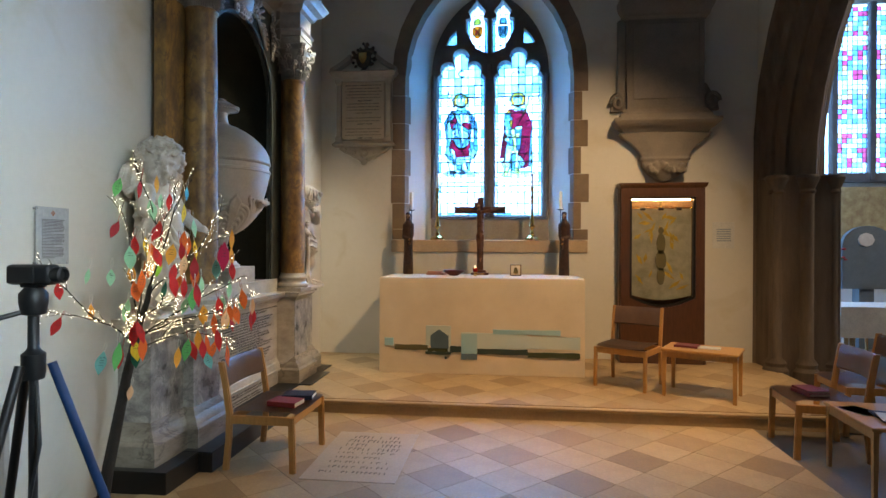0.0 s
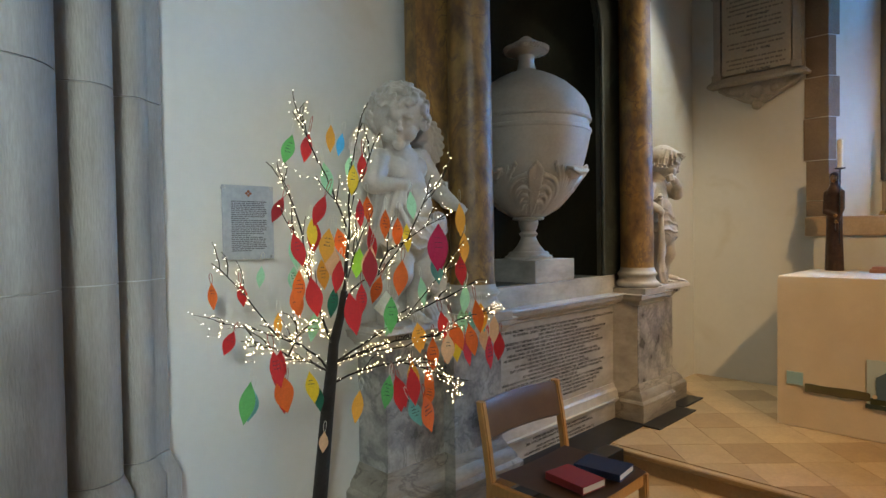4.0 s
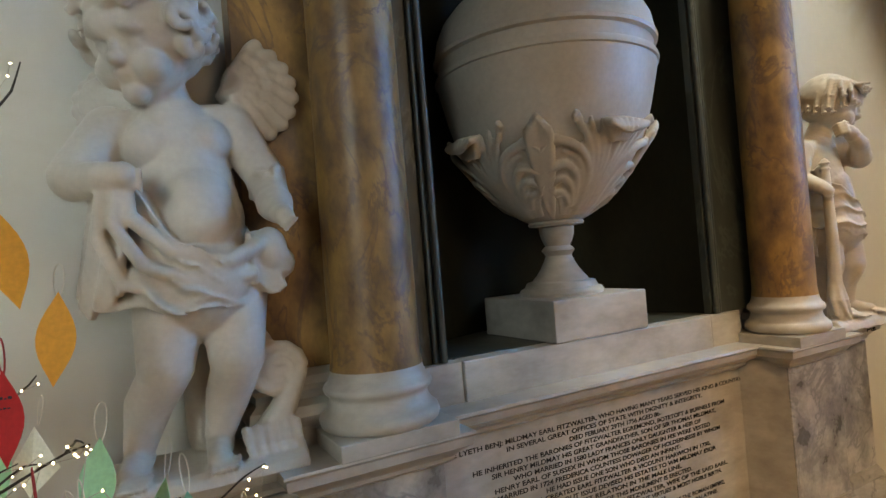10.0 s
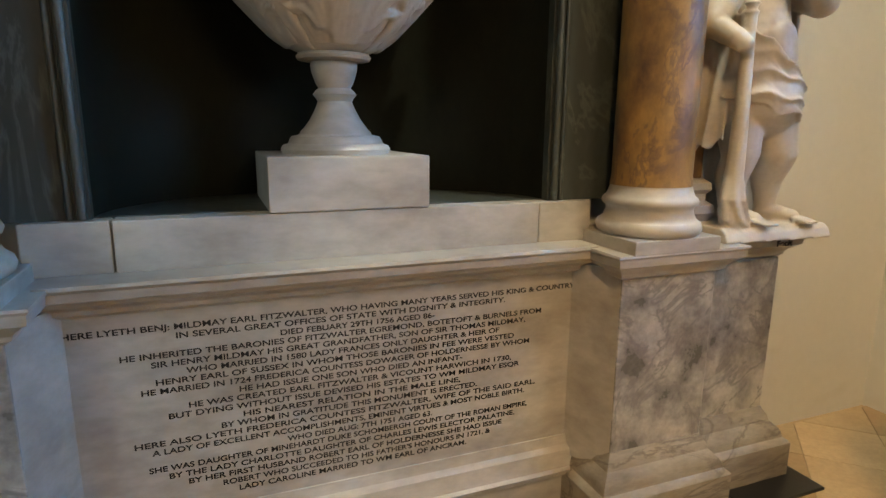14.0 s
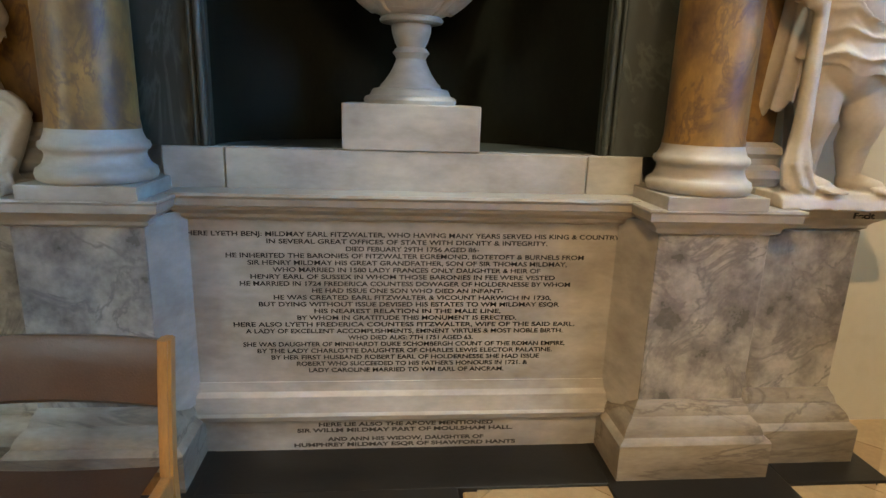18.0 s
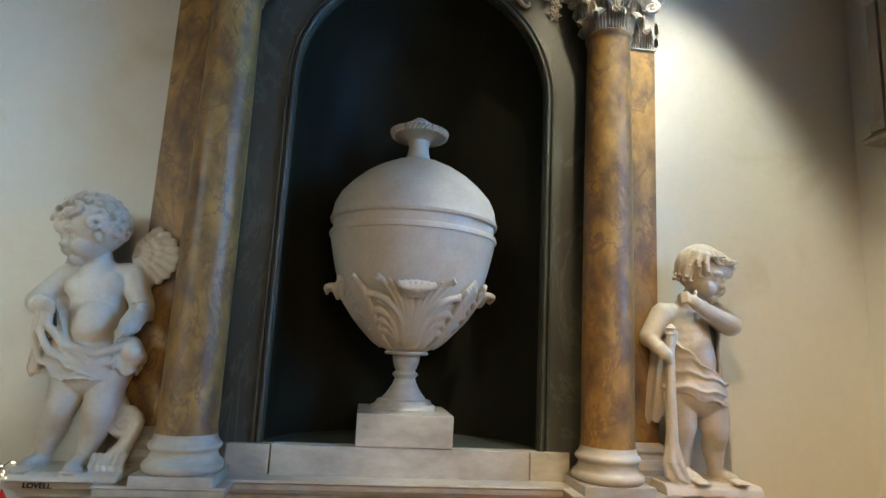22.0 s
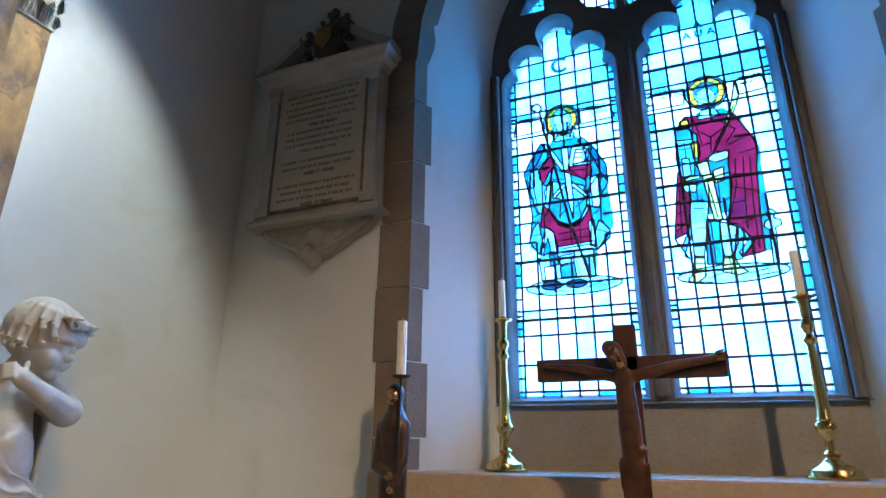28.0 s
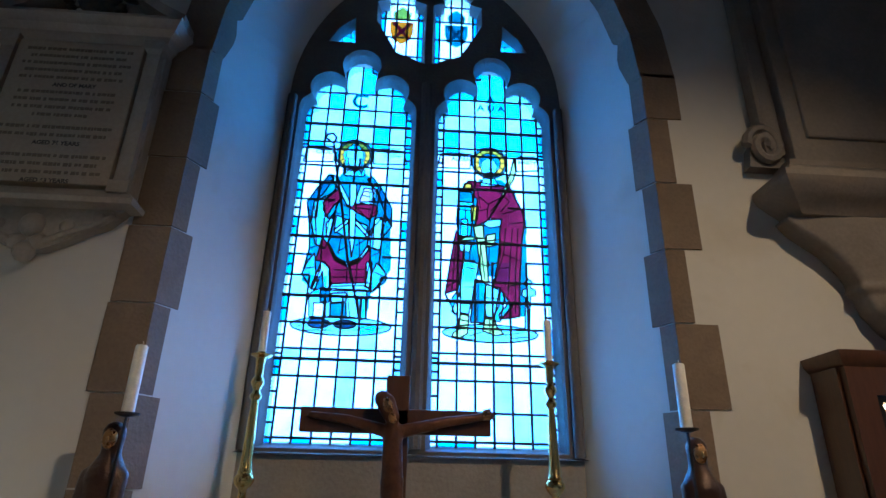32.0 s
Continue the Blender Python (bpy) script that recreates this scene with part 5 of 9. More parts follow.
def glazing(cx, figure, outline, words, seed, folds, halo):
    r = random.Random(seed)
    light = tagged(new("light_glass"), "leaded stained glass with a standing robed saint")
    light.parent = window
    lead = B()
    for zi in range(len(ZR) - 1):
        for ui in range(len(UC) - 1):
            z0, z1, u0, u1 = ZR[zi], ZR[zi + 1], UC[ui], UC[ui + 1]
            corners = [(u0, z0), (u1, z0), (u1, z1), (u0, z1)]
            if all(inside(p, outline) for p in corners):
                continue
            edge = ui in (0, len(UC) - 2) or zi == 0
            top = zi >= 15
            m = RIM if edge and r.random() < 0.3 else AQUA if top and r.random() < 0.35 else RIBBED if top or r.random() < 0.2 else CLEAR
            pane([(cx + u, z) for u, z in corners], GLASS_Y, m, light)
            for a, b in ((corners[0], corners[1]), (corners[0], corners[3])):
                if not (inside(a, outline) and inside(b, outline)):
                    came(lead, (cx + a[0], a[1]), (cx + b[0], b[1]), GLASS_Y - 0.002)
            if edge and zi > 0:
                zm = (z0 + z1) / 2
                came(lead, (cx + u0, zm), (cx + u1, zm), GLASS_Y - 0.002)
    for z in BARS:
        came(lead, (cx - 0.3, z), (cx + 0.3, z), GLASS_Y - 0.012, 0.0085)
    step = 0.006
    cells = {}
    for i in range(-48, 48):
        for j in range(0, 200):
            u, z = (i + 0.5) * step, 2.29 + (j + 0.5) * step
            for k in range(len(figure) - 1, -1, -1):
                if inside((u, z), figure[k][1]):
                    cells.setdefault(k, []).append((u, z))
                    break
    for k, places in sorted(cells.items()):
        verts, faces = [], []
        for u, z in places:
            n = len(verts)
            verts += [(cx + u + a * step / 2, GLASS_Y - 0.003, z + b * step / 2) for a, b in ((-1, -1), (1, -1), (1, 1), (-1, 1))]
            faces.append((n, n + 1, n + 2, n + 3))
        me = bpy.data.meshes.new("figure_piece")
        me.from_pydata(verts, [], faces)
        me.materials.append(figure[k][0])
        piece = new("figure_piece", me)
        piece.parent, piece.visible_shadow = light, False
        poly = figure[k][1]
        if k == 0:
            continue
        for a, b in zip(poly, poly[1:] + poly[:1]):
            came(lead, (cx + a[0], a[1]), (cx + b[0], b[1]), GLASS_Y - 0.006, 0.0022 if math.hypot(a[0] - halo[0], a[1] - halo[1]) < 0.075 else 0.0048)
    for line in folds:
        for a, b in zip(line, line[1:]):
            near = math.hypot(a[0] - halo[0], a[1] - halo[1]) < 0.075
            came(lead, (cx + a[0], a[1]), (cx + b[0], b[1]), GLASS_Y - 0.007, 0.0013 if near else 0.0034)
    for k in range(14):
        d = (math.cos(k * math.pi / 7), math.sin(k * math.pi / 7))
        if d[1] > -0.8:
            came(lead, (cx + halo[0] + 0.06 * d[0], halo[1] + 0.06 * d[1]), (cx + halo[0] + 0.084 * d[0], halo[1] + 0.084 * d[1]), GLASS_Y - 0.006, 0.003)
    part("lead", lead, LEAD, light, "dark lead cames and saddle bars")
    for k, (text, u, z, h) in enumerate(words):
        lettering("scroll_writing", [text], h, SKYG if h > 0.05 else DARKLETTER, light, lambda n: pose(cx + u, GLASS_Y - 0.03, z, 90), 0.02)


DARKLETTER = mat("painted_black_line", (0.01, 0.02, 0.03), 0.9, bump=0)
bishop_line = [(-0.06, 3.22), (0.06, 3.22), (0.15, 3.12), (0.205, 2.95), (0.225, 2.68), (0.17, 2.58), (0.13, 2.54), (0.12, 2.42), (-0.12, 2.42), (-0.13, 2.54), (-0.21, 2.6), (-0.2, 2.75), (-0.19, 2.95), (-0.13, 3.12)]
soldier_line = [(-0.06, 3.22), (0.06, 3.22), (0.13, 3.14), (0.185, 2.98), (0.18, 2.8), (0.16, 2.46), (0.08, 2.44), (0.06, 2.66), (-0.08, 2.66), (-0.1, 2.5), (-0.19, 2.56), (-0.14, 2.8), (-0.15, 3.0), (-0.12, 3.16)]
bishop_cope = [(TEALG, [(-0.129, 3.201), (-0.189, 3.111), (-0.23, 3.03), (-0.208, 2.911), (-0.191, 2.771), (-0.213, 2.635), (-0.156, 2.551), (-0.125, 2.659), (-0.132, 2.834), (-0.131, 2.976), (-0.147, 3.03), (-0.092, 3.111), (-0.092, 3.194)]), (TEALG, [(0.096, 3.2), (0.147, 3.137), (0.211, 3.015), (0.214, 2.909), (0.169, 2.845), (0.162, 2.707), (0.204, 2.645), (0.2, 2.609), (0.134, 2.55), (0.105, 2.585), (0.116, 2.732), (0.111, 2.832), (0.13, 2.962), (0.137, 3.096), (0.073, 3.179)]), (SKYG, [(-0.191, 2.702), (-0.213, 2.635), (-0.156, 2.551), (-0.144, 2.629), (-0.16, 2.746)]), (SKYG, [(0.204, 2.645), (0.134, 2.55), (0.125, 2.633), (0.151, 2.707), (0.181, 2.676)]), (BLUEG, [(-0.23, 3.03), (-0.189, 3.111), (-0.129, 3.201), (-0.103, 3.18), (-0.151, 3.084), (-0.194, 3.03), (-0.202, 2.911)]), (BLUEG, [(0.147, 3.137), (0.211, 3.015), (0.211, 2.916), (0.179, 2.975), (0.137, 3.096)])]
bishop_alb = [(AQUA, [(-0.166, 2.534), (-0.112, 2.563), (0.111, 2.562), (0.118, 2.416), (-0.156, 2.418)]), (TEALG, [(-0.114, 2.554), (-0.067, 2.553), (-0.065, 2.492), (-0.109, 2.493)]), (TEALG, [(-0.06, 2.486), (0.015, 2.494), (0.021, 2.422), (-0.056, 2.423)]), (CLEAR, [(-0.14, 2.487), (-0.082, 2.487), (-0.079, 2.412), (-0.136, 2.412)]), (FLESH, [(-0.059, 2.539), (0.012, 2.544), (0.014, 2.498), (-0.056, 2.492)]), (SKYG, [(0.069, 2.515), (0.108, 2.52), (0.116, 2.416), (0.087, 2.411)])]
bishop_sleeves = [(SKYG, [(-0.194, 3.03), (-0.138, 3.07), (-0.144, 2.99), (-0.11, 2.937), (-0.084, 2.976), (-0.075, 3.03), (-0.092, 2.833), (-0.116, 2.77), (-0.164, 2.796), (-0.196, 2.911)]), (AQUA, [(-0.12, 2.911), (-0.083, 2.963), (-0.095, 2.833), (-0.112, 2.846)]), (SKYG, [(0.109, 2.884), (0.165, 2.962), (0.174, 2.858), (0.16, 2.781), (0.096, 2.794)])]
bishop_chasuble = [(TEALG, [(-0.101, 3.152), (0.098, 3.151), (0.115, 3.042), (0.101, 2.936), (0.096, 2.794), (0.053, 2.72), (0.004, 2.689), (-0.056, 2.733), (-0.101, 2.808), (-0.084, 2.976), (-0.055, 3.083)]), (SKYG, [(-0.071, 2.963), (-0.01, 2.936), (0.002, 2.833), (-0.077, 2.872)]), (SKYG, [(0.027, 2.936), (0.091, 2.91), (0.082, 2.832), (0.03, 2.846)]), (FLESH, [(-0.017, 3.152), (0.017, 3.152), (0.03, 2.833), (0.022, 2.732), (0.005, 2.833)]), (FLESH, [(-0.116, 3.187), (-0.092, 3.194), (-0.011, 3.043), (-0.015, 3.009)]), (FLESH, [(-0.077, 2.878), (-0.011, 2.943), (-0.006, 2.926), (-0.07, 2.859)]), (FLESH, [(0.03, 2.943), (0.105, 2.858), (0.097, 2.843), (0.028, 2.917)])]
bishop_tunic = [(REDG, [(-0.151, 2.708), (-0.132, 2.834), (-0.1, 2.795), (-0.055, 2.72), (0.004, 2.689), (0.059, 2.713), (0.114, 2.782), (0.128, 2.573), (0.099, 2.585), (-0.063, 2.575), (-0.081, 2.671), (-0.111, 2.702)]), (AQUA, [(-0.101, 2.802), (-0.056, 2.73), (0.003, 2.701), (0.059, 2.726), (0.104, 2.801), (0.104, 2.779), (0.06, 2.705), (0.004, 2.68), (-0.06, 2.712)]), (AQUA, [(-0.075, 2.587), (0.121, 2.6), (0.129, 2.556), (-0.061, 2.553)]), (AQUA, [(-0.123, 2.704), (-0.084, 2.671), (-0.073, 2.563), (-0.101, 2.565), (-0.113, 2.653), (-0.145, 2.551), (-0.16, 2.575)]), (AQUA, [(0.1, 2.707), (0.126, 2.713), (0.131, 2.573), (0.102, 2.574)])]
bishop_gloves = [(REDG, [(-0.142, 3.043), (-0.08, 3.111), (-0.053, 3.09), (-0.055, 3.056), (-0.092, 3.016), (-0.123, 2.95), (-0.138, 2.99)]), (REDG, [(-0.009, 3.009), (0.037, 3.036), (0.133, 3.029), (0.135, 2.975), (0.095, 2.949), (0.034, 2.982)]), (FLESH, [(0.04, 3.145), (0.132, 3.14), (0.113, 3.035), (0.014, 3.029)]), (PINKG, [(0.059, 3.128), (0.12, 3.124), (0.102, 3.049), (0.039, 3.045)]), (AQUA, [(0.124, 2.949), (0.162, 2.962), (0.166, 2.775), (0.127, 2.782)])]
bishop_head = [(AQUA, [(-0.049, 3.315), (-0.047, 3.365), (-0.012, 3.409), (0.033, 3.365), (0.042, 3.31), (0.018, 3.304), (-0.031, 3.304)]), (SKYG, [(-0.061, 3.279), (-0.04, 3.31), (-0.028, 3.243), (-0.047, 3.208)]), (SKYG, [(0.024, 3.307), (0.051, 3.278), (0.037, 3.208), (0.021, 3.25)]), (FLESH, [(-0.04, 3.304), (0.027, 3.304), (0.026, 3.261), (0.0, 3.226), (-0.031, 3.257)]), (FLESH, [(-0.061, 3.229), (-0.039, 3.262), (-0.002, 3.219), (0.032, 3.261), (0.058, 3.229), (0.05, 3.198), (-0.05, 3.198)])]
bishop_scroll = [(CLEAR, [(-0.264, 3.366), (-0.116, 3.373), (-0.116, 3.279), (-0.275, 3.272)]), (CLEAR, [(0.095, 3.372), (0.257, 3.364), (0.277, 3.285), (0.099, 3.278)])]
bishop_cope_lines = [[(-0.194, 3.03), (-0.173, 2.911), (-0.158, 2.796)], [(-0.156, 3.153), (-0.183, 3.043)], [(-0.2, 2.885), (-0.164, 2.872)], [(-0.185, 2.771), (-0.129, 2.796)], [(-0.226, 2.99), (-0.19, 2.977)], [(0.189, 2.962), (0.157, 2.858)], [(0.131, 3.096), (0.183, 2.962)], [(0.166, 2.769), (0.127, 2.744)], [(0.151, 2.707), (0.125, 2.633)], [(0.212, 2.962), (0.166, 2.936)], [(-0.21, 2.66), (-0.154, 2.672)], [(0.199, 2.633), (0.141, 2.658)], [(-0.131, 2.659), (-0.139, 2.551)], [(0.1, 2.707), (0.105, 2.573)]]
bishop_front_lines = [[(-0.076, 3.043), (-0.015, 3.009)], [(0.027, 3.009), (0.101, 2.936)], [(-0.084, 2.976), (-0.012, 2.963)], [(-0.052, 2.757), (0.003, 2.795)], [(0.038, 2.795), (0.088, 2.832)], [(-0.039, 2.833), (-0.045, 2.745)], [(0.053, 2.833), (0.064, 2.732)], [(-0.057, 2.659), (0.101, 2.67)], [(-0.066, 2.622), (0.103, 2.627)], [(0.004, 2.677), (0.01, 2.574)], [(0.054, 2.701), (0.054, 2.586)], [(-0.142, 2.808), (-0.116, 2.77)], [(-0.104, 2.937), (-0.115, 2.834)]]
bishop_low_lines = [[(-0.087, 2.551), (-0.077, 2.412)], [(0.017, 2.55), (0.041, 2.411)], [(-0.207, 2.367), (-0.144, 2.395)], [(-0.076, 2.367), (-0.023, 2.394)], [(0.055, 2.354), (0.152, 2.387)], [(0.109, 2.36), (0.207, 2.376)], [(-0.173, 2.35), (-0.043, 2.355)], [(0.057, 2.538), (0.085, 2.411)]]
bishop_face_lines = [[(-0.027, 3.29), (-0.011, 3.29)], [(0.004, 3.29), (0.02, 3.29)], [(-0.003, 3.29), (-0.006, 3.264), (0.003, 3.261)], [(-0.013, 3.247), (0.011, 3.247)], [(-0.012, 3.406), (-0.007, 3.307)], [(-0.048, 3.333), (0.039, 3.333)], [(-0.02, 3.229), (-0.018, 3.198)], [(0.017, 3.229), (0.018, 3.198)], [(-0.138, 3.07), (-0.097, 3.09)], [(-0.123, 3.03), (-0.088, 3.05)], [(0.033, 3.009), (0.104, 3.002)], [(0.052, 3.11), (0.1, 3.103)], [(0.047, 3.083), (0.095, 3.076)]]
soldier_cloak = [(REDG, [(-0.122, 3.205), (0.104, 3.176), (0.13, 3.107), (0.163, 3.039), (0.176, 2.972), (0.159, 2.88), (0.139, 2.641), (0.133, 2.457), (0.038, 2.44), (0.097, 2.51), (0.05, 2.581), (0.001, 2.605), (0.043, 2.791), (0.042, 2.906), (0.052, 2.985), (-0.02, 2.973), (-0.086, 2.933), (-0.076, 3.094), (-0.147, 3.17)]), (REDG, [(-0.187, 2.908), (-0.2, 2.83), (-0.238, 2.559), (-0.181, 2.583), (-0.157, 2.655), (-0.142, 2.83)]), (SKYG, [(-0.238, 2.559), (-0.213, 2.518), (-0.175, 2.583), (-0.155, 2.667), (-0.163, 2.57), (-0.205, 2.471), (-0.183, 2.453)]), (SKYG, [(0.05, 2.581), (0.099, 2.507), (0.038, 2.44), (0.028, 2.463), (0.069, 2.51)]), (TEALG, [(-0.089, 2.642), (-0.033, 2.63), (-0.043, 2.418), (-0.112, 2.418)]), (SKYG, [(0.034, 2.593), (0.061, 2.569), (0.037, 2.429), (0.004, 2.429)])]
soldier_armour = [(TEALG, [(-0.142, 2.83), (0.041, 2.867), (0.029, 2.74), (-0.018, 2.716), (-0.069, 2.728), (-0.144, 2.741)]), (SKYG, [(-0.172, 3.136), (-0.105, 3.136), (-0.095, 3.04), (-0.111, 2.881), (-0.171, 2.856), (-0.186, 2.973)]), (TEALG, [(-0.172, 3.143), (-0.092, 3.149), (-0.098, 3.074), (-0.179, 3.078)]), (GOLDG, [(-0.146, 3.184), (-0.107, 3.188), (-0.106, 3.155), (-0.154, 3.152)]), (AQUA, [(-0.16, 2.973), (-0.127, 2.973), (-0.127, 2.881), (-0.162, 2.875)]), (FLESH, [(-0.171, 2.83), (-0.105, 2.83), (-0.117, 2.789), (-0.164, 2.794)])]
soldier_sword = [(GOLDG, [(-0.109, 3.056), (-0.071, 3.051), (-0.076, 2.973), (-0.106, 2.964)]), (LIMEG, [(-0.097, 2.94), (-0.045, 2.942), (-0.041, 2.868), (-0.085, 2.871)]), (LIMEG, [(-0.079, 2.865), (-0.035, 2.87), (-0.019, 2.636), (-0.039, 2.621), (-0.055, 2.636)]), (LIMEG, [(-0.17, 2.871), (-0.092, 2.873), (-0.087, 2.858), (-0.171, 2.849)]), (LIMEG, [(-0.029, 2.887), (0.02, 2.9), (0.013, 2.829), (-0.028, 2.821)]), (LIMEG, [(-0.02, 2.973), (0.052, 3.114), (0.101, 3.247), (0.129, 3.363), (0.137, 3.276), (0.125, 3.233), (0.084, 3.149), (0.019, 3.039)]), (FLESH, [(-0.045, 2.949), (-0.013, 2.986), (0.054, 2.979), (0.044, 2.943), (-0.01, 2.93)])]
soldier_legs = [(FLESH, [(-0.144, 2.741), (-0.069, 2.728), (-0.09, 2.6), (-0.11, 2.511), (-0.122, 2.453), (-0.163, 2.459), (-0.159, 2.582), (-0.162, 2.655)]), (FLESH, [(-0.033, 2.618), (0.04, 2.599), (0.03, 2.51), (-0.001, 2.44), (-0.034, 2.441), (-0.041, 2.546)]), (LIMEG, [(-0.161, 2.465), (-0.119, 2.459), (-0.125, 2.362), (-0.163, 2.337), (-0.201, 2.345), (-0.196, 2.362), (-0.168, 2.39)]), (LIMEG, [(-0.037, 2.452), (0.005, 2.446), (0.02, 2.4), (0.054, 2.366), (0.012, 2.356), (-0.053, 2.378)]), (AQUA, [(0.157, 2.388), (0.165, 2.556), (0.146, 2.571), (0.153, 2.598), (0.176, 2.604), (0.161, 2.631), (0.18, 2.657), (0.201, 2.641), (0.189, 2.609), (0.216, 2.598), (0.216, 2.572), (0.19, 2.562), (0.179, 2.388)])]
soldier_top = [(FLESH, [(-0.041, 3.226), (0.02, 3.226), (0.043, 3.177), (-0.061, 3.177)]), (CLEAR, [(-0.274, 3.367), (-0.105, 3.371), (-0.114, 3.279), (-0.293, 3.277)]), (CLEAR, [(0.138, 3.363), (0.251, 3.37), (0.267, 3.289), (0.14, 3.276)])]
soldier_cloak_lines = [[(0.099, 3.093), (0.048, 3.026)], [(0.127, 3.039), (0.053, 3.012)], [(0.17, 2.972), (0.098, 2.959)], [(0.109, 2.932), (0.096, 2.803), (0.078, 2.569)], [(0.138, 2.932), (0.119, 2.702), (0.112, 2.474)], [(0.073, 2.932), (0.06, 2.79), (0.006, 2.611)], [(0.046, 2.854), (0.151, 2.841)], [(0.028, 2.703), (0.097, 2.715)], [(0.037, 2.791), (0.145, 2.752)], [(0.013, 2.63), (0.075, 2.629)], [(0.069, 2.605), (0.138, 2.629)], [(-0.188, 2.83), (-0.204, 2.583)], [(-0.219, 2.68), (-0.168, 2.704)], [(-0.213, 2.742), (-0.161, 2.766)], [(-0.232, 2.595), (-0.175, 2.631)]]
soldier_chest_lines = [[(-0.063, 3.108), (-0.016, 3.067), (0.046, 3.107)], [(-0.072, 3.026), (-0.017, 3.039)], [(-0.016, 3.067), (-0.025, 2.986)], [(-0.074, 3.149), (-0.059, 3.04)], [(-0.185, 3.027), (-0.102, 3.026)], [(-0.175, 2.96), (-0.11, 2.933)], [(-0.14, 3.067), (-0.139, 2.973)], [(-0.113, 2.83), (-0.115, 2.741)], [(-0.06, 2.829), (-0.061, 2.728)], [(-0.014, 2.829), (-0.018, 2.722)], [(0.035, 3.149), (0.093, 3.093)]]
soldier_low_lines = [[(-0.139, 2.704), (-0.087, 2.697)], [(-0.136, 2.6), (-0.096, 2.6)], [(-0.036, 2.546), (0.026, 2.545)], [(-0.16, 2.511), (-0.113, 2.511)], [(-0.072, 2.63), (-0.076, 2.424)], [(-0.162, 2.43), (-0.122, 2.424)], [(-0.179, 2.379), (-0.124, 2.39)], [(-0.046, 2.406), (0.015, 2.412)], [(-0.017, 2.446), (-0.015, 2.366)]]
soldier_ground_lines = [[(-0.239, 2.374), (-0.184, 2.396)], [(-0.119, 2.35), (-0.053, 2.372)], [(0.056, 2.36), (0.145, 2.377)], [(0.077, 2.343), (0.188, 2.359)], [(-0.218, 2.345), (-0.098, 2.333)], [(-0.035, 3.298), (-0.02, 3.301)], [(0.005, 3.3), (0.022, 3.296)], [(-0.008, 3.295), (-0.017, 3.262), (-0.007, 3.256)], [(-0.022, 3.242), (0.005, 3.242)], [(-0.006, 3.026), (0.058, 3.107)], [(0.051, 3.094), (0.106, 3.219)], [(-0.062, 2.855), (-0.038, 2.642)]]


def halo_of(cu, cz):
    return [(SKYG, oval(cu, cz, 0.098, 0.098, 22)), (GOLDG, oval(cu, cz, 0.086, 0.086, 22)), (SKYG, oval(cu, cz, 0.06, 0.062, 18))]


crozier = [(0.091, 2.392), (0.068, 2.49), (0.006, 2.715), (-0.053, 3.038), (-0.104, 3.274), (-0.12, 3.382), (-0.107, 3.411), (-0.128, 3.44), (-0.157, 3.432), (-0.163, 3.406), (-0.14, 3.395)]
BZ, SZ = (-0.008, 3.325), (-0.007, 3.322)
bishop = [(TEALG, bishop_line)] + bishop_cope + bishop_alb + bishop_sleeves + bishop_chasuble + bishop_tunic + [(AQUA, oval(0.0, 2.376, 0.24, 0.046, 18)), (DARKG, oval(-0.107, 2.386, 0.055, 0.024, 10)), (DARKG, oval(0.018, 2.385, 0.055, 0.022, 10))] + bishop_gloves + halo_of(*BZ) + bishop_head + bishop_scroll
bishop_leads = bishop_cope_lines + bishop_front_lines + bishop_low_lines + bishop_face_lines
soldier_hair = [(TEALG, oval(SZ[0] + 0.004, SZ[1] + 0.01, 0.056, 0.05, 14)), (FLESH, oval(SZ[0] - 0.004, SZ[1] - 0.03, 0.044, 0.056, 14))]
soldier = [(TEALG, soldier_line)] + soldier_cloak + [(AQUA, oval(-0.014, 2.366, 0.235, 0.044, 18))] + soldier_legs + soldier_armour + soldier_sword + halo_of(*SZ) + soldier_hair + soldier_top
soldier_leads = soldier_cloak_lines + soldier_chest_lines + soldier_low_lines + soldier_ground_lines
glazing(LX[0], bishop, bishop_line, [("SAINT", -0.19, 3.345, 0.034), ("CEDD", -0.165, 3.312, 0.034), ("BISHOP OF", 0.185, 3.353, 0.022), ("THE EAST", 0.185, 3.331, 0.022), ("SAXONS", 0.2, 3.309, 0.022), ("C", 0.0, 3.62, 0.13)], 1, bishop_leads, BZ)
glazing(LX[1], soldier, soldier_line, [("SAINT", -0.2, 3.345, 0.034), ("ALBAN", -0.165, 3.312, 0.034), ("PROTO-", 0.2, 3.343, 0.03), ("MARTYR", 0.205, 3.31, 0.03), ("A", 0.0, 3.7, 0.07), ("A U A", 0.0, 3.645, 0.06)], 2, soldier_leads, SZ)
bm = B()
tube(bm, [(LX[0] + u, GLASS_Y - 0.034, v) for u, v in crozier], 0.0075, 6)
part("staff_line", bm, LEAD, window, "dark painted line of a crozier")
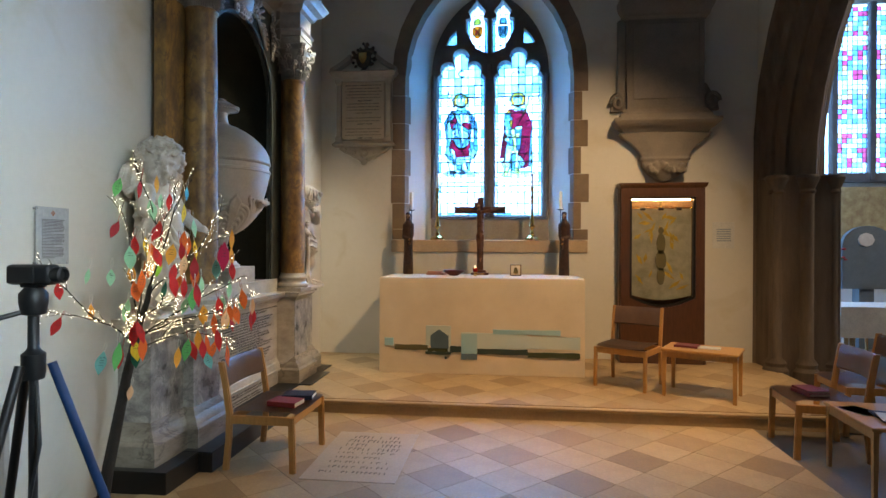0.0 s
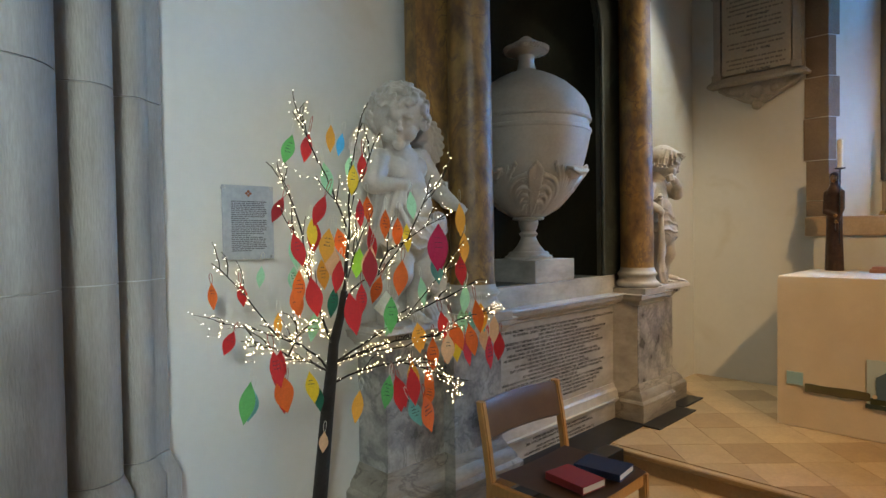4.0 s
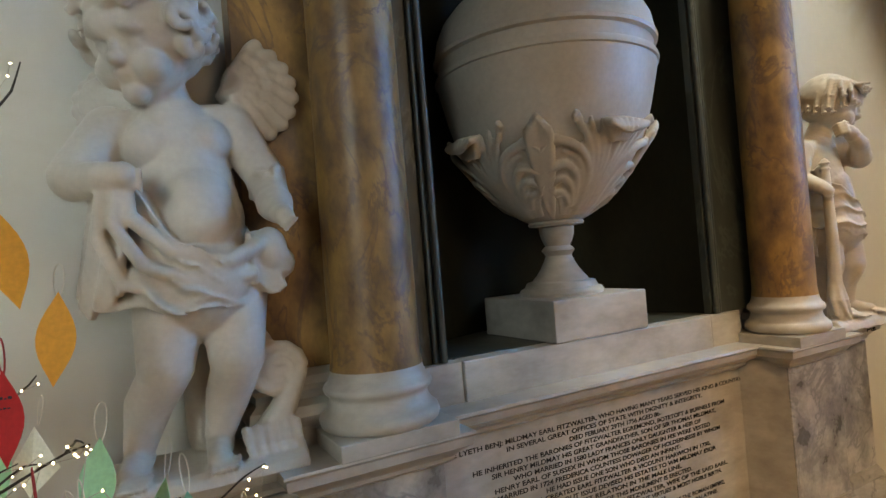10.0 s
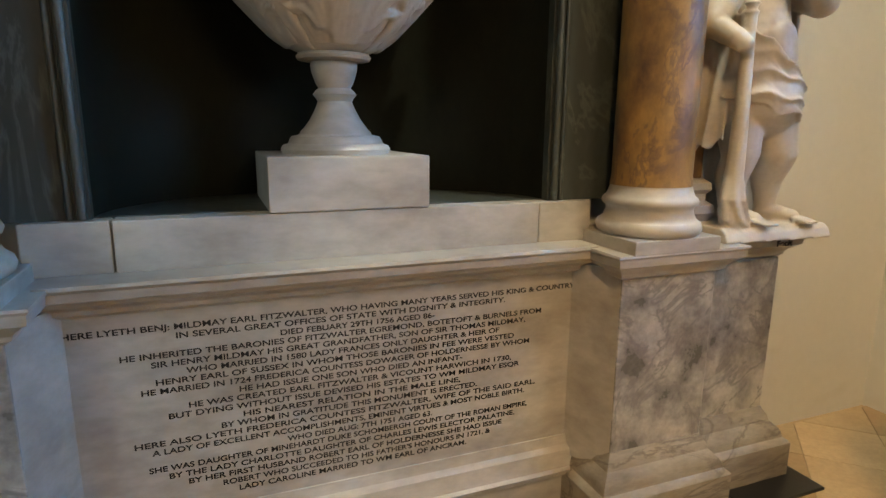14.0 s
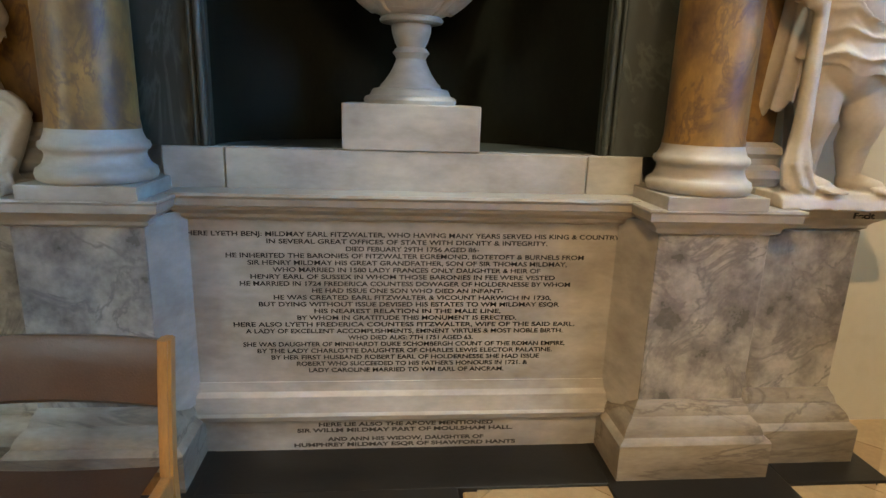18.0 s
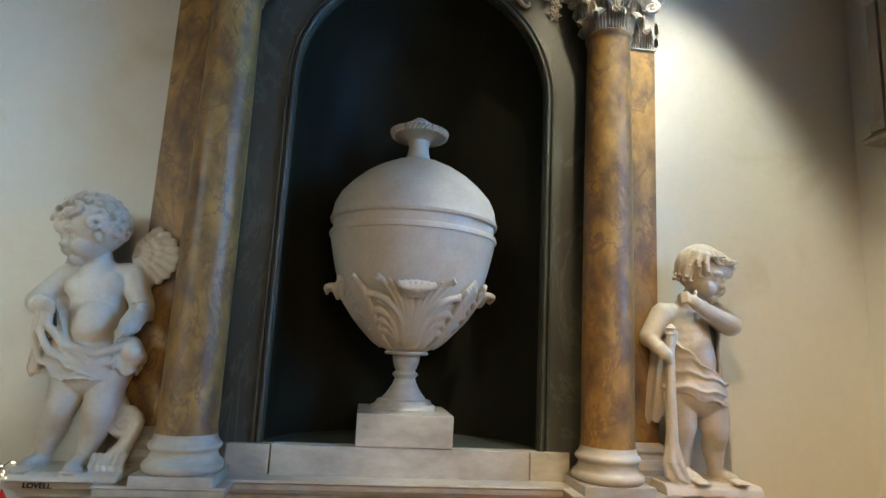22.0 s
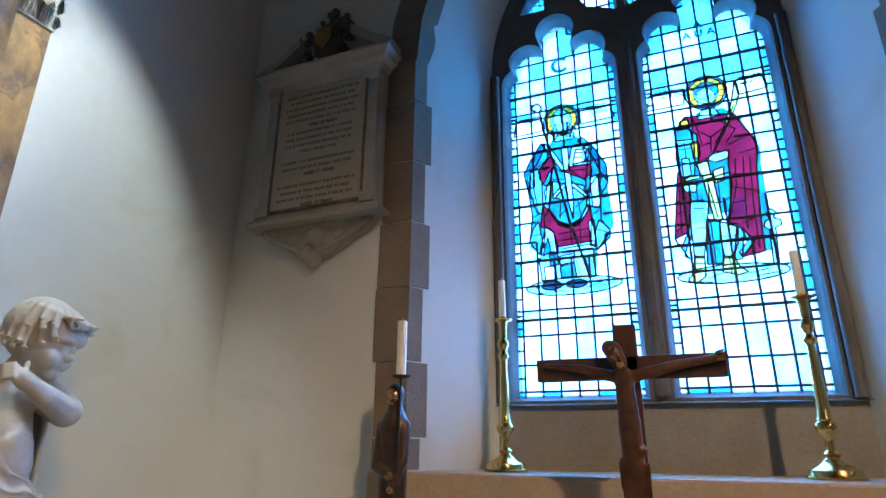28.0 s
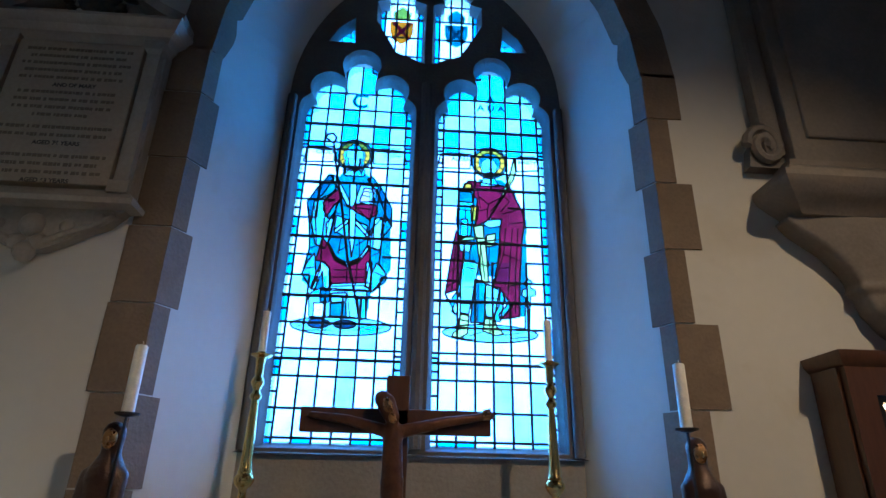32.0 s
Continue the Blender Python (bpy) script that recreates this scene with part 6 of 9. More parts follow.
for s, field, charge in ((-1, GOLDG, REDG), (1, SKYG, BLUEG)):
    cx = WX + s * 0.165
    head = tagged(new("tracery_glass"), "small tracery light with a mitred shield")
    head.parent = window
    lead = B()
    for z0, z1 in ((3.88, 4.02), (4.02, 4.16), (4.16, 4.3), (4.3, 4.42), (4.42, 4.62)):
        for u0, u1 in ((-0.15, -0.1), (-0.1, -0.033), (-0.033, 0.033), (0.033, 0.1), (0.1, 0.15)):
            pane([(cx + u0, z0), (cx + u1, z0), (cx + u1, z1), (cx + u0, z1)], GLASS_Y, RIM if abs(u0 + u1) > 0.2 else CLEAR, head)
            came(lead, (cx + u0, z0), (cx + u1, z0), GLASS_Y - 0.002)
            came(lead, (cx + u0, z0), (cx + u0, z1), GLASS_Y - 0.002)
    sh = [(-0.07, 4.28), (0.07, 4.28), (0.07, 4.2), (0.045, 4.14), (0.0, 4.11), (-0.045, 4.14), (-0.07, 4.2)]
    pane([(cx + u, v) for u, v in sh], GLASS_Y - 0.004, field, head, "shield")
    for q in (-1, 1):
        pane([(cx + q * u, v) for u, v in ((-0.06, 4.265), (-0.04, 4.275), (0.06, 4.15), (0.04, 4.14))], GLASS_Y - 0.006 - 0.001 * q, charge, head, "charge")
    pane([(cx + u, v) for u, v in ((-0.05, 4.3), (0.05, 4.3), (0.055, 4.35), (0.0, 4.4), (-0.055, 4.35))], GLASS_Y - 0.004, LIMEG if s < 0 else SKYG, head, "mitre")
    part("lead", lead, LEAD, head, "thin lead cames")
    side = tagged(new("tracery_glass"), "small cusped corner light of pale glass")
    side.parent = window
    pane([(WX + s * u, v) for u, v in ((0.4, 4.0), (0.6, 4.0), (0.6, 4.24), (0.4, 4.24))], GLASS_Y, AQUA, side)
    lead = B()
    for k in range(5):
        came(lead, (WX + s * 0.4, 4.0 + 0.06 * k), (WX + s * 0.6, 4.05 + 0.06 * k), GLASS_Y - 0.002, 0.003)
        came(lead, (WX + s * (0.4 + 0.05 * k), 4.0), (WX + s * (0.42 + 0.05 * k), 4.24), GLASS_Y - 0.002, 0.003)
    part("lead", lead, LEAD, side, "thin lead cames")


# ---- things on the altar and the window ledge ----
def candle(bm, x, y, z0, z1, r):
    lathe(bm, [(r, 0), (r, (z1 - z0) * 0.6), (r * 0.985, (z1 - z0) - 0.004), (r * 0.8, z1 - z0), (r * 0.2, z1 - z0 - 0.004)], (x, y, z0), 20)
    tube(bm, [(x, y, z1 - 0.005), (x + 0.002, y, z1 + 0.012)], 0.0012, 5)


def candlestick(x, y, z):
    c = thing("brass_candlestick", "tall polished brass candlestick with a white candle on the window ledge", "candlestick", "brass candlesticks")
    c.location = (x, y, z)
    bm = B()
    n = 48
    loops = []
    for h, r in ((0.0, 0.088), (0.008, 0.09), (0.014, 0.084), (0.03, 0.08), (0.036, 0.07), (0.046, 0.05), (0.056, 0.034), (0.062, 0.03)):
        loops.append([(r * (1 + 0.06 * (abs(math.cos(2 * a)) - 0.5)) * math.cos(a), r * (1 + 0.06 * (abs(math.cos(2 * a)) - 0.5)) * math.sin(a), h if h or k % 6 else 0.006) for k, a in enumerate(2 * math.pi * k / n for k in range(n))])
    rings(bm, loops)
    part("base", bm, BRASS, c, "scalloped brass foot", smooth=35)
    bm = B()
    lathe(bm, [(0.03, 0.06), (0.022, 0.07), (0.03, 0.082), (0.018, 0.092), (0.014, 0.12), (0.016, 0.135), (0.03, 0.15), (0.038, 0.165), (0.036, 0.178), (0.026, 0.19), (0.028, 0.196), (0.024, 0.204), (0.021, 0.25), (0.018, 0.34), (0.014, 0.44), (0.013, 0.455), (0.022, 0.465), (0.024, 0.475), (0.016, 0.485), (0.012, 0.495), (0.02, 0.51), (0.026, 0.525), (0.02, 0.54), (0.013, 0.55), (0.016, 0.56), (0.017, 0.6), (0.02, 0.622), (0.04, 0.63), (0.042, 0.634), (0.018, 0.636), (0.016, 0.645)], (0, 0, 0), 32)
    part("stem", bm, BRASS, c, "turned brass stem and drip pan", smooth=40)
    bm = B()
    candle(bm, 0, 0, 0.64, 0.815, 0.0155)
    part("candle", bm, WAX, c, "white candle", smooth=40)
    return c


first = candlestick(-0.9, 7.16, 1.512)
copy_thing(first, pose(0.262, 7.14, 1.512))


def bronze_saint(x, y, z, s):
    """A tall robed figure that holds a candle at its inner side; s: that side."""
    bm = B()
    capsules(bm, [(0, 0, 0.0, 0.056, 0, 0, 0.3, 0.05), (0, 0, 0.3, 0.05, 0, 0, 0.56, 0.055), (0, 0, 0.56, 0.058, 0, 0, 0.625, 0.03), (0, 0, 0.64, 0.03, 0, -0.004, 0.69, 0.034),
                  (-0.045 * s, -0.01, 0.57, 0.024, -0.05 * s, -0.03, 0.43, 0.022), (-0.05 * s, -0.035, 0.43, 0.022, 0.02 * s, -0.06, 0.4, 0.018), (0.045 * s, -0.01, 0.57, 0.024, 0.05 * s, -0.03, 0.45, 0.022), (0.05 * s, -0.035, 0.45, 0.02, 0.03 * s, -0.062, 0.36, 0.017)])
    for k in range(7):
        a = -math.pi * (k + 0.5) / 7
        capsules(bm, [(0.055 * math.cos(a), 0.052 * math.sin(a), 0.0, 0.012, 0.045 * math.cos(a), 0.045 * math.sin(a), 0.42, 0.008)])
    capsules(bm, [(0.03 * s, -0.065, 0.3, 0.014, 0.03 * s, -0.065, 0.34, 0.012)])
    st = thing("candle_bearer", "dark bronze robed figure holding a white candle on the altar", "candle holder", "candle bearers on the altar")
    st.location = (x, y, z)
    f = fused("figure", bm, BRONZE, 0.008, 2)
    f.parent = st
    bm = B()
    ball(bm, (0, -0.028, 0.672), 0.026, 3, (0.82, 0.5, 1.2))
    ball(bm, (0, -0.042, 0.668), 0.006, 2, (0.7, 0.8, 1.6))
    ball(bm, (0, -0.037, 0.652), 0.007, 2, (1.2, 0.6, 0.5))
    part("face", bm, GILT, st, "rubbed copper face", smooth=60)
    bm = B()
    ball(bm, (0.025 * s, -0.066, 0.355), 0.015, 2)
    ball(bm, (0.02 * s, -0.07, 0.4), 0.014, 2)
    part("hand", bm, GILT, st, "rubbed copper hands", smooth=60)
    bm = B()
    tube(bm, [(0.042 * s, -0.062, 0.2), (0.046 * s, -0.055, 0.735)], 0.0045, 8)
    part("rod", bm, IRON, st, "thin dark rod")
    bm = B()
    lathe(bm, [(0.01, 0.73), (0.034, 0.737), (0.036, 0.742), (0.012, 0.743)], (0.046 * s, -0.055, 0), 24)
    part("drip_pan", bm, IRON, st, "dark round drip pan", smooth=40)
    bm = B()
    candle(bm, 0.046 * s, -0.055, 0.742, 0.943, 0.0185)
    part("candle", bm, WAX, st, "white altar candle", smooth=40)


bronze_saint(-1.178, 6.68, AZ, 1)
bronze_saint(0.603, 6.68, AZ, -1)

crucifix = thing("altar_crucifix", "dark carved altar crucifix with a bronze figure on a stepped block", "crucifix")
CX, CY = -0.342, 6.66
bm = B()
box(bm, CX - 0.037, CX + 0.037, CY - 0.012, CY + 0.018, AZ + 0.03, 1.99, 0.004)
box(bm, CX - 0.293, CX + 0.29, CY - 0.012, CY + 0.018, 1.813, 1.887, 0.004)
part("cross", bm, MAHOGANY, crucifix, "dark wooden cross")
bm = B()
box(bm, CX - 0.1, CX + 0.1, CY - 0.09, CY + 0.07, AZ, AZ + 0.028, 0.004)
box(bm, CX - 0.07, CX + 0.07, CY - 0.06, CY + 0.05, AZ + 0.027, AZ + 0.055, 0.004)
part("base", bm, MAHOGANY, crucifix, "stepped dark base")
bm = B()
box(bm, CX - 0.05, CX + 0.05, CY - 0.094, CY - 0.089, AZ + 0.006, AZ + 0.024, 0.001)
part("name_plate", bm, BRASS, crucifix, "small brass plate")
bm = B()
capsules(bm, [(CX - 0.01, CY - 0.045, 1.82, 0.03, CX - 0.005, CY - 0.04, 1.68, 0.034), (CX - 0.005, CY - 0.04, 1.68, 0.036, CX, CY - 0.035, 1.52, 0.032), (CX - 0.012, CY - 0.038, 1.52, 0.022, CX - 0.005, CY - 0.035, 1.3, 0.016), (CX + 0.014, CY - 0.038, 1.52, 0.022, CX + 0.005, CY - 0.035, 1.3, 0.016), (CX, CY - 0.04, 1.3, 0.015, CX, CY - 0.06, 1.26, 0.014),
              (CX, CY - 0.035, 1.815, 0.022, CX + 0.15, CY - 0.03, 1.85, 0.017), (CX + 0.15, CY - 0.03, 1.85, 0.017, CX + 0.265, CY - 0.025, 1.868, 0.013), (CX - 0.02, CY - 0.035, 1.815, 0.022, CX - 0.15, CY - 0.025, 1.85, 0.016), (CX - 0.15, CY - 0.025, 1.85, 0.016, CX - 0.26, CY - 0.02, 1.862, 0.012),
              (CX - 0.03, CY - 0.055, 1.9, 0.026, CX - 0.012, CY - 0.07, 1.855, 0.022), (CX + 0.03, CY - 0.05, 1.6, 0.014, CX - 0.03, CY - 0.05, 1.57, 0.014)])
for k in range(5):
    capsules(bm, [(CX - 0.04 + 0.02 * k, CY - 0.055, 1.56, 0.009, CX - 0.03 + 0.017 * k, CY - 0.052, 1.4, 0.006)])
capsules(bm, [(CX - 0.045, CY - 0.05, 1.91, 0.027, CX - 0.02, CY - 0.068, 1.862, 0.024), (CX - 0.02, CY - 0.072, 1.862, 0.018, CX - 0.004, CY - 0.074, 1.835, 0.012), (CX + 0.255, CY - 0.025, 1.868, 0.014, CX + 0.284, CY - 0.027, 1.872, 0.016)])
corpus = fused("corpus", bm, COPPER, 0.006, 2)
corpus.parent = crucifix
tagged(corpus, "brown-red rubbed bronze figure")
bm = B()
ball(bm, (CX - 0.026, CY - 0.083, 1.885), 0.02, 3, (0.75, 0.5, 1.35), Matrix.Rotation(radians(-22), 4, "Y"))
ball(bm, (CX - 0.012, CY - 0.087, 1.85), 0.013, 2, (0.9, 0.6, 1.4), Matrix.Rotation(radians(-22), 4, "Y"))
part("face", bm, GILT, corpus, "rubbed gilt bearded face", smooth=60)
bm = B()
for k in range(4):
    tube(bm, [(CX + 0.262, CY - 0.036, 1.86 + 0.008 * k), (CX + 0.287, CY - 0.04, 1.862 + 0.009 * k)], 0.004, 6)
part("hand", bm, GILT, corpus, "rubbed gilt fingers", smooth=60)

bowl2 = thing("red_bowl", "shallow red-brown lacquered bowl on the altar", "bowl")
bm = B()
lathe(bm, [(0.05, 0.0), (0.055, 0.005), (0.06, 0.012), (0.1, 0.035), (0.124, 0.058), (0.127, 0.062), (0.12, 0.06), (0.095, 0.04), (0.05, 0.018), (0.01, 0.016)], (-0.62, 6.42, AZ), 36)
part("bowl", bm, mat("red_brown_lacquer", (0.16, 0.035, 0.02), 0.5, bump=0.05, gloss=0.25), bowl2, "", smooth=40)
votive = thing("votive_light", "small red glass votive light with a gold foot", "votive light")
bm = B()
lathe(bm, [(0.018, 0), (0.018, 0.03), (0.012, 0.034), (0.02, 0.04), (0.022, 0.045)], (-0.375, 6.3, AZ), 20)
part("foot", bm, BRASS, votive, "gold foot", smooth=40)
bm = B()
lathe(bm, [(0.02, 0.045), (0.028, 0.055), (0.028, 0.085), (0.025, 0.092), (0.024, 0.088), (0.02, 0.06)], (-0.375, 6.3, AZ), 20)
part("glass", bm, mat("red_votive_glass", (0.4, 0.02, 0.015), 0.15, bump=0), votive, "red glass cup", smooth=40)
bm = B()
ball(bm, (-0.375, 6.3, AZ + 0.1), 0.009, 2, (0.7, 0.7, 1.6))
part("flame", bm, glow("small_flame", (1.0, 0.75, 0.45), 12.0), votive, "small flame")
icon = thing("icon_frame", "small framed icon standing on the altar", "picture")
icon.matrix_world = pose(0.06, 6.44, AZ, -8, 0, 0)
bm = B()
for x0, x1, z0, z1 in ((-0.062, -0.052, 0, 0.126), (0.052, 0.062, 0, 0.126), (-0.052, 0.052, 0, 0.01), (-0.052, 0.052, 0.116, 0.126)):
    box(bm, x0, x1, -0.008, 0.008, z0, z1, 0.002)
part("frame", bm, MAHOGANY, icon, "thin dark frame")
bm = B()
box(bm, -0.053, 0.053, -0.002, 0.004, 0.009, 0.117)
part("picture", bm, mat("cream_card", (0.7, 0.6, 0.42), 0.6, (0.6, 0.45, 0.28), 25, 0.5, 0), icon, "cream and gold picture")
bm = B()
for w, zz, r in ((0, 0.075, 0.02), (0, 0.045, 0.028)):
    ball(bm, (w, -0.002, zz), r, 2, (1, 0.08, 1))
part("painted_shape", bm, BRASS, icon, "plain gold shape")
bm = B()
box(bm, -0.052, 0.052, -0.005, -0.003, 0.01, 0.116)
leaflet = thing("folded_cloth", "folded pink cloth lying on the altar", "cloth")
bm.free()
bm = B()
rings(bm, [[(-0.94, 6.5, AZ + h), (-0.74, 6.48, AZ + h), (-0.72, 6.62, AZ + h), (-0.93, 6.64, AZ + h)] for h in (0.001, 0.018, 0.024)])
rings(bm, [[(-0.93, 6.52, AZ + 0.024 + h), (-0.78, 6.5, AZ + 0.024 + h), (-0.77, 6.6, AZ + 0.024 + h), (-0.92, 6.62, AZ + 0.024 + h)] for h in (0.0, 0.012, 0.016)])
part("cloth", bm, mat("pink_cloth", (0.55, 0.27, 0.2), 0.9, bump=0.2), leaflet)

# ---- memorial tablet beside the window, near the monument ----
memo = thing("wall_tablet", "small grey-brown stone wall tablet with a painted crest", "memorial tablet")
TX = -1.775
bm = B()
box(bm, TX - 0.34, TX + 0.34, 6.92, EY, 2.7, 3.46, 0.006)
part("slab", bm, TABLET, memo, "brown stone back slab")
bm = B()
box(bm, TX - 0.262, TX + 0.262, 6.885, 6.93, 2.73, 3.42, 0.004)
face = part("panel", bm, mat("cream_tablet_stone", (0.42, 0.34, 0.25), 0.6, (0.33, 0.26, 0.19), 4, 0.6, 0.08), memo, "cream stone panel with faded lines")
for s in (-1, 1):
    bm = B()
    moulded(bm, TX + s * 0.305 - 0.028, TX + s * 0.305 + 0.028, 6.885, 6.95, [(2.7, 0.012), (2.75, 0.012), (2.76, 0), (3.38, 0), (3.4, 0.012), (3.44, 0.015)], (1, 1, 1, 0))
    part("pilaster", bm, TABLET, memo, "narrow stone pilaster")
bm = B()
moulded(bm, TX - 0.34, TX + 0.34, 6.9, EY, [(3.43, 0.0), (3.45, 0.015), (3.47, 0.02), (3.49, 0.05), (3.51, 0.06), (3.525, 0.075), (3.54, 0.075)], (1, 1, 1, 0))
part("cornice", bm, TABLET, memo, "moulded stone cornice", smooth=25)
for s in (-1, 1):
    bm = B()
    rings(bm, [[(TX + s * u, 6.86, v), (TX + s * u, EY, v), (TX + s * u, EY, v + h), (TX + s * u, 6.86, v + h)] for u, v, h in ((0.41, 3.535, 0.05), (0.3, 3.59, 0.055), (0.2, 3.66, 0.06), (0.16, 3.69, 0.06))])
    part("pediment", bm, TABLET, memo, "raking broken pediment")
bm = B()
rnd = random.Random(11)
ball(bm, (TX, 6.9, 3.7), 0.1, 2, (1.0, 0.45, 1.25))
for k in range(34):
    a = rnd.uniform(0, 6.28)
    r = rnd.uniform(0.08, 0.15)
    ball(bm, (TX + r * math.cos(a), 6.9 + rnd.uniform(-0.03, 0.03), 3.72 + 1.2 * r * math.sin(a)), rnd.uniform(0.018, 0.035), 1)
crest = fused("crest", bm, mat("blackened_crest", (0.02, 0.018, 0.016), 0.5, (0.08, 0.05, 0.02), 25, 0.3, 0.3), 0.009, 1)
crest.parent = memo
tagged(crest, "blackened carved crest")
bm = B()
rings(bm, [[(TX + u * f, 6.845 + 0.01 * (1 - f), v) for u, v in ((-0.05, 3.76), (0.05, 3.76), (0.05, 3.69), (0.03, 3.65), (0.0, 3.625), (-0.03, 3.65), (-0.05, 3.69))] for f in (1.0, 0.9)])
part("shield", bm, BRASS, memo, "worn gilt shield")
bm = B()
moulded(bm, TX - 0.34, TX + 0.34, 6.9, EY, [(2.645, 0.04), (2.665, 0.045), (2.68, 0.03), (2.7, 0.012), (2.715, 0.0)], (1, 1, 1, 0))
part("shelf", bm, TABLET, memo, "moulded stone shelf", smooth=25)
bm = B()
ap = [(-0.33, 2.645), (-0.27, 2.58), (-0.2, 2.55), (-0.12, 2.5), (-0.05, 2.47), (0.05, 2.47), (0.12, 2.5), (0.2, 2.55), (0.27, 2.58), (0.33, 2.645)]
rings(bm, [[(TX + u, y, v) for u, v in ap] for y in (6.93, EY)])
for u, v, r in ((0, 2.46, 0.045), (-0.04, 2.5, 0.035), (0.04, 2.5, 0.035), (-0.13, 2.57, 0.03), (0.13, 2.57, 0.03), (0, 2.57, 0.05), (-0.24, 2.61, 0.025), (0.24, 2.61, 0.025)):
    ball(bm, (TX + u, 6.93, v), r, 2, (1, 0.6, 1))
for s in (-1, 1):
    tube(bm, [(TX + s * u, 6.925, v) for u, v in ((0.3, 2.62), (0.22, 2.57), (0.12, 2.53), (0.04, 2.49))], 0.014, 6)
part("apron", bm, TABLET, memo, "carved scrolled apron", smooth=45)
rnd = random.Random(5)
FAINT = mat("faint_lettering", (0.2, 0.155, 0.11), 0.8, bump=0)
zz = 3.375
rowsz = []
for k in range(17):
    if k in (10, 13):
        zz -= 0.022
    rowsz.append(zz)
    w = 0.235 * rnd.uniform(0.82, 1.0) if k not in (9, 12) else 0.11
    if k not in (5, 12, 16):
        bars = B()
        x = TX - w
        while x < TX + w - 0.01:
            ww = rnd.uniform(0.008, 0.02)
            box(bars, x, x + ww, 6.8838, 6.886, zz - rnd.uniform(0.006, 0.009), zz + 0.007)
            x += ww + rnd.choice((0.003, 0.003, 0.003, 0.011))
        part("lettering_line", bars, FAINT, face)
    zz -= 0.037
for k, text in ((5, "AND OF MARY"), (12, "AGED 76 YEARS"), (16, "AGED 63 YEARS")):
    lettering("inscription", [text], 0.026, FADED, face, lambda n: pose(TX + 0.02, 6.8835, rowsz[k] - 0.009, 90), 0.02)

# ---- large tablet on the other side of the window ----
big = thing("large_wall_tablet", "large dark grey-brown stone wall tablet on a carved bracket", "memorial tablet")
GX = 1.75
DUSK = mat("dusky_tablet_stone", (0.25, 0.215, 0.18), 0.75, (0.15, 0.125, 0.1), 3.0, 0.6, 0.2)
bm = B()
box(bm, GX - 0.43, GX + 0.42, 6.86, EY, 3.0, 4.05, 0.006)
part("slab", bm, DUSK, big, "dark stone slab")
bm = B()
box(bm, GX - 0.36, GX + 0.36, 6.845, 6.88, 3.12, 3.98, 0.01)
part("panel", bm, DUSK, big, "sunk inscription panel")
bm = B()
box(bm, GX - 0.53, GX - 0.43, 6.9, EY, 3.05, 4.05, 0.02)
part("side_strip", bm, DUSK, big, "moulded side strip")
bm = B()
moulded(bm, GX - 0.45, GX + 0.44, 6.86, EY, [(4.03, 0.0), (4.06, 0.03), (4.1, 0.035), (4.14, 0.06), (4.2, 0.08), (4.24, 0.08)], (1, 1, 1, 0))
part("cornice", bm, DUSK, big, "moulded stone cornice", smooth=25)
bm = B()
rings(bm, [[(GX + u, y, v) for u, v in ((-0.36, 4.24), (0.36, 4.24), (0.3, 4.45), (0.12, 4.72), (-0.12, 4.72), (-0.3, 4.45))] for y in (6.9, EY)])
part("crown", bm, DUSK, big, "shaped stone top")
for s in (-1, 1):
    bm = B()
    tube(bm, [(GX + s * (0.52 + r * math.cos(a)), 6.91, 3.1 + 1.25 * r * math.sin(a)) for r, a in ((0.085 * (1 - k / 26), 0.5 * k) for k in range(22))], 0.022, 7)
    rings(bm, [[(GX + s * u, y, v) for u, v in ((0.42, 3.0), (0.6, 3.0), (0.58, 3.1), (0.52, 3.2), (0.46, 3.3), (0.42, 3.32))] for y in (6.925, EY)])
    part("scroll", bm, DUSK, big, "carved side scroll", smooth=40)
bm = B()
moulded(bm, GX - 0.47, GX + 0.47, 6.85, EY, [(2.74, 0.0), (2.77, 0.02), (2.79, 0.05), (2.83, 0.1), (2.86, 0.115), (2.89, 0.11), (2.9, 0.04), (2.95, 0.03), (2.98, 0.0), (3.01, -0.01)], (1, 1, 1, 0))
part("shelf", bm, DUSK, big, "deep moulded shelf", smooth=25)
bm = B()
rings(bm, [[(GX - w, 6.98, z), (GX - w, 6.98 - d, z), (GX - w * 0.5, 6.98 - d - 0.03, z), (GX + w * 0.5, 6.98 - d - 0.03, z), (GX + w, 6.98 - d, z), (GX + w, 6.98, z)] for z, w, d in ((2.745, 0.52, 0.1), (2.68, 0.47, 0.1), (2.6, 0.36, 0.1), (2.52, 0.29, 0.1), (2.46, 0.265, 0.1), (2.445, 0.28, 0.11), (2.43, 0.28, 0.11), (2.415, 0.25, 0.1), (2.35, 0.24, 0.1), (2.26, 0.17, 0.07), (2.2, 0.08, 0.04), (2.18, 0.03, 0.02))])
rnd = random.Random(8)
for k in range(16):
    ball(bm, (GX + rnd.uniform(-0.2, 0.2), 6.86, rnd.uniform(2.28, 2.4)), rnd.uniform(0.025, 0.05), 1)
bracket = fused("bracket", bm, DUSK, 0.011, 1)
bracket.parent = big
tagged(bracket, "carved tapering bracket")

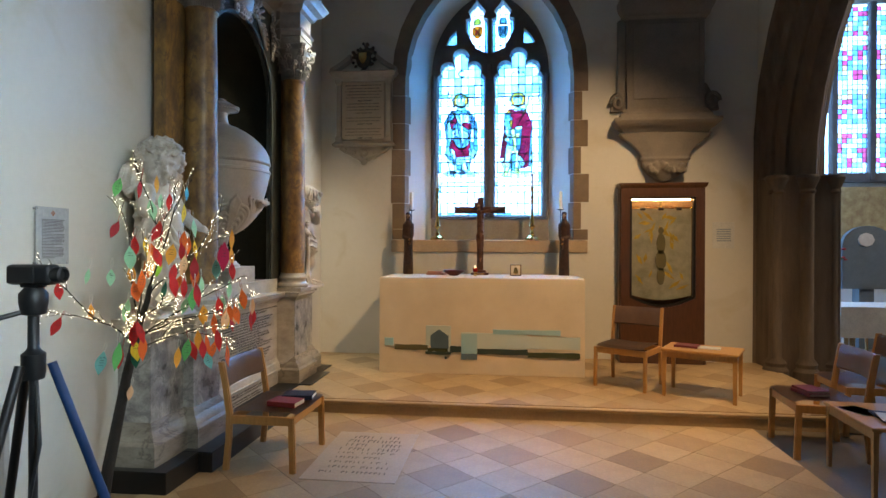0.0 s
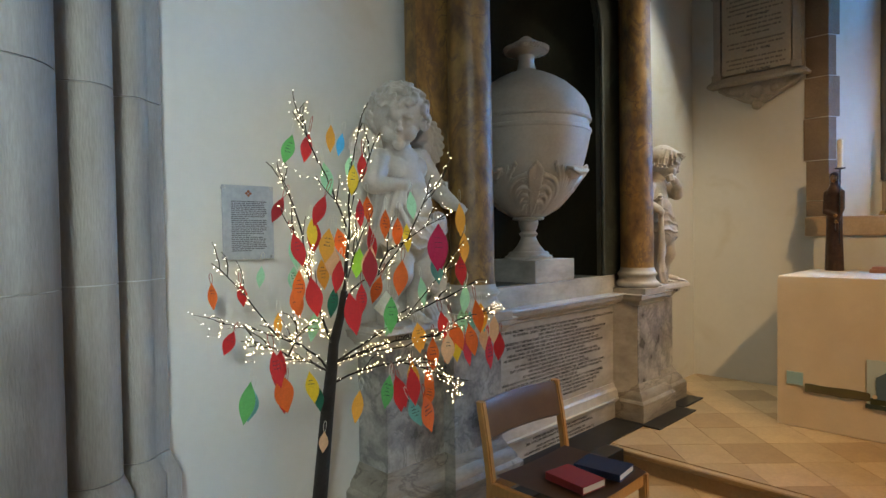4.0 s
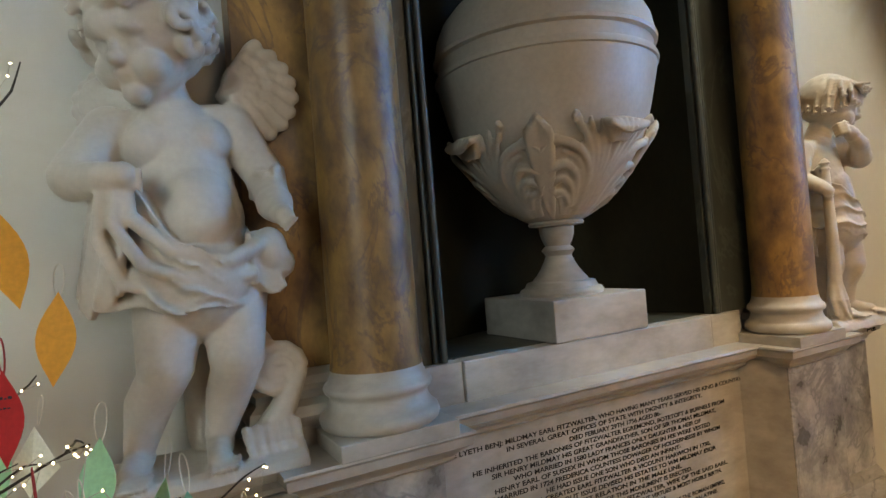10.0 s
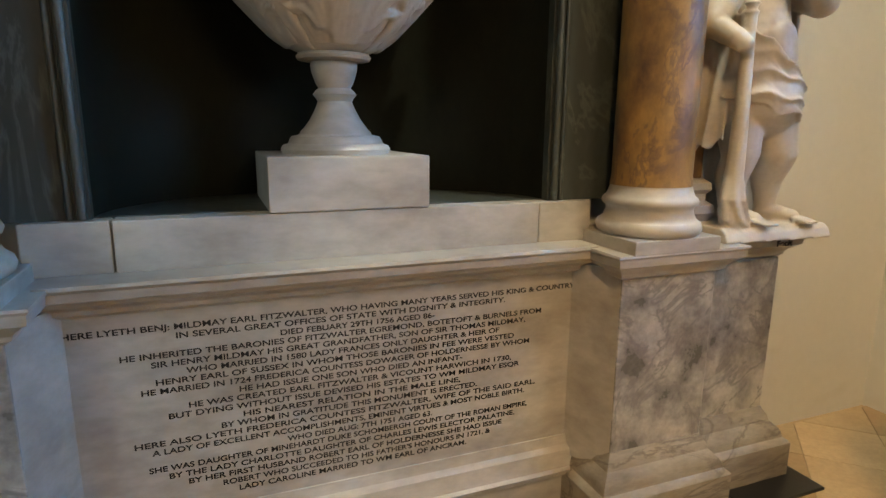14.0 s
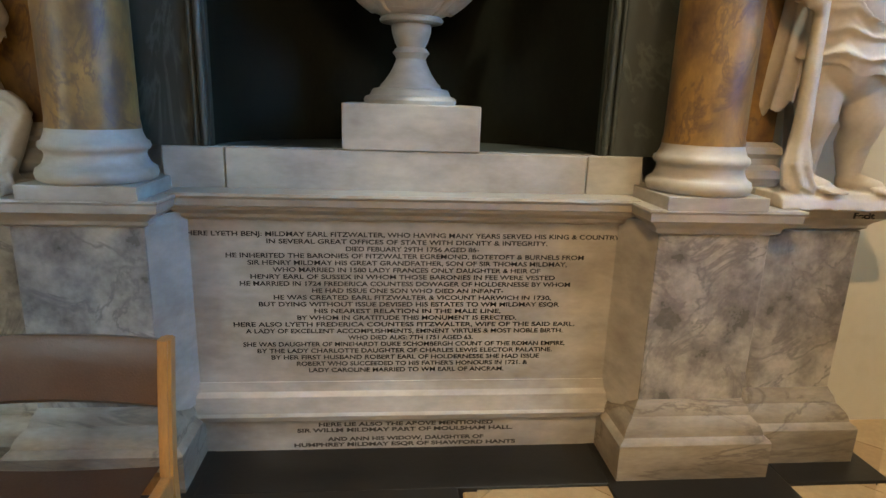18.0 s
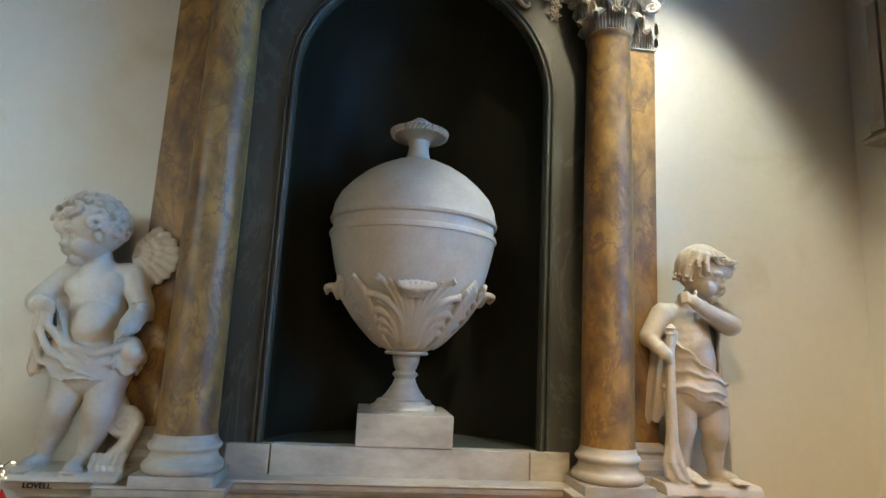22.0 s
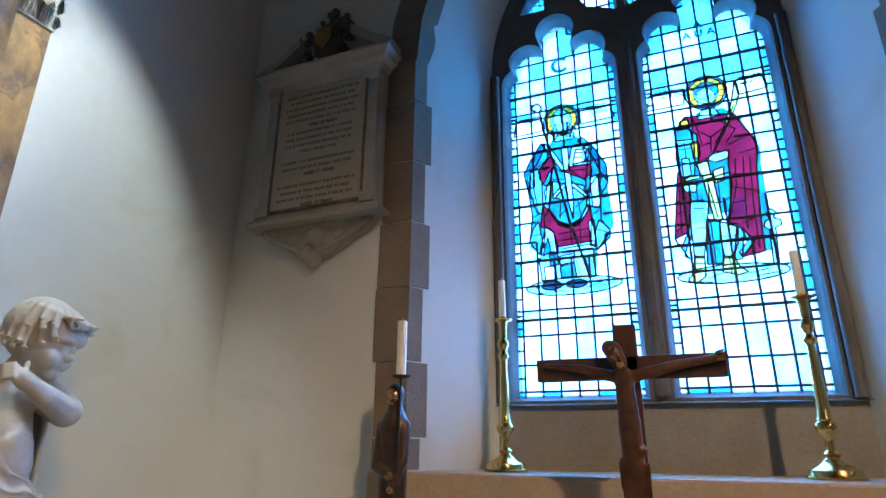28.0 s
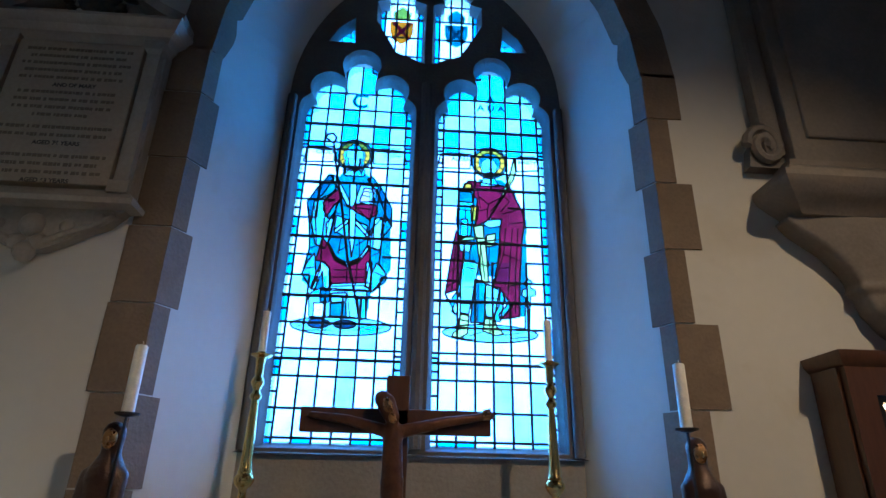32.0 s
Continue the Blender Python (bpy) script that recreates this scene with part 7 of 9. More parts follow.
# ---- banner cabinet ----
cab = thing("banner_cabinet", "tall mahogany wall case with a lit silver and gold banner", "display case")
KX, KY = 1.705, 6.79
bm = B()
ck = [(-0.455, 0.12), (0.455, 0.12), (0.455, 2.1), (-0.455, 2.1)]
curve = [(-0.36 + 0.72 * k / 14, 0.86 - 0.11 * math.sin(math.pi * k / 14)) for k in range(15)]
holeo = [(0.36, 2.0), (-0.36, 2.0)] + curve
plate(bm, ck, [holeo], lambda u, v, w: (KX + u, w, v), (KY, KY + 0.03))
part("front_frame", bm, MAHOGANY, cab, "red-brown mahogany front with a curved opening")
bm = B()
box(bm, KX - 0.455, KX + 0.455, KY + 0.17, KY + 0.186, 0.12, 2.1)
part("back_panel", bm, mat("case_lining", (0.2, 0.1, 0.04), 0.6), cab, "warm brown lining")
for s in (-1, 1):
    bm = B()
    box(bm, KX + s * 0.455 - 0.012, KX + s * 0.455 + 0.012, KY + 0.03, KY + 0.17, 0.12, 2.1, 0.002)
    part("side_panel", bm, MAHOGANY, cab)
bm = B()
moulded(bm, KX - 0.455, KX + 0.455, KY + 0.0, KY + 0.186, [(2.1, 0.0), (2.11, 0.012), (2.125, 0.022), (2.145, 0.028), (2.155, 0.028)], (1, 1, 1, 0))
part("cornice", bm, MAHOGANY, cab, "moulded top", smooth=25)
bm = B()
box(bm, KX - 0.47, KX + 0.47, KY - 0.012, KY + 0.186, DAIS, DAIS + 0.1, 0.006)
part("plinth", bm, MAHOGANY, cab, "dark plinth")
bm = B()
plate(bm, [(u * 1.0, v) for u, v in holeo], [[(u * 0.93, 1.43 + (v - 1.43) * 0.96) for u, v in holeo]], lambda u, v, w: (KX + u, w, v), (KY + 0.01, KY + 0.05))
part("inner_frame", bm, BLACK, cab, "dark inner frame")
bm = B()
tube(bm, [(KX - 0.32, KY + 0.1, 1.975), (KX + 0.32, KY + 0.1, 1.975)], 0.008, 8)
part("lamp_tube", bm, glow("case_lamp", (1.0, 0.72, 0.38), 60.0), cab, "thin warm lamp tube")
bm = B()
tube(bm, [(KX - 0.34, KY + 0.09, 1.878), (KX + 0.34, KY + 0.09, 1.878)], 0.007, 8)
tube(bm, [(KX - 0.0, KY + 0.09, 1.878), (KX - 0.0, KY + 0.09, 1.98)], 0.006, 8)
ball(bm, (KX + 0.345, KY + 0.09, 1.878), 0.014, 2)
part("rail", bm, BRASS, cab, "brass rail")
banner = B()
low = [(-0.335 + 0.67 * k / 16, 0.885 - 0.055 * math.sin(math.pi * k / 16)) for k in range(17)]
rows = [[(KX + u, KY + 0.088 + 0.006 * math.sin(9 * u + 4 * t), 1.87 + (v - 1.87) * t) for u, v in low] for t in (0, 0.25, 0.5, 0.75, 1)]
rings(banner, rows, closed=False, cap=False)
bmesh.ops.solidify(banner, geom=banner.faces[:], thickness=0.003)
ban = part("banner", banner, mat("silver_grey_silk", (0.6, 0.58, 0.45), 0.45, (0.34, 0.32, 0.22), 7, 0.4, 0.15, grain=200), cab, "silver-grey silk banner with gold figures", smooth=40)
GOLDCLOTH = mat("gold_thread", (0.75, 0.52, 0.08), 0.4, (0.4, 0.26, 0.05), 20, 0.5, 0.2, metal=0.3)
rnd = random.Random(21)
for k in range(26):
    u, v = rnd.uniform(-0.27, 0.27), rnd.choice((rnd.uniform(1.5, 1.8), rnd.uniform(0.95, 1.3), rnd.uniform(1.3, 1.8)))
    if abs(u) < 0.08 and v < 1.55:
        u += 0.16
    bm = B()
    a, L, w = rnd.uniform(0, 3.14), rnd.uniform(0.05, 0.1), rnd.uniform(0.012, 0.025)
    d = Vector((math.cos(a), 0, math.sin(a)))
    e = Vector((-d.z, 0, d.x))
    c = Vector((KX + u, KY + 0.078, v))
    rings(bm, [[c - d * L + off, c - d * 0.2 * L + e * w + off, c + d * L + e * 0.3 * w + off, c + d * 0.1 * L - e * w + off] for off in (Vector((0, 0, 0)), Vector((0, 0.003, 0)))])
    part("gold_applique", bm, GOLDCLOTH, ban)
bm = B()
for cz, a, b in ((1.62, 0.03, 0.04), (1.47, 0.05, 0.12), (1.28, 0.06, 0.12), (1.1, 0.045, 0.1)):
    rings(bm, [[(KX + u, y, v) for u, v in oval(0.0, cz, a, b, 12)] for y in (KY + 0.076, KY + 0.08)])
part("applique_figure", bm, BROWNOLIVE, ban, "plain dark figure shape")
for u in (-0.2, 0.0, 0.2):
    bm = B()
    box(bm, KX + u - 0.03, KX + u + 0.03, KY + 0.08, KY + 0.098, 1.85, 1.885, 0.003)
    part("loop", bm, BLACK, ban, "dark hanging loop")

# small signs
SIGN = mat("pale_sign_card", (0.6, 0.6, 0.58), 0.4, (0.52, 0.53, 0.52), 5, 0.6, 0)
SIGNBLUE = mat("faint_blue_print", (0.32, 0.38, 0.46), 0.7, bump=0)
sign = thing("wall_notice", "small pale notice on the plastered wall", "sign")
bm = B()
box(bm, 2.3, 2.54, EY - 0.008, EY - 0.001, 1.42, 1.72, 0.002)
part("card", bm, SIGN, sign)
bm = B()
for k in range(6):
    box(bm, 2.345, 2.5, EY - 0.0095, EY - 0.008, 1.5 + 0.026 * k, 1.514 + 0.026 * k)
part("print_line", bm, SIGNBLUE, sign, "lines too small to read")

plaque = thing("wall_plaque", "clear acrylic plaque with printed lines on four studs", "plaque")
bm = B()
box(bm, -2.312, -2.307, 2.6, 2.812, 1.325, 1.615, 0.001)
part("sheet", bm, mat("frosted_acrylic", (0.42, 0.44, 0.46), 0.2, (0.36, 0.38, 0.4), 3, 0.7, 0), plaque, "grey translucent sheet")
PRINT = mat("grey_print", (0.1, 0.1, 0.11), 0.7, bump=0)
bm = B()
rnd = random.Random(2)
for k in range(27):
    z = 1.55 - 0.0074 * k
    w = rnd.uniform(0.9, 1.0) if k not in (9, 18, 26) else 0.5
    y = 2.635
    while y < 2.635 + 0.142 * w:
        ww = rnd.uniform(0.006, 0.02)
        box(bm, -2.3066, -2.3058, y, y + ww, z, z + 0.0035)
        y += ww + 0.003
part("print_line", bm, PRINT, plaque, "fine lines of print")
bm = B()
for k in range(4):
    a = k * math.pi / 2
    ball(bm, (-2.3062, 2.706 + 0.008 * math.cos(a), 1.584 + 0.008 * math.sin(a)), 0.0062, 1, (0.15, 1, 1))
part("emblem", bm, mat("red_gold_emblem", (0.35, 0.1, 0.03), 0.5, bump=0), plaque, "small red and gold emblem")
for y in (2.61, 2.802):
    for z in (1.335, 1.605):
        bm = B()
        lathe(bm, [(0.007, 0), (0.007, 0.022), (0.005, 0.026)], (0, 0, 0), 16)
        bmesh.ops.transform(bm, matrix=pose(-2.329, y, z, 0, 90, 0), verts=bm.verts)
        part("stud", bm, mat("steel_stud", (0.5, 0.5, 0.5), 0.3, metal=1.0, bump=0) if "steel_stud" not in MATS else MATS["steel_stud"], plaque, "round steel stud", smooth=40)


# ---- the two marble children ----
def cherub(name, label, limbs_, extra, head, gaze, hair, at):
    """A standing child in one solid; head: its middle and radius; gaze: where the face looks; hair(bm, c, r, f, up, side)."""
    bm = B()
    for p in limbs_:
        capsules(bm, p)
    c, r = Vector(head[:3]), head[3]
    f = Vector(gaze).normalized()
    side = Vector((-f.y, f.x, 0)).normalized()
    up = side.cross(f) * -1 if side.cross(f).z < 0 else side.cross(f)
    at_ = lambda a, b, d: c + f * r * a + side * r * b + up * r * d
    ball(bm, at_(-0.08, 0, 0.12), r, 3, (0.96, 0.92, 0.98))
    ball(bm, at_(0.2, 0, -0.28), r * 0.74, 3)
    for s in (-1, 1):
        ball(bm, at_(0.58, s * 0.36, -0.42), r * 0.34, 3)
        ball(bm, at_(0.78, s * 0.33, 0.2), r * 0.17, 2, (1.0, 1.4, 0.7))
        ball(bm, at_(0.76, s * 0.32, -0.02), r * 0.13, 2, (0.7, 1.2, 0.7))
        ball(bm, at_(-0.05, s * 0.93, -0.1), r * 0.2, 2, (0.7, 0.6, 1.2))
    ball(bm, at_(0.7, 0, 0.34), r * 0.4, 3, (0.6, 1.2, 0.9))
    ball(bm, at_(0.7, 0, -0.82), r * 0.24, 3)
    ball(bm, at_(0.96, 0, -0.24), r * 0.16, 2, (1.0, 1.1, 0.9))
    ball(bm, at_(0.92, 0, -0.02), r * 0.11, 2, (1.0, 0.8, 1.6))
    ball(bm, at_(0.88, 0, -0.5), r * 0.13, 2, (0.8, 1.5, 0.5))
    ball(bm, at_(0.86, 0, -0.6), r * 0.12, 2, (0.8, 1.3, 0.5))
    hair(bm, c, r, f, up, side)
    extra(bm)
    ob = fused(name, bm, STATUARY, 0.0046, 3)
    ob.matrix_world = at
    return tagged(ob, label, "statue")


def lock(bm, pts, r0, r1):
    for k, (a, b) in enumerate(zip(pts, pts[1:])):
        q0, q1 = k / (len(pts) - 1), (k + 1) / (len(pts) - 1)
        capsules(bm, [(*a, r0 + (r1 - r0) * q0, *b, r0 + (r1 - r0) * q1)])


def curly_hair(bm, c, r, f, up, side):
    """Thick tumbled curls that leave the face free."""
    rnd = random.Random(5)
    ball(bm, c + up * r * 0.22 - f * r * 0.18, r * 1.07, 3)
    golden = math.pi * (3 - 5 ** 0.5)
    for k in range(74):
        z = 1 - 1.5 * k / 74
        a = golden * k
        d = (f * math.cos(a) + side * math.sin(a)) * math.sqrt(1 - z * z) + up * z
        if d.dot(f) > 0.42 and d.dot(up) < 0.6:
            continue
        q = c + up * r * 0.16 - f * r * 0.06 + d * r * 1.04
        t = (up - d * up.dot(d)).normalized() if abs(up.dot(d)) < 0.95 else f
        u = d.cross(t)
        turn, w = rnd.uniform(0, 6.28), rnd.uniform(0.17, 0.27) * r
        lock(bm, [q + (t * math.cos(turn + 0.8 * i) + u * math.sin(turn + 0.8 * i)) * w * (1 - i / 8) + d * r * 0.035 * i for i in range(6)], r * 0.13, r * 0.1)
    brow = c + up * r * 0.62 + f * r * 0.72
    for s in (-0.5, -0.2, 0.15, 0.5):
        q = brow + side * r * s
        lock(bm, [q - f * r * 0.2 + up * r * 0.2, q + f * r * 0.08 + up * r * 0.12, q + f * r * 0.16 - side * r * 0.12, q + f * r * 0.1 - side * r * 0.22 + up * r * 0.05], r * 0.14, r * 0.08)


def combed_hair(bm, c, r, f, up, side):
    """Fine locks swept from the crown over brow and nape, the ends flipped outwards."""
    rnd = random.Random(8)
    crown = c + up * r * 0.98 - f * r * 0.35
    ball(bm, c + up * r * 0.22 - f * r * 0.24, r * 1.0, 3)
    for ring_, n, start in ((0, 22, 0.0), (1, 18, 0.17)):
        for k in range(n):
            a = 2 * math.pi * k / n + start
            d = f * math.cos(a) + side * math.sin(a)
            t = side * math.cos(a) - f * math.sin(a)
            low = (0.64 if math.cos(a) > 0.5 else -0.02 if math.cos(a) > -0.1 else -0.45) + rnd.uniform(-0.1, 0.1) + 0.22 * ring_
            edge = c + d * r * (0.96 + 0.03 * ring_) + up * r * low + t * r * 0.3
            mid = c + d * r * (0.8 + 0.05 * ring_) + up * r * 0.82 + t * r * 0.08
            flip = rnd.uniform(0.0, 0.07)
            lock(bm, [crown, crown.lerp(mid, 0.55) + up * r * 0.1, mid, mid.lerp(edge, 0.5) + d * r * 0.1, edge, edge + d * r * flip + t * r * 0.14 + up * r * 0.04], r * 0.13, r * 0.06)
    q = c + f * r * 0.62 + side * r * 0.8 + up * r * 0.42
    lock(bm, [q - side * r * 0.3 + up * r * 0.3, q + up * r * 0.12, q + side * r * 0.14 - up * r * 0.08, q + side * r * 0.14 - up * r * 0.24, q + side * r * 0.04 - up * r * 0.28], r * 0.13, r * 0.07)


def drape(bm, rx, ry, edge, folds=4.0, amp=0.014, cx=0.0, drift=0.5):
    """Cloth round the hips; edge: rows of (angle, top, bottom), seen from the front."""
    loops = []
    n, m = 44, 26
    a0, a1 = edge[0][0], edge[-1][0]
    for i in range(n + 1):
        deg = a0 + (a1 - a0) * i / n
        for p, q in zip(edge, edge[1:]):
            if p[0] <= deg <= q[0]:
                t = (deg - p[0]) / (q[0] - p[0])
                t = t * t * (3 - 2 * t)
                top, low = p[1] + (q[1] - p[1]) * t, p[2] + (q[2] - p[2]) * t
        a = radians(deg)
        loop = []
        for k in range(m + 1):
            v = k / m
            one = 1 - abs(math.sin(math.pi * (folds * v + 0.12 * math.sin(3 * a + 5 * v) + drift * a)))
            two = 1 - abs(math.sin(math.pi * (folds * 1.8 * v - 0.6 * drift * a + 0.3 + 0.1 * math.sin(5 * a))))
            off = amp * (one ** 1.6 * (0.7 + 0.5 * math.sin(1.7 * a + 3 * v)) + 0.5 * two ** 2 * (0.5 + 0.5 * math.sin(2.9 * a + 1)))
            off += 0.013 * math.exp(-(v / 0.07) ** 2) + 0.014 * v * v + 0.005 * math.sin(9 * a) * v
            loop.append((cx + (rx + off) * math.cos(a), (ry + off) * math.sin(a), top + (low - top) * v + 0.006 * math.sin(7 * a) * v))
        loop += [(cx + (rx - 0.05) * math.cos(a), (ry - 0.05) * math.sin(a), low + 0.012), (cx + (rx - 0.05) * math.cos(a), (ry - 0.05) * math.sin(a), top - 0.01)]
        loops.append(loop)
    rings(bm, loops)


def hang(bm, top, low, out, folds=3.0, depth=0.014, thick=0.012):
    """A hanging sheet of cloth between two edges, in soft upright folds; out: its front."""
    n, m = 36, 12
    at = lambda p, t: Vector(p[0]).lerp(Vector(p[1]), 2 * t) if t < 0.5 else Vector(p[1]).lerp(Vector(p[2]), 2 * t - 1)
    o = Vector(out).normalized()
    loops = []
    for i in range(n + 1):
        t = i / n
        a, b = at(top, t), at(low, t)
        col = []
        for k in range(m + 1):
            v = k / m
            fold = 1 - abs(math.sin(math.pi * (folds * t + 0.18 * math.sin(2.2 * v + 3 * t))))
            col.append(a.lerp(b, v) + o * depth * (0.35 + 0.9 * v) * (fold ** 1.3 - 0.4) + Vector((0, 0, 0.012 * math.sin(2 * math.pi * folds * t) * v * v)))
        loops.append(col + [p - o * thick for p in reversed(col)])
    rings(bm, loops)


def fingers(bm, hand, way, side, n=4):
    for k in range(n):
        o = Vector(side) * 0.012 * (k - 1.5)
        capsules(bm, [(*(Vector(hand) + o), 0.0095, *(Vector(hand) + o + Vector(way) * 0.04), 0.007)])


def torch_bits(bm):
    fingers(bm, (0.12, -0.2, 0.575), (0.2, 0.8, -0.2), (0.1, 0, 1))
    for k in range(4):
        h = Vector((0.172 - 0.004 * k, -0.085, 0.785 + 0.013 * k))
        lock(bm, [h, h + Vector((0.008, -0.022, 0.014)), h + Vector((-0.008, -0.04, 0.01)), h + Vector((-0.028, -0.038, 0.0))], 0.0105, 0.008)
    lock(bm, [(0.165, -0.07, 0.81), (0.155, -0.06, 0.838), (0.14, -0.05, 0.85)], 0.012, 0.009)
    for q in (-0.05, 0.12):
        fingers(bm, (0.115, q, 0.06), (1, 0.25, -0.2), (0, 1, 0), 5)
    lock(bm, [(0.1, -0.145, 0.69), (0.105, -0.152, 0.56), (0.11, -0.155, 0.4), (0.105, -0.15, 0.25), (0.1, -0.148, 0.17)], 0.016, 0.03)
    for z in (0.68, 0.655):
        lathe(bm, [(0.012, 0), (0.025, 0.006), (0.012, 0.012)], (0.1, -0.146, z), 14)
    for k in range(16):
        a = 2.4 * k
        w = 0.6 + 0.4 * (k % 3) / 2
        lock(bm, [(0.1 + 0.014 * math.cos(a), -0.148 + 0.014 * math.sin(a), 0.2), (0.1 + 0.03 * w * math.cos(a), -0.145 + 0.034 * w * math.sin(a), 0.13), (0.095 + 0.035 * w * math.cos(a + 0.4), -0.13 + 0.05 * w * math.sin(a + 0.4), 0.07), (0.09 + 0.03 * math.cos(a + 0.9), -0.11 + 0.055 * w * math.sin(a + 0.9), 0.02 + 0.014 * (k % 3))], 0.015, 0.009)
    drape(bm, 0.128, 0.132, [(-125, 0.7, 0.44), (-80, 0.675, 0.43), (-35, 0.6, 0.405), (0, 0.525, 0.38), (40, 0.47, 0.365), (85, 0.445, 0.36), (125, 0.455, 0.38)], 2.9, 0.021, drift=0.8)
    hang(bm, ((0.03, -0.13, 0.7), (-0.02, -0.165, 0.68), (-0.07, -0.17, 0.66)), ((0.05, -0.155, 0.3), (-0.02, -0.2, 0.27), (-0.08, -0.19, 0.3)), (0.35, -1, 0), 3.2, 0.018)
    hang(bm, ((0.04, 0.125, 0.72), (-0.02, 0.15, 0.76), (-0.08, 0.14, 0.74)), ((0.05, 0.12, 0.47), (-0.02, 0.155, 0.44), (-0.08, 0.15, 0.42)), (0.3, 1, 0), 2.2, 0.012)
    lock(bm, [(0.07, -0.12, 0.66), (0.1, -0.15, 0.6), (0.115, -0.165, 0.55)], 0.024, 0.018)
    rings(bm, [[(-0.1, -0.19, z), (0.13 + w, -0.19, z), (0.15 + w, 0.23, z), (-0.1, 0.23, z)] for z, w in ((0.0, 0.01), (0.03, 0.0), (0.045, -0.02))])


R_BODY = [(0.0, 0.0, 0.44, 0.108, 0.0, 0.0, 0.54, 0.106), (0.0, 0.0, 0.54, 0.106, -0.01, -0.01, 0.68, 0.098), (-0.01, -0.01, 0.68, 0.098, -0.012, -0.012, 0.74, 0.09), (-0.01, -0.1, 0.755, 0.05, -0.01, 0.085, 0.775, 0.05), (-0.01, -0.01, 0.77, 0.055, 0.01, 0.02, 0.85, 0.05), (0.045, 0.01, 0.55, 0.076, 0.04, 0.005, 0.6, 0.074)]
R_LEGS = [(0.015, -0.062, 0.41, 0.078, 0.04, -0.064, 0.27, 0.058), (0.04, -0.064, 0.25, 0.052, 0.012, -0.062, 0.19, 0.05), (0.012, -0.062, 0.19, 0.05, 0.015, -0.06, 0.09, 0.034), (0.01, -0.06, 0.075, 0.032, 0.095, -0.04, 0.062, 0.024), (0.015, 0.075, 0.41, 0.078, 0.05, 0.08, 0.265, 0.06), (0.05, 0.082, 0.245, 0.053, 0.015, 0.09, 0.19, 0.05), (0.015, 0.09, 0.19, 0.05, 0.01, 0.1, 0.1, 0.034), (0.005, 0.1, 0.075, 0.032, 0.085, 0.135, 0.062, 0.024)]
R_ARMS = [(-0.01, -0.125, 0.75, 0.056, 0.015, -0.2, 0.645, 0.047), (0.015, -0.2, 0.64, 0.04, 0.1, -0.195, 0.59, 0.031), (0.1, -0.195, 0.59, 0.03, 0.12, -0.18, 0.57, 0.026), (-0.005, 0.115, 0.775, 0.058, 0.095, 0.135, 0.715, 0.05), (0.095, 0.135, 0.715, 0.047, 0.16, 0.01, 0.755, 0.036), (0.16, 0.01, 0.755, 0.035, 0.17, -0.06, 0.79, 0.027), (0.17, -0.06, 0.79, 0.03, 0.168, -0.08, 0.805, 0.026)]
R_CLOTH = [(0.03, 0.0, 0.43, 0.118, 0.02, 0.02, 0.42, 0.118), (-0.06, 0.14, 0.74, 0.035, -0.04, 0.15, 0.45, 0.03), (-0.08, 0.0, 0.06, 0.05, -0.06, -0.04, 0.4, 0.06)]
cherub("marble_cherub", "white marble child with a lowered torch on the monument", [R_BODY, R_LEGS, R_ARMS, R_CLOTH], torch_bits, (0.045, 0.045, 0.943, 0.11), (0.8, 0.42, -0.34), combed_hair, pose(-2.17, 5.92, 0.988))


def wing(bm, s, root, size, back):
    """A short rounded wing: a solid blade with three rows of overlapping feathers."""
    c = Vector(root)
    ball(bm, c + Vector((-0.004, s * 0.5 * size, 0.02)), size * 0.52, 3, (0.2, 1.0, 0.95))
    for n, reach, width, front in ((9, 1.0, 0.019, 0.0), (8, 0.76, 0.018, 0.012), (7, 0.5, 0.016, 0.023)):
        for k in range(n):
            t = radians(58 - 122 * k / (n - 1))
            d = Vector((-back, s * math.cos(t), math.sin(t) * 0.85))
            tip = c + d * size * reach * (1 - 0.12 * abs(k / (n - 1) - 0.45)) + Vector((front, 0, 0.01))
            bend = c.lerp(tip, 0.55) + Vector((front + 0.008, 0, 0.012))
            lock(bm, [c + Vector((front * 0.6, 0, 0)), bend, tip.lerp(bend, 0.35) + Vector((0.006, 0, 0.004)), tip], width * 0.8, width)


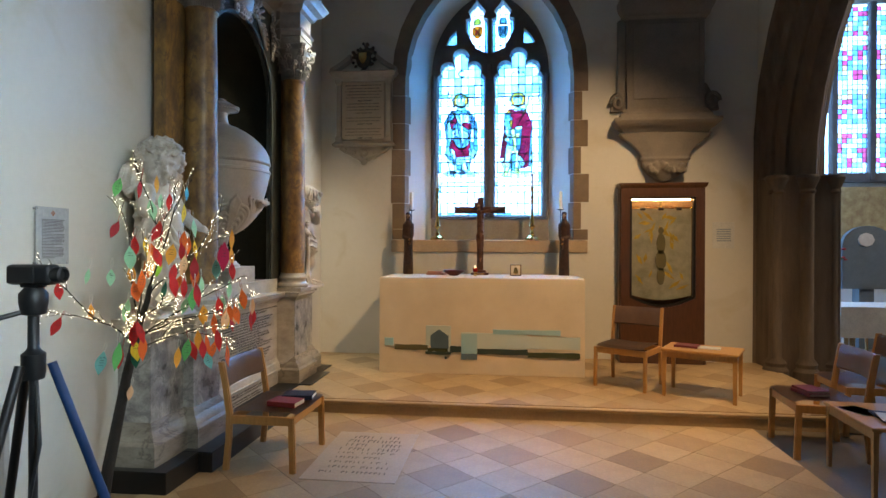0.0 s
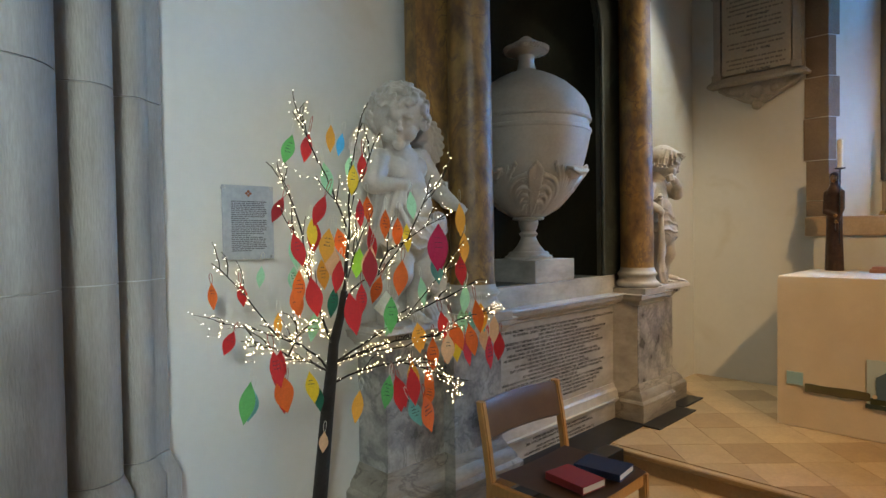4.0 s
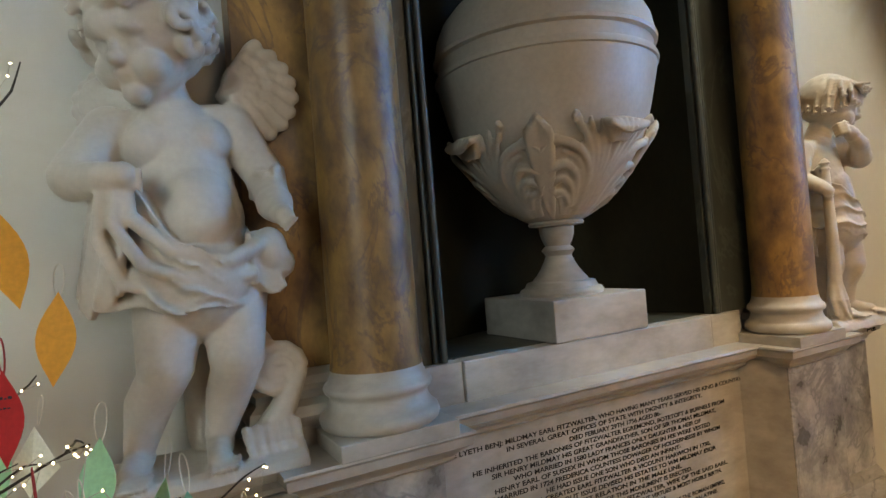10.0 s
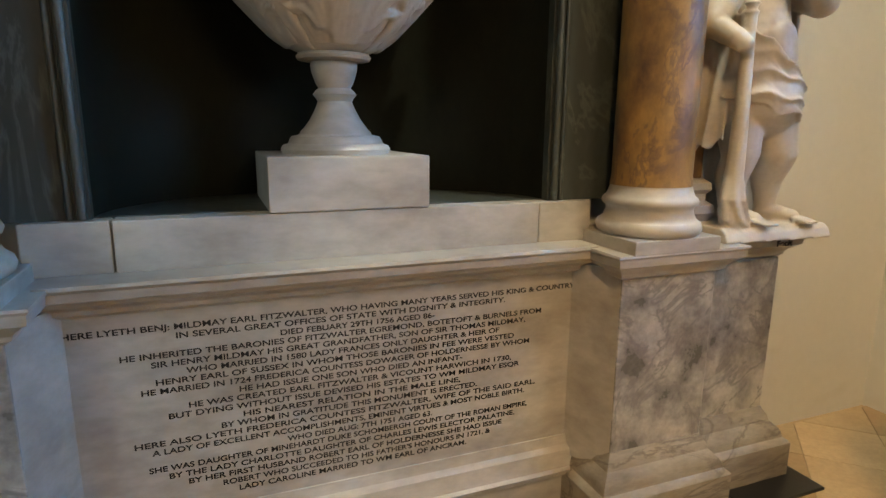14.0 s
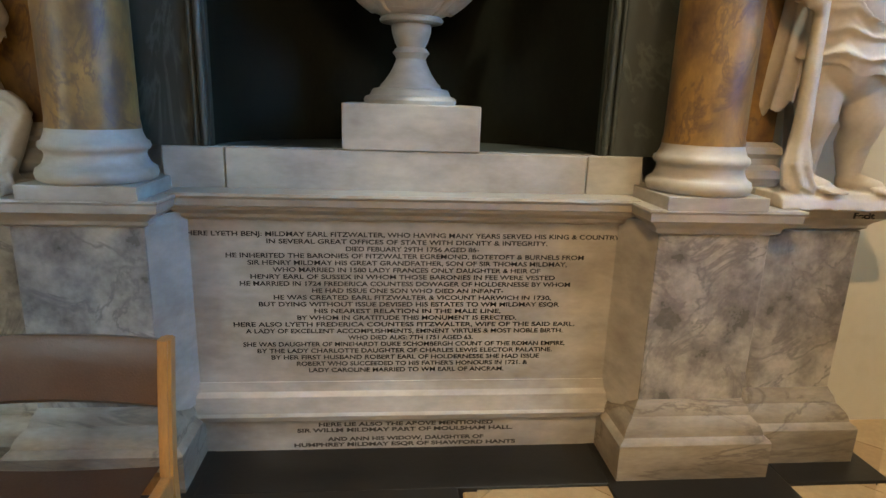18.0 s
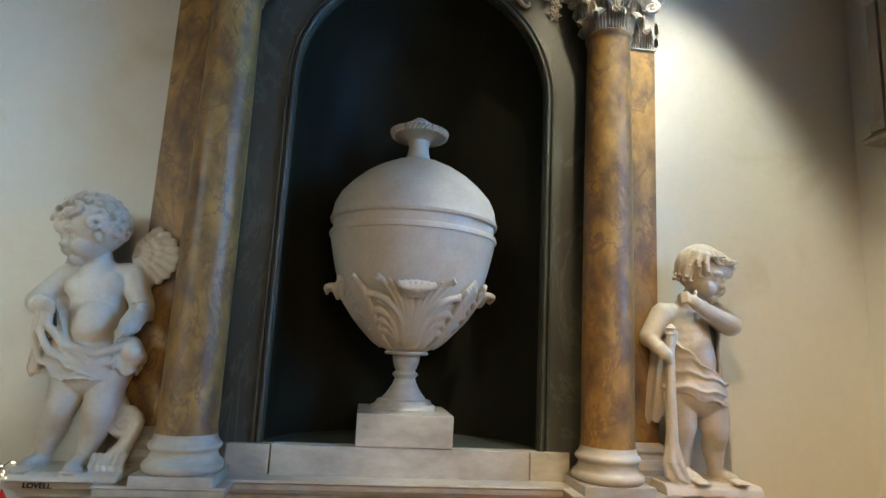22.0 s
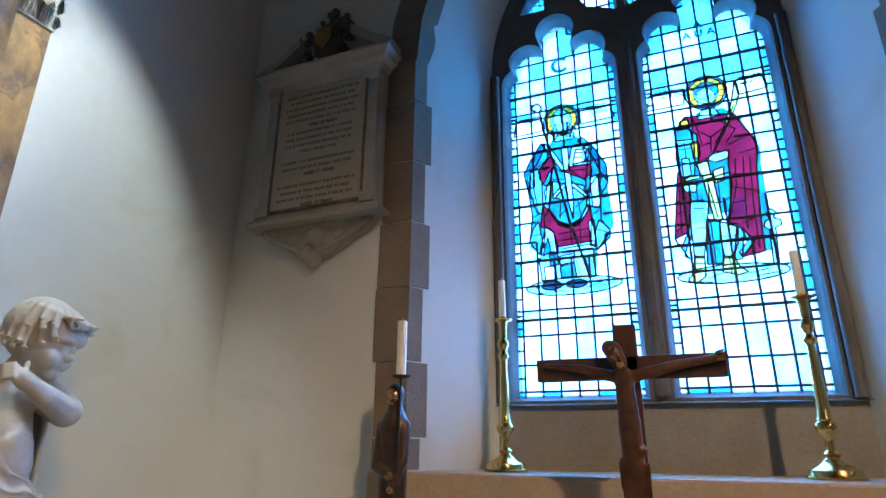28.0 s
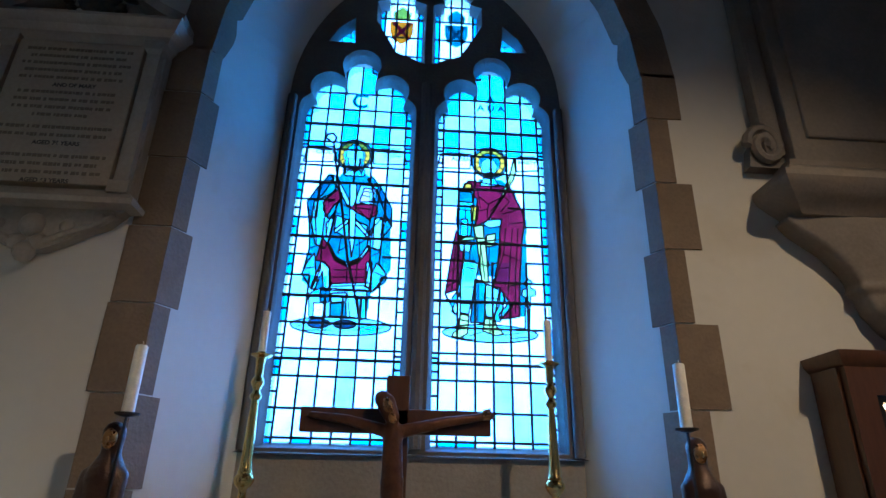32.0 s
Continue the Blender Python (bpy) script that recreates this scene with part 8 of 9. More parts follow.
def wing_bits(bm):
    wing(bm, 1, (-0.03, 0.115, 0.855), 0.165, -0.1)
    wing(bm, -1, (-0.08, -0.05, 0.82), 0.13, 0.25)
    drape(bm, 0.13, 0.134, [(-125, 0.7, 0.42), (-85, 0.7, 0.385), (-45, 0.63, 0.375), (0, 0.5, 0.36), (40, 0.44, 0.365), (85, 0.54, 0.41), (125, 0.56, 0.43)], 3.0, 0.022, drift=-0.9)
    lock(bm, [(0.145, -0.1, 0.65), (0.14, -0.1, 0.56), (0.14, -0.03, 0.49), (0.125, 0.08, 0.46), (0.08, 0.17, 0.5)], 0.015, 0.02)
    lock(bm, [(0.145, -0.12, 0.64), (0.14, -0.125, 0.54), (0.14, -0.08, 0.46), (0.132, 0.03, 0.415), (0.1, 0.13, 0.43)], 0.014, 0.016)
    lock(bm, [(0.14, -0.14, 0.63), (0.12, -0.155, 0.52), (0.12, -0.12, 0.43), (0.125, -0.02, 0.39)], 0.014, 0.014)
    hang(bm, ((0.14, -0.1, 0.66), (0.1, -0.145, 0.66), (0.03, -0.165, 0.64)), ((0.12, -0.13, 0.4), (0.06, -0.19, 0.37), (-0.03, -0.2, 0.4)), (0.6, -0.8, 0), 3.4, 0.02, 0.016)
    hang(bm, ((0.1, 0.13, 0.52), (0.06, 0.18, 0.53), (0.0, 0.19, 0.52)), ((0.11, 0.14, 0.4), (0.07, 0.215, 0.385), (0.0, 0.21, 0.4)), (0.6, 0.8, 0), 2.6, 0.02, 0.016)
    ball(bm, (0.06, 0.18, 0.48), 0.045, 3, (1, 0.9, 1.2))
    for k in range(3):
        tube(bm, [(0.035 + 0.062 * math.cos(0.5 * i), 0.19 + 0.03 * math.sin(0.5 * i), 0.655 - 0.02 * k + 0.01 * math.sin(0.9 * i + k)) for i in range(13)], 0.012, 7)
    fingers(bm, (0.155, -0.105, 0.64), (0.2, 0.75, -0.35), (0.2, 0, 1))
    fingers(bm, (0.2, 0.185, 0.545), (0.7, 0.15, -0.5), (0.0, 0.6, 0.6))
    for q in (-0.125, 0.045):
        fingers(bm, (0.095, q, 0.04), (1, -0.25, -0.2), (0, 1, 0), 5)
    tube(bm, [(0.035, 0.18 + 0.062 * (1 - k / 26) * math.cos(0.55 * k), 0.2 + 0.062 * (1 - k / 26) * math.sin(0.55 * k)) for k in range(23)], 0.017, 8)
    lathe(bm, [(0.05, 0.0), (0.056, 0.02), (0.04, 0.03)], (0.0, 0.18, 0.19), 20)
    lock(bm, [(0.03, 0.23, 0.19), (0.03, 0.19, 0.11), (0.03, 0.15, 0.05), (0.03, 0.16, 0.0)], 0.024, 0.05)
    lock(bm, [(0.0, 0.12, 0.32), (0.01, 0.15, 0.27), (0.02, 0.17, 0.22)], 0.03, 0.03)
    for k in range(6):
        lock(bm, [(0.06, 0.1 + 0.022 * k, 0.08), (0.09, 0.1 + 0.022 * k, 0.05), (0.095, 0.11 + 0.022 * k, 0.015)], 0.013, 0.009)
    rings(bm, [[(-0.1, -0.2, z), (0.13 + w, -0.2, z), (0.13 + w, 0.22, z), (-0.1, 0.22, z)] for z, w in ((0.0, 0.01), (0.02, 0.0), (0.028, -0.02))])


L_BODY = [(0.0, 0.03, 0.44, 0.108, 0.01, 0.03, 0.56, 0.11), (0.01, 0.03, 0.56, 0.108, 0.0, 0.01, 0.7, 0.1), (0.0, 0.01, 0.7, 0.1, 0.0, 0.0, 0.75, 0.092), (0.0, -0.095, 0.755, 0.05, 0.0, 0.1, 0.775, 0.052), (0.0, -0.005, 0.78, 0.064, 0.015, -0.03, 0.86, 0.06), (0.062, 0.035, 0.55, 0.08, 0.055, 0.03, 0.6, 0.078), (0.036, -0.05, 0.72, 0.058, 0.036, 0.06, 0.73, 0.058)]
L_LEGS = [(0.015, -0.03, 0.39, 0.078, 0.055, -0.05, 0.25, 0.058), (0.055, -0.052, 0.235, 0.052, 0.01, -0.085, 0.17, 0.05), (0.01, -0.085, 0.17, 0.05, 0.0, -0.11, 0.075, 0.033), (0.0, -0.11, 0.055, 0.032, 0.075, -0.135, 0.042, 0.024), (0.015, 0.1, 0.39, 0.078, 0.06, 0.092, 0.25, 0.06), (0.06, 0.09, 0.235, 0.053, 0.025, 0.075, 0.17, 0.05), (0.025, 0.075, 0.17, 0.05, 0.02, 0.05, 0.08, 0.033), (0.02, 0.05, 0.06, 0.032, 0.1, 0.035, 0.042, 0.024)]
L_ARMS = [(0.0, -0.12, 0.755, 0.056, 0.05, -0.19, 0.65, 0.048), (0.05, -0.19, 0.64, 0.041, 0.13, -0.14, 0.638, 0.033), (0.13, -0.14, 0.638, 0.031, 0.155, -0.105, 0.64, 0.026), (0.0, 0.125, 0.775, 0.053, 0.035, 0.19, 0.65, 0.046), (0.035, 0.19, 0.64, 0.046, 0.13, 0.185, 0.575, 0.038), (0.12, 0.186, 0.58, 0.042, 0.15, 0.186, 0.565, 0.034), (0.15, 0.185, 0.56, 0.027, 0.2, 0.185, 0.545, 0.023)]
L_CLOTH = [(0.03, 0.03, 0.43, 0.118, 0.02, 0.03, 0.41, 0.118), (0.03, 0.17, 0.48, 0.045, 0.05, 0.2, 0.45, 0.04), (-0.08, 0.04, 0.06, 0.05, -0.06, 0.04, 0.4, 0.06)]
cherub("marble_cherub", "bluish-white marble winged child holding drapery on the monument", [L_BODY, L_LEGS, L_ARMS, L_CLOTH], wing_bits, (0.045, -0.04, 0.94, 0.116), (0.72, -0.6, -0.34), curly_hair, pose(-2.17, 3.37, 0.988))
for y, text, w in ((3.3, "LOVELL", 0.1), (6.03, "Fecit", 0.07)):
    lettering("carver_mark", [text], 0.026, INK, monument, lambda k: pose(-2.0755, y, 0.9555) @ face_x, 0.02, widths=[w])

# ---- pier at the west end of the north wall ----
pier = thing("pier_north", "clustered limestone pier with weathered mouldings", "pier", kind="structure")


def pier_plan(g=0.0):
    pts = [(NX - 0.05, 2.385 + g), (-2.3 + g, 2.385 + g), (-2.285 + g, 2.36)]
    for cx, cy, r, a0, a1 in ((-2.29, 2.275, 0.06, 70, -60), (-2.2, 2.12, 0.085, 80, -70), (-2.1, 1.86, 0.17, 85, -85), (-2.2, 1.6, 0.085, 70, -80), (-2.29, 1.45, 0.06, 60, -70)):
        pts += [(cx + (r + g) * math.cos(radians(a0 + (a1 - a0) * k / 10)), cy + (r + g) * math.sin(radians(a0 + (a1 - a0) * k / 10))) for k in range(11)]
        pts.append((cx + 0.01 + g * 0.5, cy - r - 0.015))
    return pts + [(NX - 0.05, 1.34)]


courses = [0.0, 0.25, 0.66, 1.27, 1.88, 2.42, 2.98, 3.6, 4.3, 5.2, CEIL]
for k, (z0, z1) in enumerate(zip(courses, courses[1:])):
    bm = B()
    g = 0.05 if k == 0 else 0.028 if k == 1 else 0.0
    lo, hi = pier_plan(g), pier_plan(g if k != 1 else 0.0)
    levels = [(z0 + 0.002, lo), (z1 - 0.002, lo)] if k != 1 else [(z0 + 0.002, lo), (z1 - 0.07, lo), (z1 - 0.03, pier_plan(0.012)), (z1 - 0.002, hi)]
    rings(bm, [[(x, y, z) for x, y in p] for z, p in levels])
    part("stone", bm, PIER, pier, "", smooth=35)
bm = B()
p = [(x - 0.004 if x > NX else x, y) for x, y in pier_plan(-0.004)]
rings(bm, [[(x, y, z) for x, y in p] for z in (0.0, CEIL)])
part("mortar", bm, mat("pale_mortar", (0.6, 0.56, 0.5), 0.9), pier, "pale mortar joints", smooth=35)

# ---- the wishing tree ----
tree = thing("wishing_tree", "dark artificial twig tree wound with tiny warm lights", "tree")
rt = random.Random(12)


def bend(a, b, n=8, amp=0.02):
    a, b = Vector(a), Vector(b)
    off = Vector((rt.uniform(-1, 1), rt.uniform(-1, 1), rt.uniform(0, 1))) * amp
    return [a.lerp(b, k / n) + off * math.sin(math.pi * k / n) + Vector((rt.uniform(-1, 1), rt.uniform(-1, 1), rt.uniform(-1, 1))) * amp * 0.12 for k in range(n + 1)]


trunk_path = [(-2.17, 2.88, 0.0), (-2.13, 2.87, 0.2), (-2.06, 2.86, 0.5), (-2.0, 2.85, 0.75), (-1.945, 2.84, 0.94), (-1.92, 2.832, 1.02), (-1.885, 2.842, 1.13), (-1.873, 2.85, 1.214)]
bm = B()
tube(bm, trunk_path, [0.033, 0.031, 0.028, 0.025, 0.021, 0.018, 0.015, 0.012], 12)
part("trunk", bm, BARK, tree, "dark wrapped trunk", smooth=50)
bm = B()
lathe(bm, [(0.13, 0.0), (0.13, 0.008), (0.03, 0.014), (0.03, 0.05)], (-2.17, 2.88, 0), 24)
part("foot", bm, IRON, tree, "flat round foot", smooth=40)
F1, F2, F3, TOP = (-1.92, 2.825, 1.02), (-1.945, 2.842, 0.94), (-1.96, 2.85, 0.9), (-1.873, 2.85, 1.214)
limbs = [(TOP, (-1.73, 2.777, 1.474), 0.011), ((-1.73, 2.777, 1.474), (-1.565, 2.712, 1.75), 0.007), ((-1.75, 2.78, 1.44), (-1.77, 2.69, 1.65), 0.007), ((-1.77, 2.69, 1.65), (-1.795, 2.651, 1.83), 0.005), (TOP, (-1.79, 2.84, 1.56), 0.008), ((-1.79, 2.84, 1.56), (-1.757, 2.875, 1.75), 0.005)]
limbs += [(F1, (-1.862, 2.675, 1.427), 0.01), ((-1.862, 2.675, 1.427), (-1.919, 2.581, 1.66), 0.006), (F1, (-1.74, 2.62, 1.31), 0.009), ((-1.74, 2.62, 1.31), (-1.62, 2.5, 1.5), 0.006), (F2, (-1.72, 3.02, 1.12), 0.01), ((-1.72, 3.02, 1.12), (-1.56, 3.21, 1.235), 0.006)]
limbs += [(F2, (-1.616, 3.055, 1.053), 0.01), ((-1.616, 3.055, 1.053), (-1.46, 3.19, 1.13), 0.006), ((-1.89, 2.84, 1.12), (-1.778, 2.93, 1.27), 0.009), ((-1.778, 2.93, 1.27), (-1.69, 2.997, 1.39), 0.007), ((-1.69, 2.997, 1.39), (-1.622, 3.1, 1.61), 0.006), ((-1.76, 2.95, 1.3), (-1.6, 3.09, 1.47), 0.005)]
limbs += [(F3, (-2.06, 2.68, 1.05), 0.01), ((-2.06, 2.68, 1.05), (-2.25, 2.53, 1.32), 0.006), ((-2.06, 2.68, 1.05), (-2.18, 2.54, 1.1), 0.005), (F3, (-1.8, 2.58, 1.03), 0.01), ((-1.8, 2.58, 1.03), (-1.7, 2.42, 1.1), 0.006), ((-1.8, 2.58, 1.03), (-1.6, 2.5, 1.14), 0.005)]
limbs += [(F2, (-1.84, 3.1, 0.98), 0.009), ((-1.84, 3.1, 0.98), (-1.67, 3.38, 1.08), 0.005), ((-1.97, 2.85, 0.86), (-1.75, 3.0, 0.95), 0.009), ((-1.75, 3.0, 0.95), (-1.6, 3.06, 0.9), 0.006), ((-1.75, 3.0, 0.95), (-1.52, 2.9, 1.0), 0.005), ((-1.72, 3.02, 1.12), (-1.62, 3.12, 1.3), 0.004), (TOP, (-1.84, 2.96, 1.5), 0.006)]
strands = []
for a, b, r in limbs:
    path = bend(a, b, 8, 0.025)
    bm = B()
    tube(bm, path, [0.5 * r * (1 - 0.55 * k / 8) for k in range(9)], 7)
    part("branch", bm, BARK, tree, "", smooth=50)
    strands.append(path)
twigs = B()
ends = []
for path in list(strands):
    d0 = (path[-1] - path[0]).normalized()
    for k in range(rt.randint(2, 4)):
        s = path[rt.randint(3, 8)]
        d = (d0 + Vector((rt.uniform(-0.6, 0.6), rt.uniform(-0.6, 0.6), rt.uniform(-0.3, 0.5)))).normalized()
        t = bend(s, s + d * rt.uniform(0.06, 0.14), 5, 0.012)
        tube(twigs, t, [0.002, 0.0019, 0.0017, 0.0015, 0.0012, 0.0009], 5)
        strands.append(t)
        ends.append(t[-1])
tagged(part("twig", twigs, BARK, tree, "many thin dark twigs"), kind="stuff")
for k in range(30):
    a = rt.choice(ends)
    b = min((e for e in ends if 0.06 < (e - a).length), key=lambda e: (e - a).length + rt.uniform(0, 0.12))
    sag = rt.uniform(0.02, 0.06)
    strands.append([a.lerp(b, q / 7) + Vector((rt.uniform(-1, 1) * 0.012, rt.uniform(-1, 1) * 0.012, -sag * math.sin(math.pi * q / 7))) for q in range(8)])
lights, wire = B(), B()
for path in strands:
    L = sum((q - p).length for p, q in zip(path, path[1:]))
    n = max(2, int(L / 0.021))
    prev = None
    for k in range(n):
        f = (k + rt.random()) / n * (len(path) - 1)
        i = min(int(f), len(path) - 2)
        c = path[i].lerp(path[i + 1], f - i) + Vector((rt.uniform(-1, 1), rt.uniform(-1, 1), rt.uniform(-1, 1))) * 0.012
        ball(lights, c, rt.uniform(0.0011, 0.0019), 1, (1, 1, rt.uniform(0.7, 1.4)))
        if prev is not None:
            tube(wire, [prev, c], 0.0006, 3)
        prev = c
tagged(part("light_bead", lights, glow("warm_led", (1.0, 0.84, 0.5), 26.0), tree, "hundreds of tiny warm lights"), kind="stuff")
tagged(part("light_wire", wire, mat("silver_wire", (0.5, 0.46, 0.4), 0.35, metal=1.0, bump=0), tree, "fine wire of the lights"), kind="stuff")

PAPER = {"red": (0.5, 0.018, 0.02), "dred": (0.3, 0.012, 0.018), "crimson": (0.42, 0.012, 0.06), "orange": (0.72, 0.12, 0.02), "amber": (0.78, 0.3, 0.04), "yellow": (0.8, 0.45, 0.03), "green": (0.09, 0.36, 0.1), "lime": (0.26, 0.52, 0.05), "mint": (0.28, 0.56, 0.34), "teal": (0.14, 0.42, 0.38), "dgreen": (0.01, 0.12, 0.07), "blue": (0.05, 0.42, 0.68), "white": (0.75, 0.72, 0.6), "peach": (0.76, 0.4, 0.22)}
SHADE = {"red": "red", "dred": "dark red", "crimson": "crimson", "orange": "orange", "amber": "amber", "yellow": "yellow", "green": "green", "lime": "lime-green", "mint": "mint-green", "teal": "teal", "dgreen": "dark green", "blue": "sky-blue", "white": "cream square", "peach": "peach"}
PAPER = {k: tuple(min(0.85, c * 1.22) for c in v) for k, v in PAPER.items()}
CARD = {k: mat("paper_" + k, v, 0.8, tuple(c * 0.86 for c in v), 14, 0.7, 0.05, grain=150) for k, v in PAPER.items()}
PENCIL = mat("pen_marks", (0.04, 0.03, 0.05), 0.8, bump=0)
COTTON = {"red": mat("red_ribbon", (0.4, 0.02, 0.02), 0.7, bump=0), "white": mat("white_string", (0.75, 0.7, 0.6), 0.8, bump=0)}


def paper_leaf(x, y, z, colour, size=0.1, turn=None, tilt=None):
    """An almond of coloured card hung by a loop; (x, y, z) is its middle."""
    t = rt.gauss(60, 20) if turn is None else turn
    lean = rt.gauss(0, 8) if tilt is None else tilt
    leaf = thing("paper_leaf", f"{SHADE[colour]} paper leaf tag hanging from a twig", "paper leaf", "paper leaves on the wishing tree")
    leaf.matrix_world = pose(x, y, z, lean, rt.gauss(0, 9), t)
    n = 10
    h, w = size * 0.53, size * rt.uniform(0.18, 0.245)
    if colour == "white":
        out = [(-h * 0.75, -h * 0.4), (h * 0.2, -h), (h * 0.9, -h * 0.1), (-0.1 * h, h * 0.8)]
    else:
        out = [(w * math.sin(math.pi * k / n) ** 1.12, -h + 2 * h * k / n) for k in range(n + 1)] + [(-w * math.sin(math.pi * k / n) ** 1.12, -h + 2 * h * k / n) for k in range(n - 1, 0, -1)]
    curl = rt.uniform(-0.9, 0.9)
    bm = B()
    rings(bm, [[(u, d + curl * u * u / size * 0.5, v) for u, v in out] for d in (0.0, 0.0009)])
    part("card", bm, CARD[colour], leaf)
    if rt.random() < 0.5 and colour != "white":
        bm = B()
        for k in range(rt.randint(2, 4)):
            zz, ww = h * (0.4 - 0.2 * k), w * rt.uniform(0.2, 0.5)
            u = -ww
            while u < ww:
                q = rt.uniform(0.0015, 0.004)
                box(bm, u, u + q, -0.0016 + curl * u * u / size * 0.5, -0.0006 + curl * u * u / size * 0.5, zz, zz + rt.uniform(0.0012, 0.004))
                u += q + 0.002
        part("pen_mark", bm, PENCIL, leaf, "handwriting too small to read")
    bm = B()
    top = rt.uniform(0.03, 0.06)
    s = rt.uniform(0.004, 0.009)
    tube(bm, [(s * math.sin(2 * math.pi * k / 14) * (0.4 + 0.6 * math.sin(math.pi * k / 14)), 0.0015 * math.cos(2 * math.pi * k / 14), h * 0.86 + (top + h * 0.2) * (1 - math.cos(2 * math.pi * k / 14)) / 2) for k in range(15)], 0.001, 4)
    part("string", bm, COTTON["red" if colour in ("red", "dred", "orange") and rt.random() < 0.6 else "white"], leaf, "knotted hanging loop")


UPPER = [("dred", -1.9, 2.61, 1.5), ("red", -1.71, 2.65, 1.49), ("yellow", -1.6, 2.7, 1.58), ("red", -1.78, 2.87, 1.65), ("mint", -1.81, 2.84, 1.65), ("blue", -1.53, 2.61, 1.67), ("red", -1.81, 2.67, 1.7), ("green", -1.93, 2.67, 1.71), ("amber", -1.76, 2.73, 1.73), ("red", -1.85, 2.91, 1.49), ("orange", -1.91, 2.99, 1.51), ("amber", -1.61, 2.61, 1.38), ("yellow", -1.77, 2.66, 1.42), ("red", -1.62, 2.52, 1.37)]
MIDDLE = [("dred", -1.56, 2.73, 1.31), ("lime", -1.87, 2.91, 1.31), ("dgreen", -1.69, 2.68, 1.2), ("red", -1.54, 2.52, 1.24), ("red", -1.47, 2.6, 1.19), ("mint", -1.95, 2.77, 1.09), ("orange", -1.69, 2.96, 1.26), ("white", -1.95, 3.1, 1.14), ("green", -1.66, 2.89, 1.14), ("orange", -1.75, 2.9, 1.22), ("orange", -1.79, 2.61, 1.2), ("red", -1.68, 2.83, 1.38), ("peach", -1.66, 2.8, 1.32)]
RIGHT = [("amber", -1.57, 3.14, 1.46), ("amber", -1.59, 3.18, 1.36), ("red", -1.56, 3.13, 1.28), ("mint", -1.72, 3.09, 1.2), ("teal", -1.63, 3.08, 1.29), ("mint", -1.62, 3.21, 1.17), ("orange", -1.51, 3.16, 1.12), ("peach", -1.48, 3.21, 1.07), ("orange", -1.57, 3.12, 1.05), ("amber", -1.67, 3.03, 1.05), ("yellow", -1.72, 3.02, 1.4), ("orange", -1.75, 3.0, 1.42), ("red", -1.5, 3.26, 1.0), ("teal", -1.55, 3.22, 1.1), ("amber", -1.53, 3.2, 1.11)]
LOWER = [("red", -1.672, 2.473, 1.026), ("red", -1.73, 2.51, 1.01), ("orange", -1.678, 2.497, 0.95), ("green", -1.745, 2.415, 0.925), ("teal", -1.877, 2.488, 0.878), ("red", -1.866, 2.605, 0.875), ("yellow", -1.845, 2.693, 0.9), ("dgreen", -1.876, 2.734, 0.853), ("amber", -1.655, 2.742, 0.862), ("red", -1.49, 2.836, 0.938), ("red", -1.587, 2.861, 0.883), ("orange", -1.45, 2.86, 0.855), ("green", -1.7, 2.9, 0.87), ("red", -1.7, 2.96, 0.86), ("teal", -1.6, 2.94, 0.81), ("orange", -1.62, 3.02, 0.85), ("orange", -1.68, 3.08, 0.87), ("amber", -1.7, 3.02, 0.9)]
WALLSIDE = [("orange", -2.2, 2.51, 1.2), ("red", -2.205, 2.623, 1.196), ("red", -2.154, 2.546, 1.033), ("mint", -2.05, 2.62, 1.27), ("mint", -2.0, 2.72, 1.26), ("amber", -2.1, 2.71, 1.085), ("peach", -1.95, 2.8, 0.66)]
SWAY = [("orange", -1.58, 3.08, 1.02), ("yellow", -1.6, 3.14, 1.01), ("red", -1.62, 3.1, 1.08), ("orange", -1.56, 3.18, 1.03), ("amber", -1.682, 3.028, 1.036), ("red", -1.47, 3.175, 0.995), ("peach", -1.66, 3.36, 1.0), ("red", -1.68, 3.4, 0.99), ("teal", -1.7, 3.32, 1.05), ("red", -1.6, 3.2, 0.98), ("orange", -1.624, 3.048, 0.987), ("mint", -1.7, 3.28, 1.08), ("mint", -1.84, 2.64, 1.36), ("mint", -1.786, 2.73, 1.6), ("mint", -1.76, 3.08, 1.52), ("orange", -1.742, 2.937, 1.449), ("orange", -1.75, 2.595, 1.247), ("peach", -1.57, 3.068, 1.01), ("mint", -1.74, 2.95, 1.1)]
for colour, x, y, z in UPPER:
    paper_leaf(x, y, z, colour, 0.07 if colour == "blue" else rt.uniform(0.08, 0.105))
for colour, x, y, z in MIDDLE + RIGHT + SWAY:
    paper_leaf(x, y, z, colour, rt.uniform(0.095, 0.122))
for colour, x, y, z in WALLSIDE:
    paper_leaf(x, y, z, colour, rt.uniform(0.075, 0.095))
for colour, x, y, z in LOWER:
    paper_leaf(x, y, z, colour, rt.uniform(0.1, 0.128))
paper_leaf(-1.55, 3.01, 1.365, "crimson", 0.155, 62, 3)
paper_leaf(-1.57, 3.035, 1.36, "crimson", 0.14, 45, -2)
paper_leaf(-1.63, 2.66, 1.285, "red", 0.1, 40, 0)
paper_leaf(-1.62, 2.74, 1.21, "red", 0.095)
for colour, x, y, z, size in (("red", -1.89, 2.74, 1.41, 0.115), ("peach", -1.814, 2.759, 1.328, 0.125), ("orange", -1.841, 2.82, 1.384, 0.105), ("orange", -1.851, 2.796, 1.31, 0.11), ("amber", -1.953, 2.814, 1.272, 0.11)):
    paper_leaf(x, y, z, colour, size, 58 + 300 * (y - 2.79), 2)


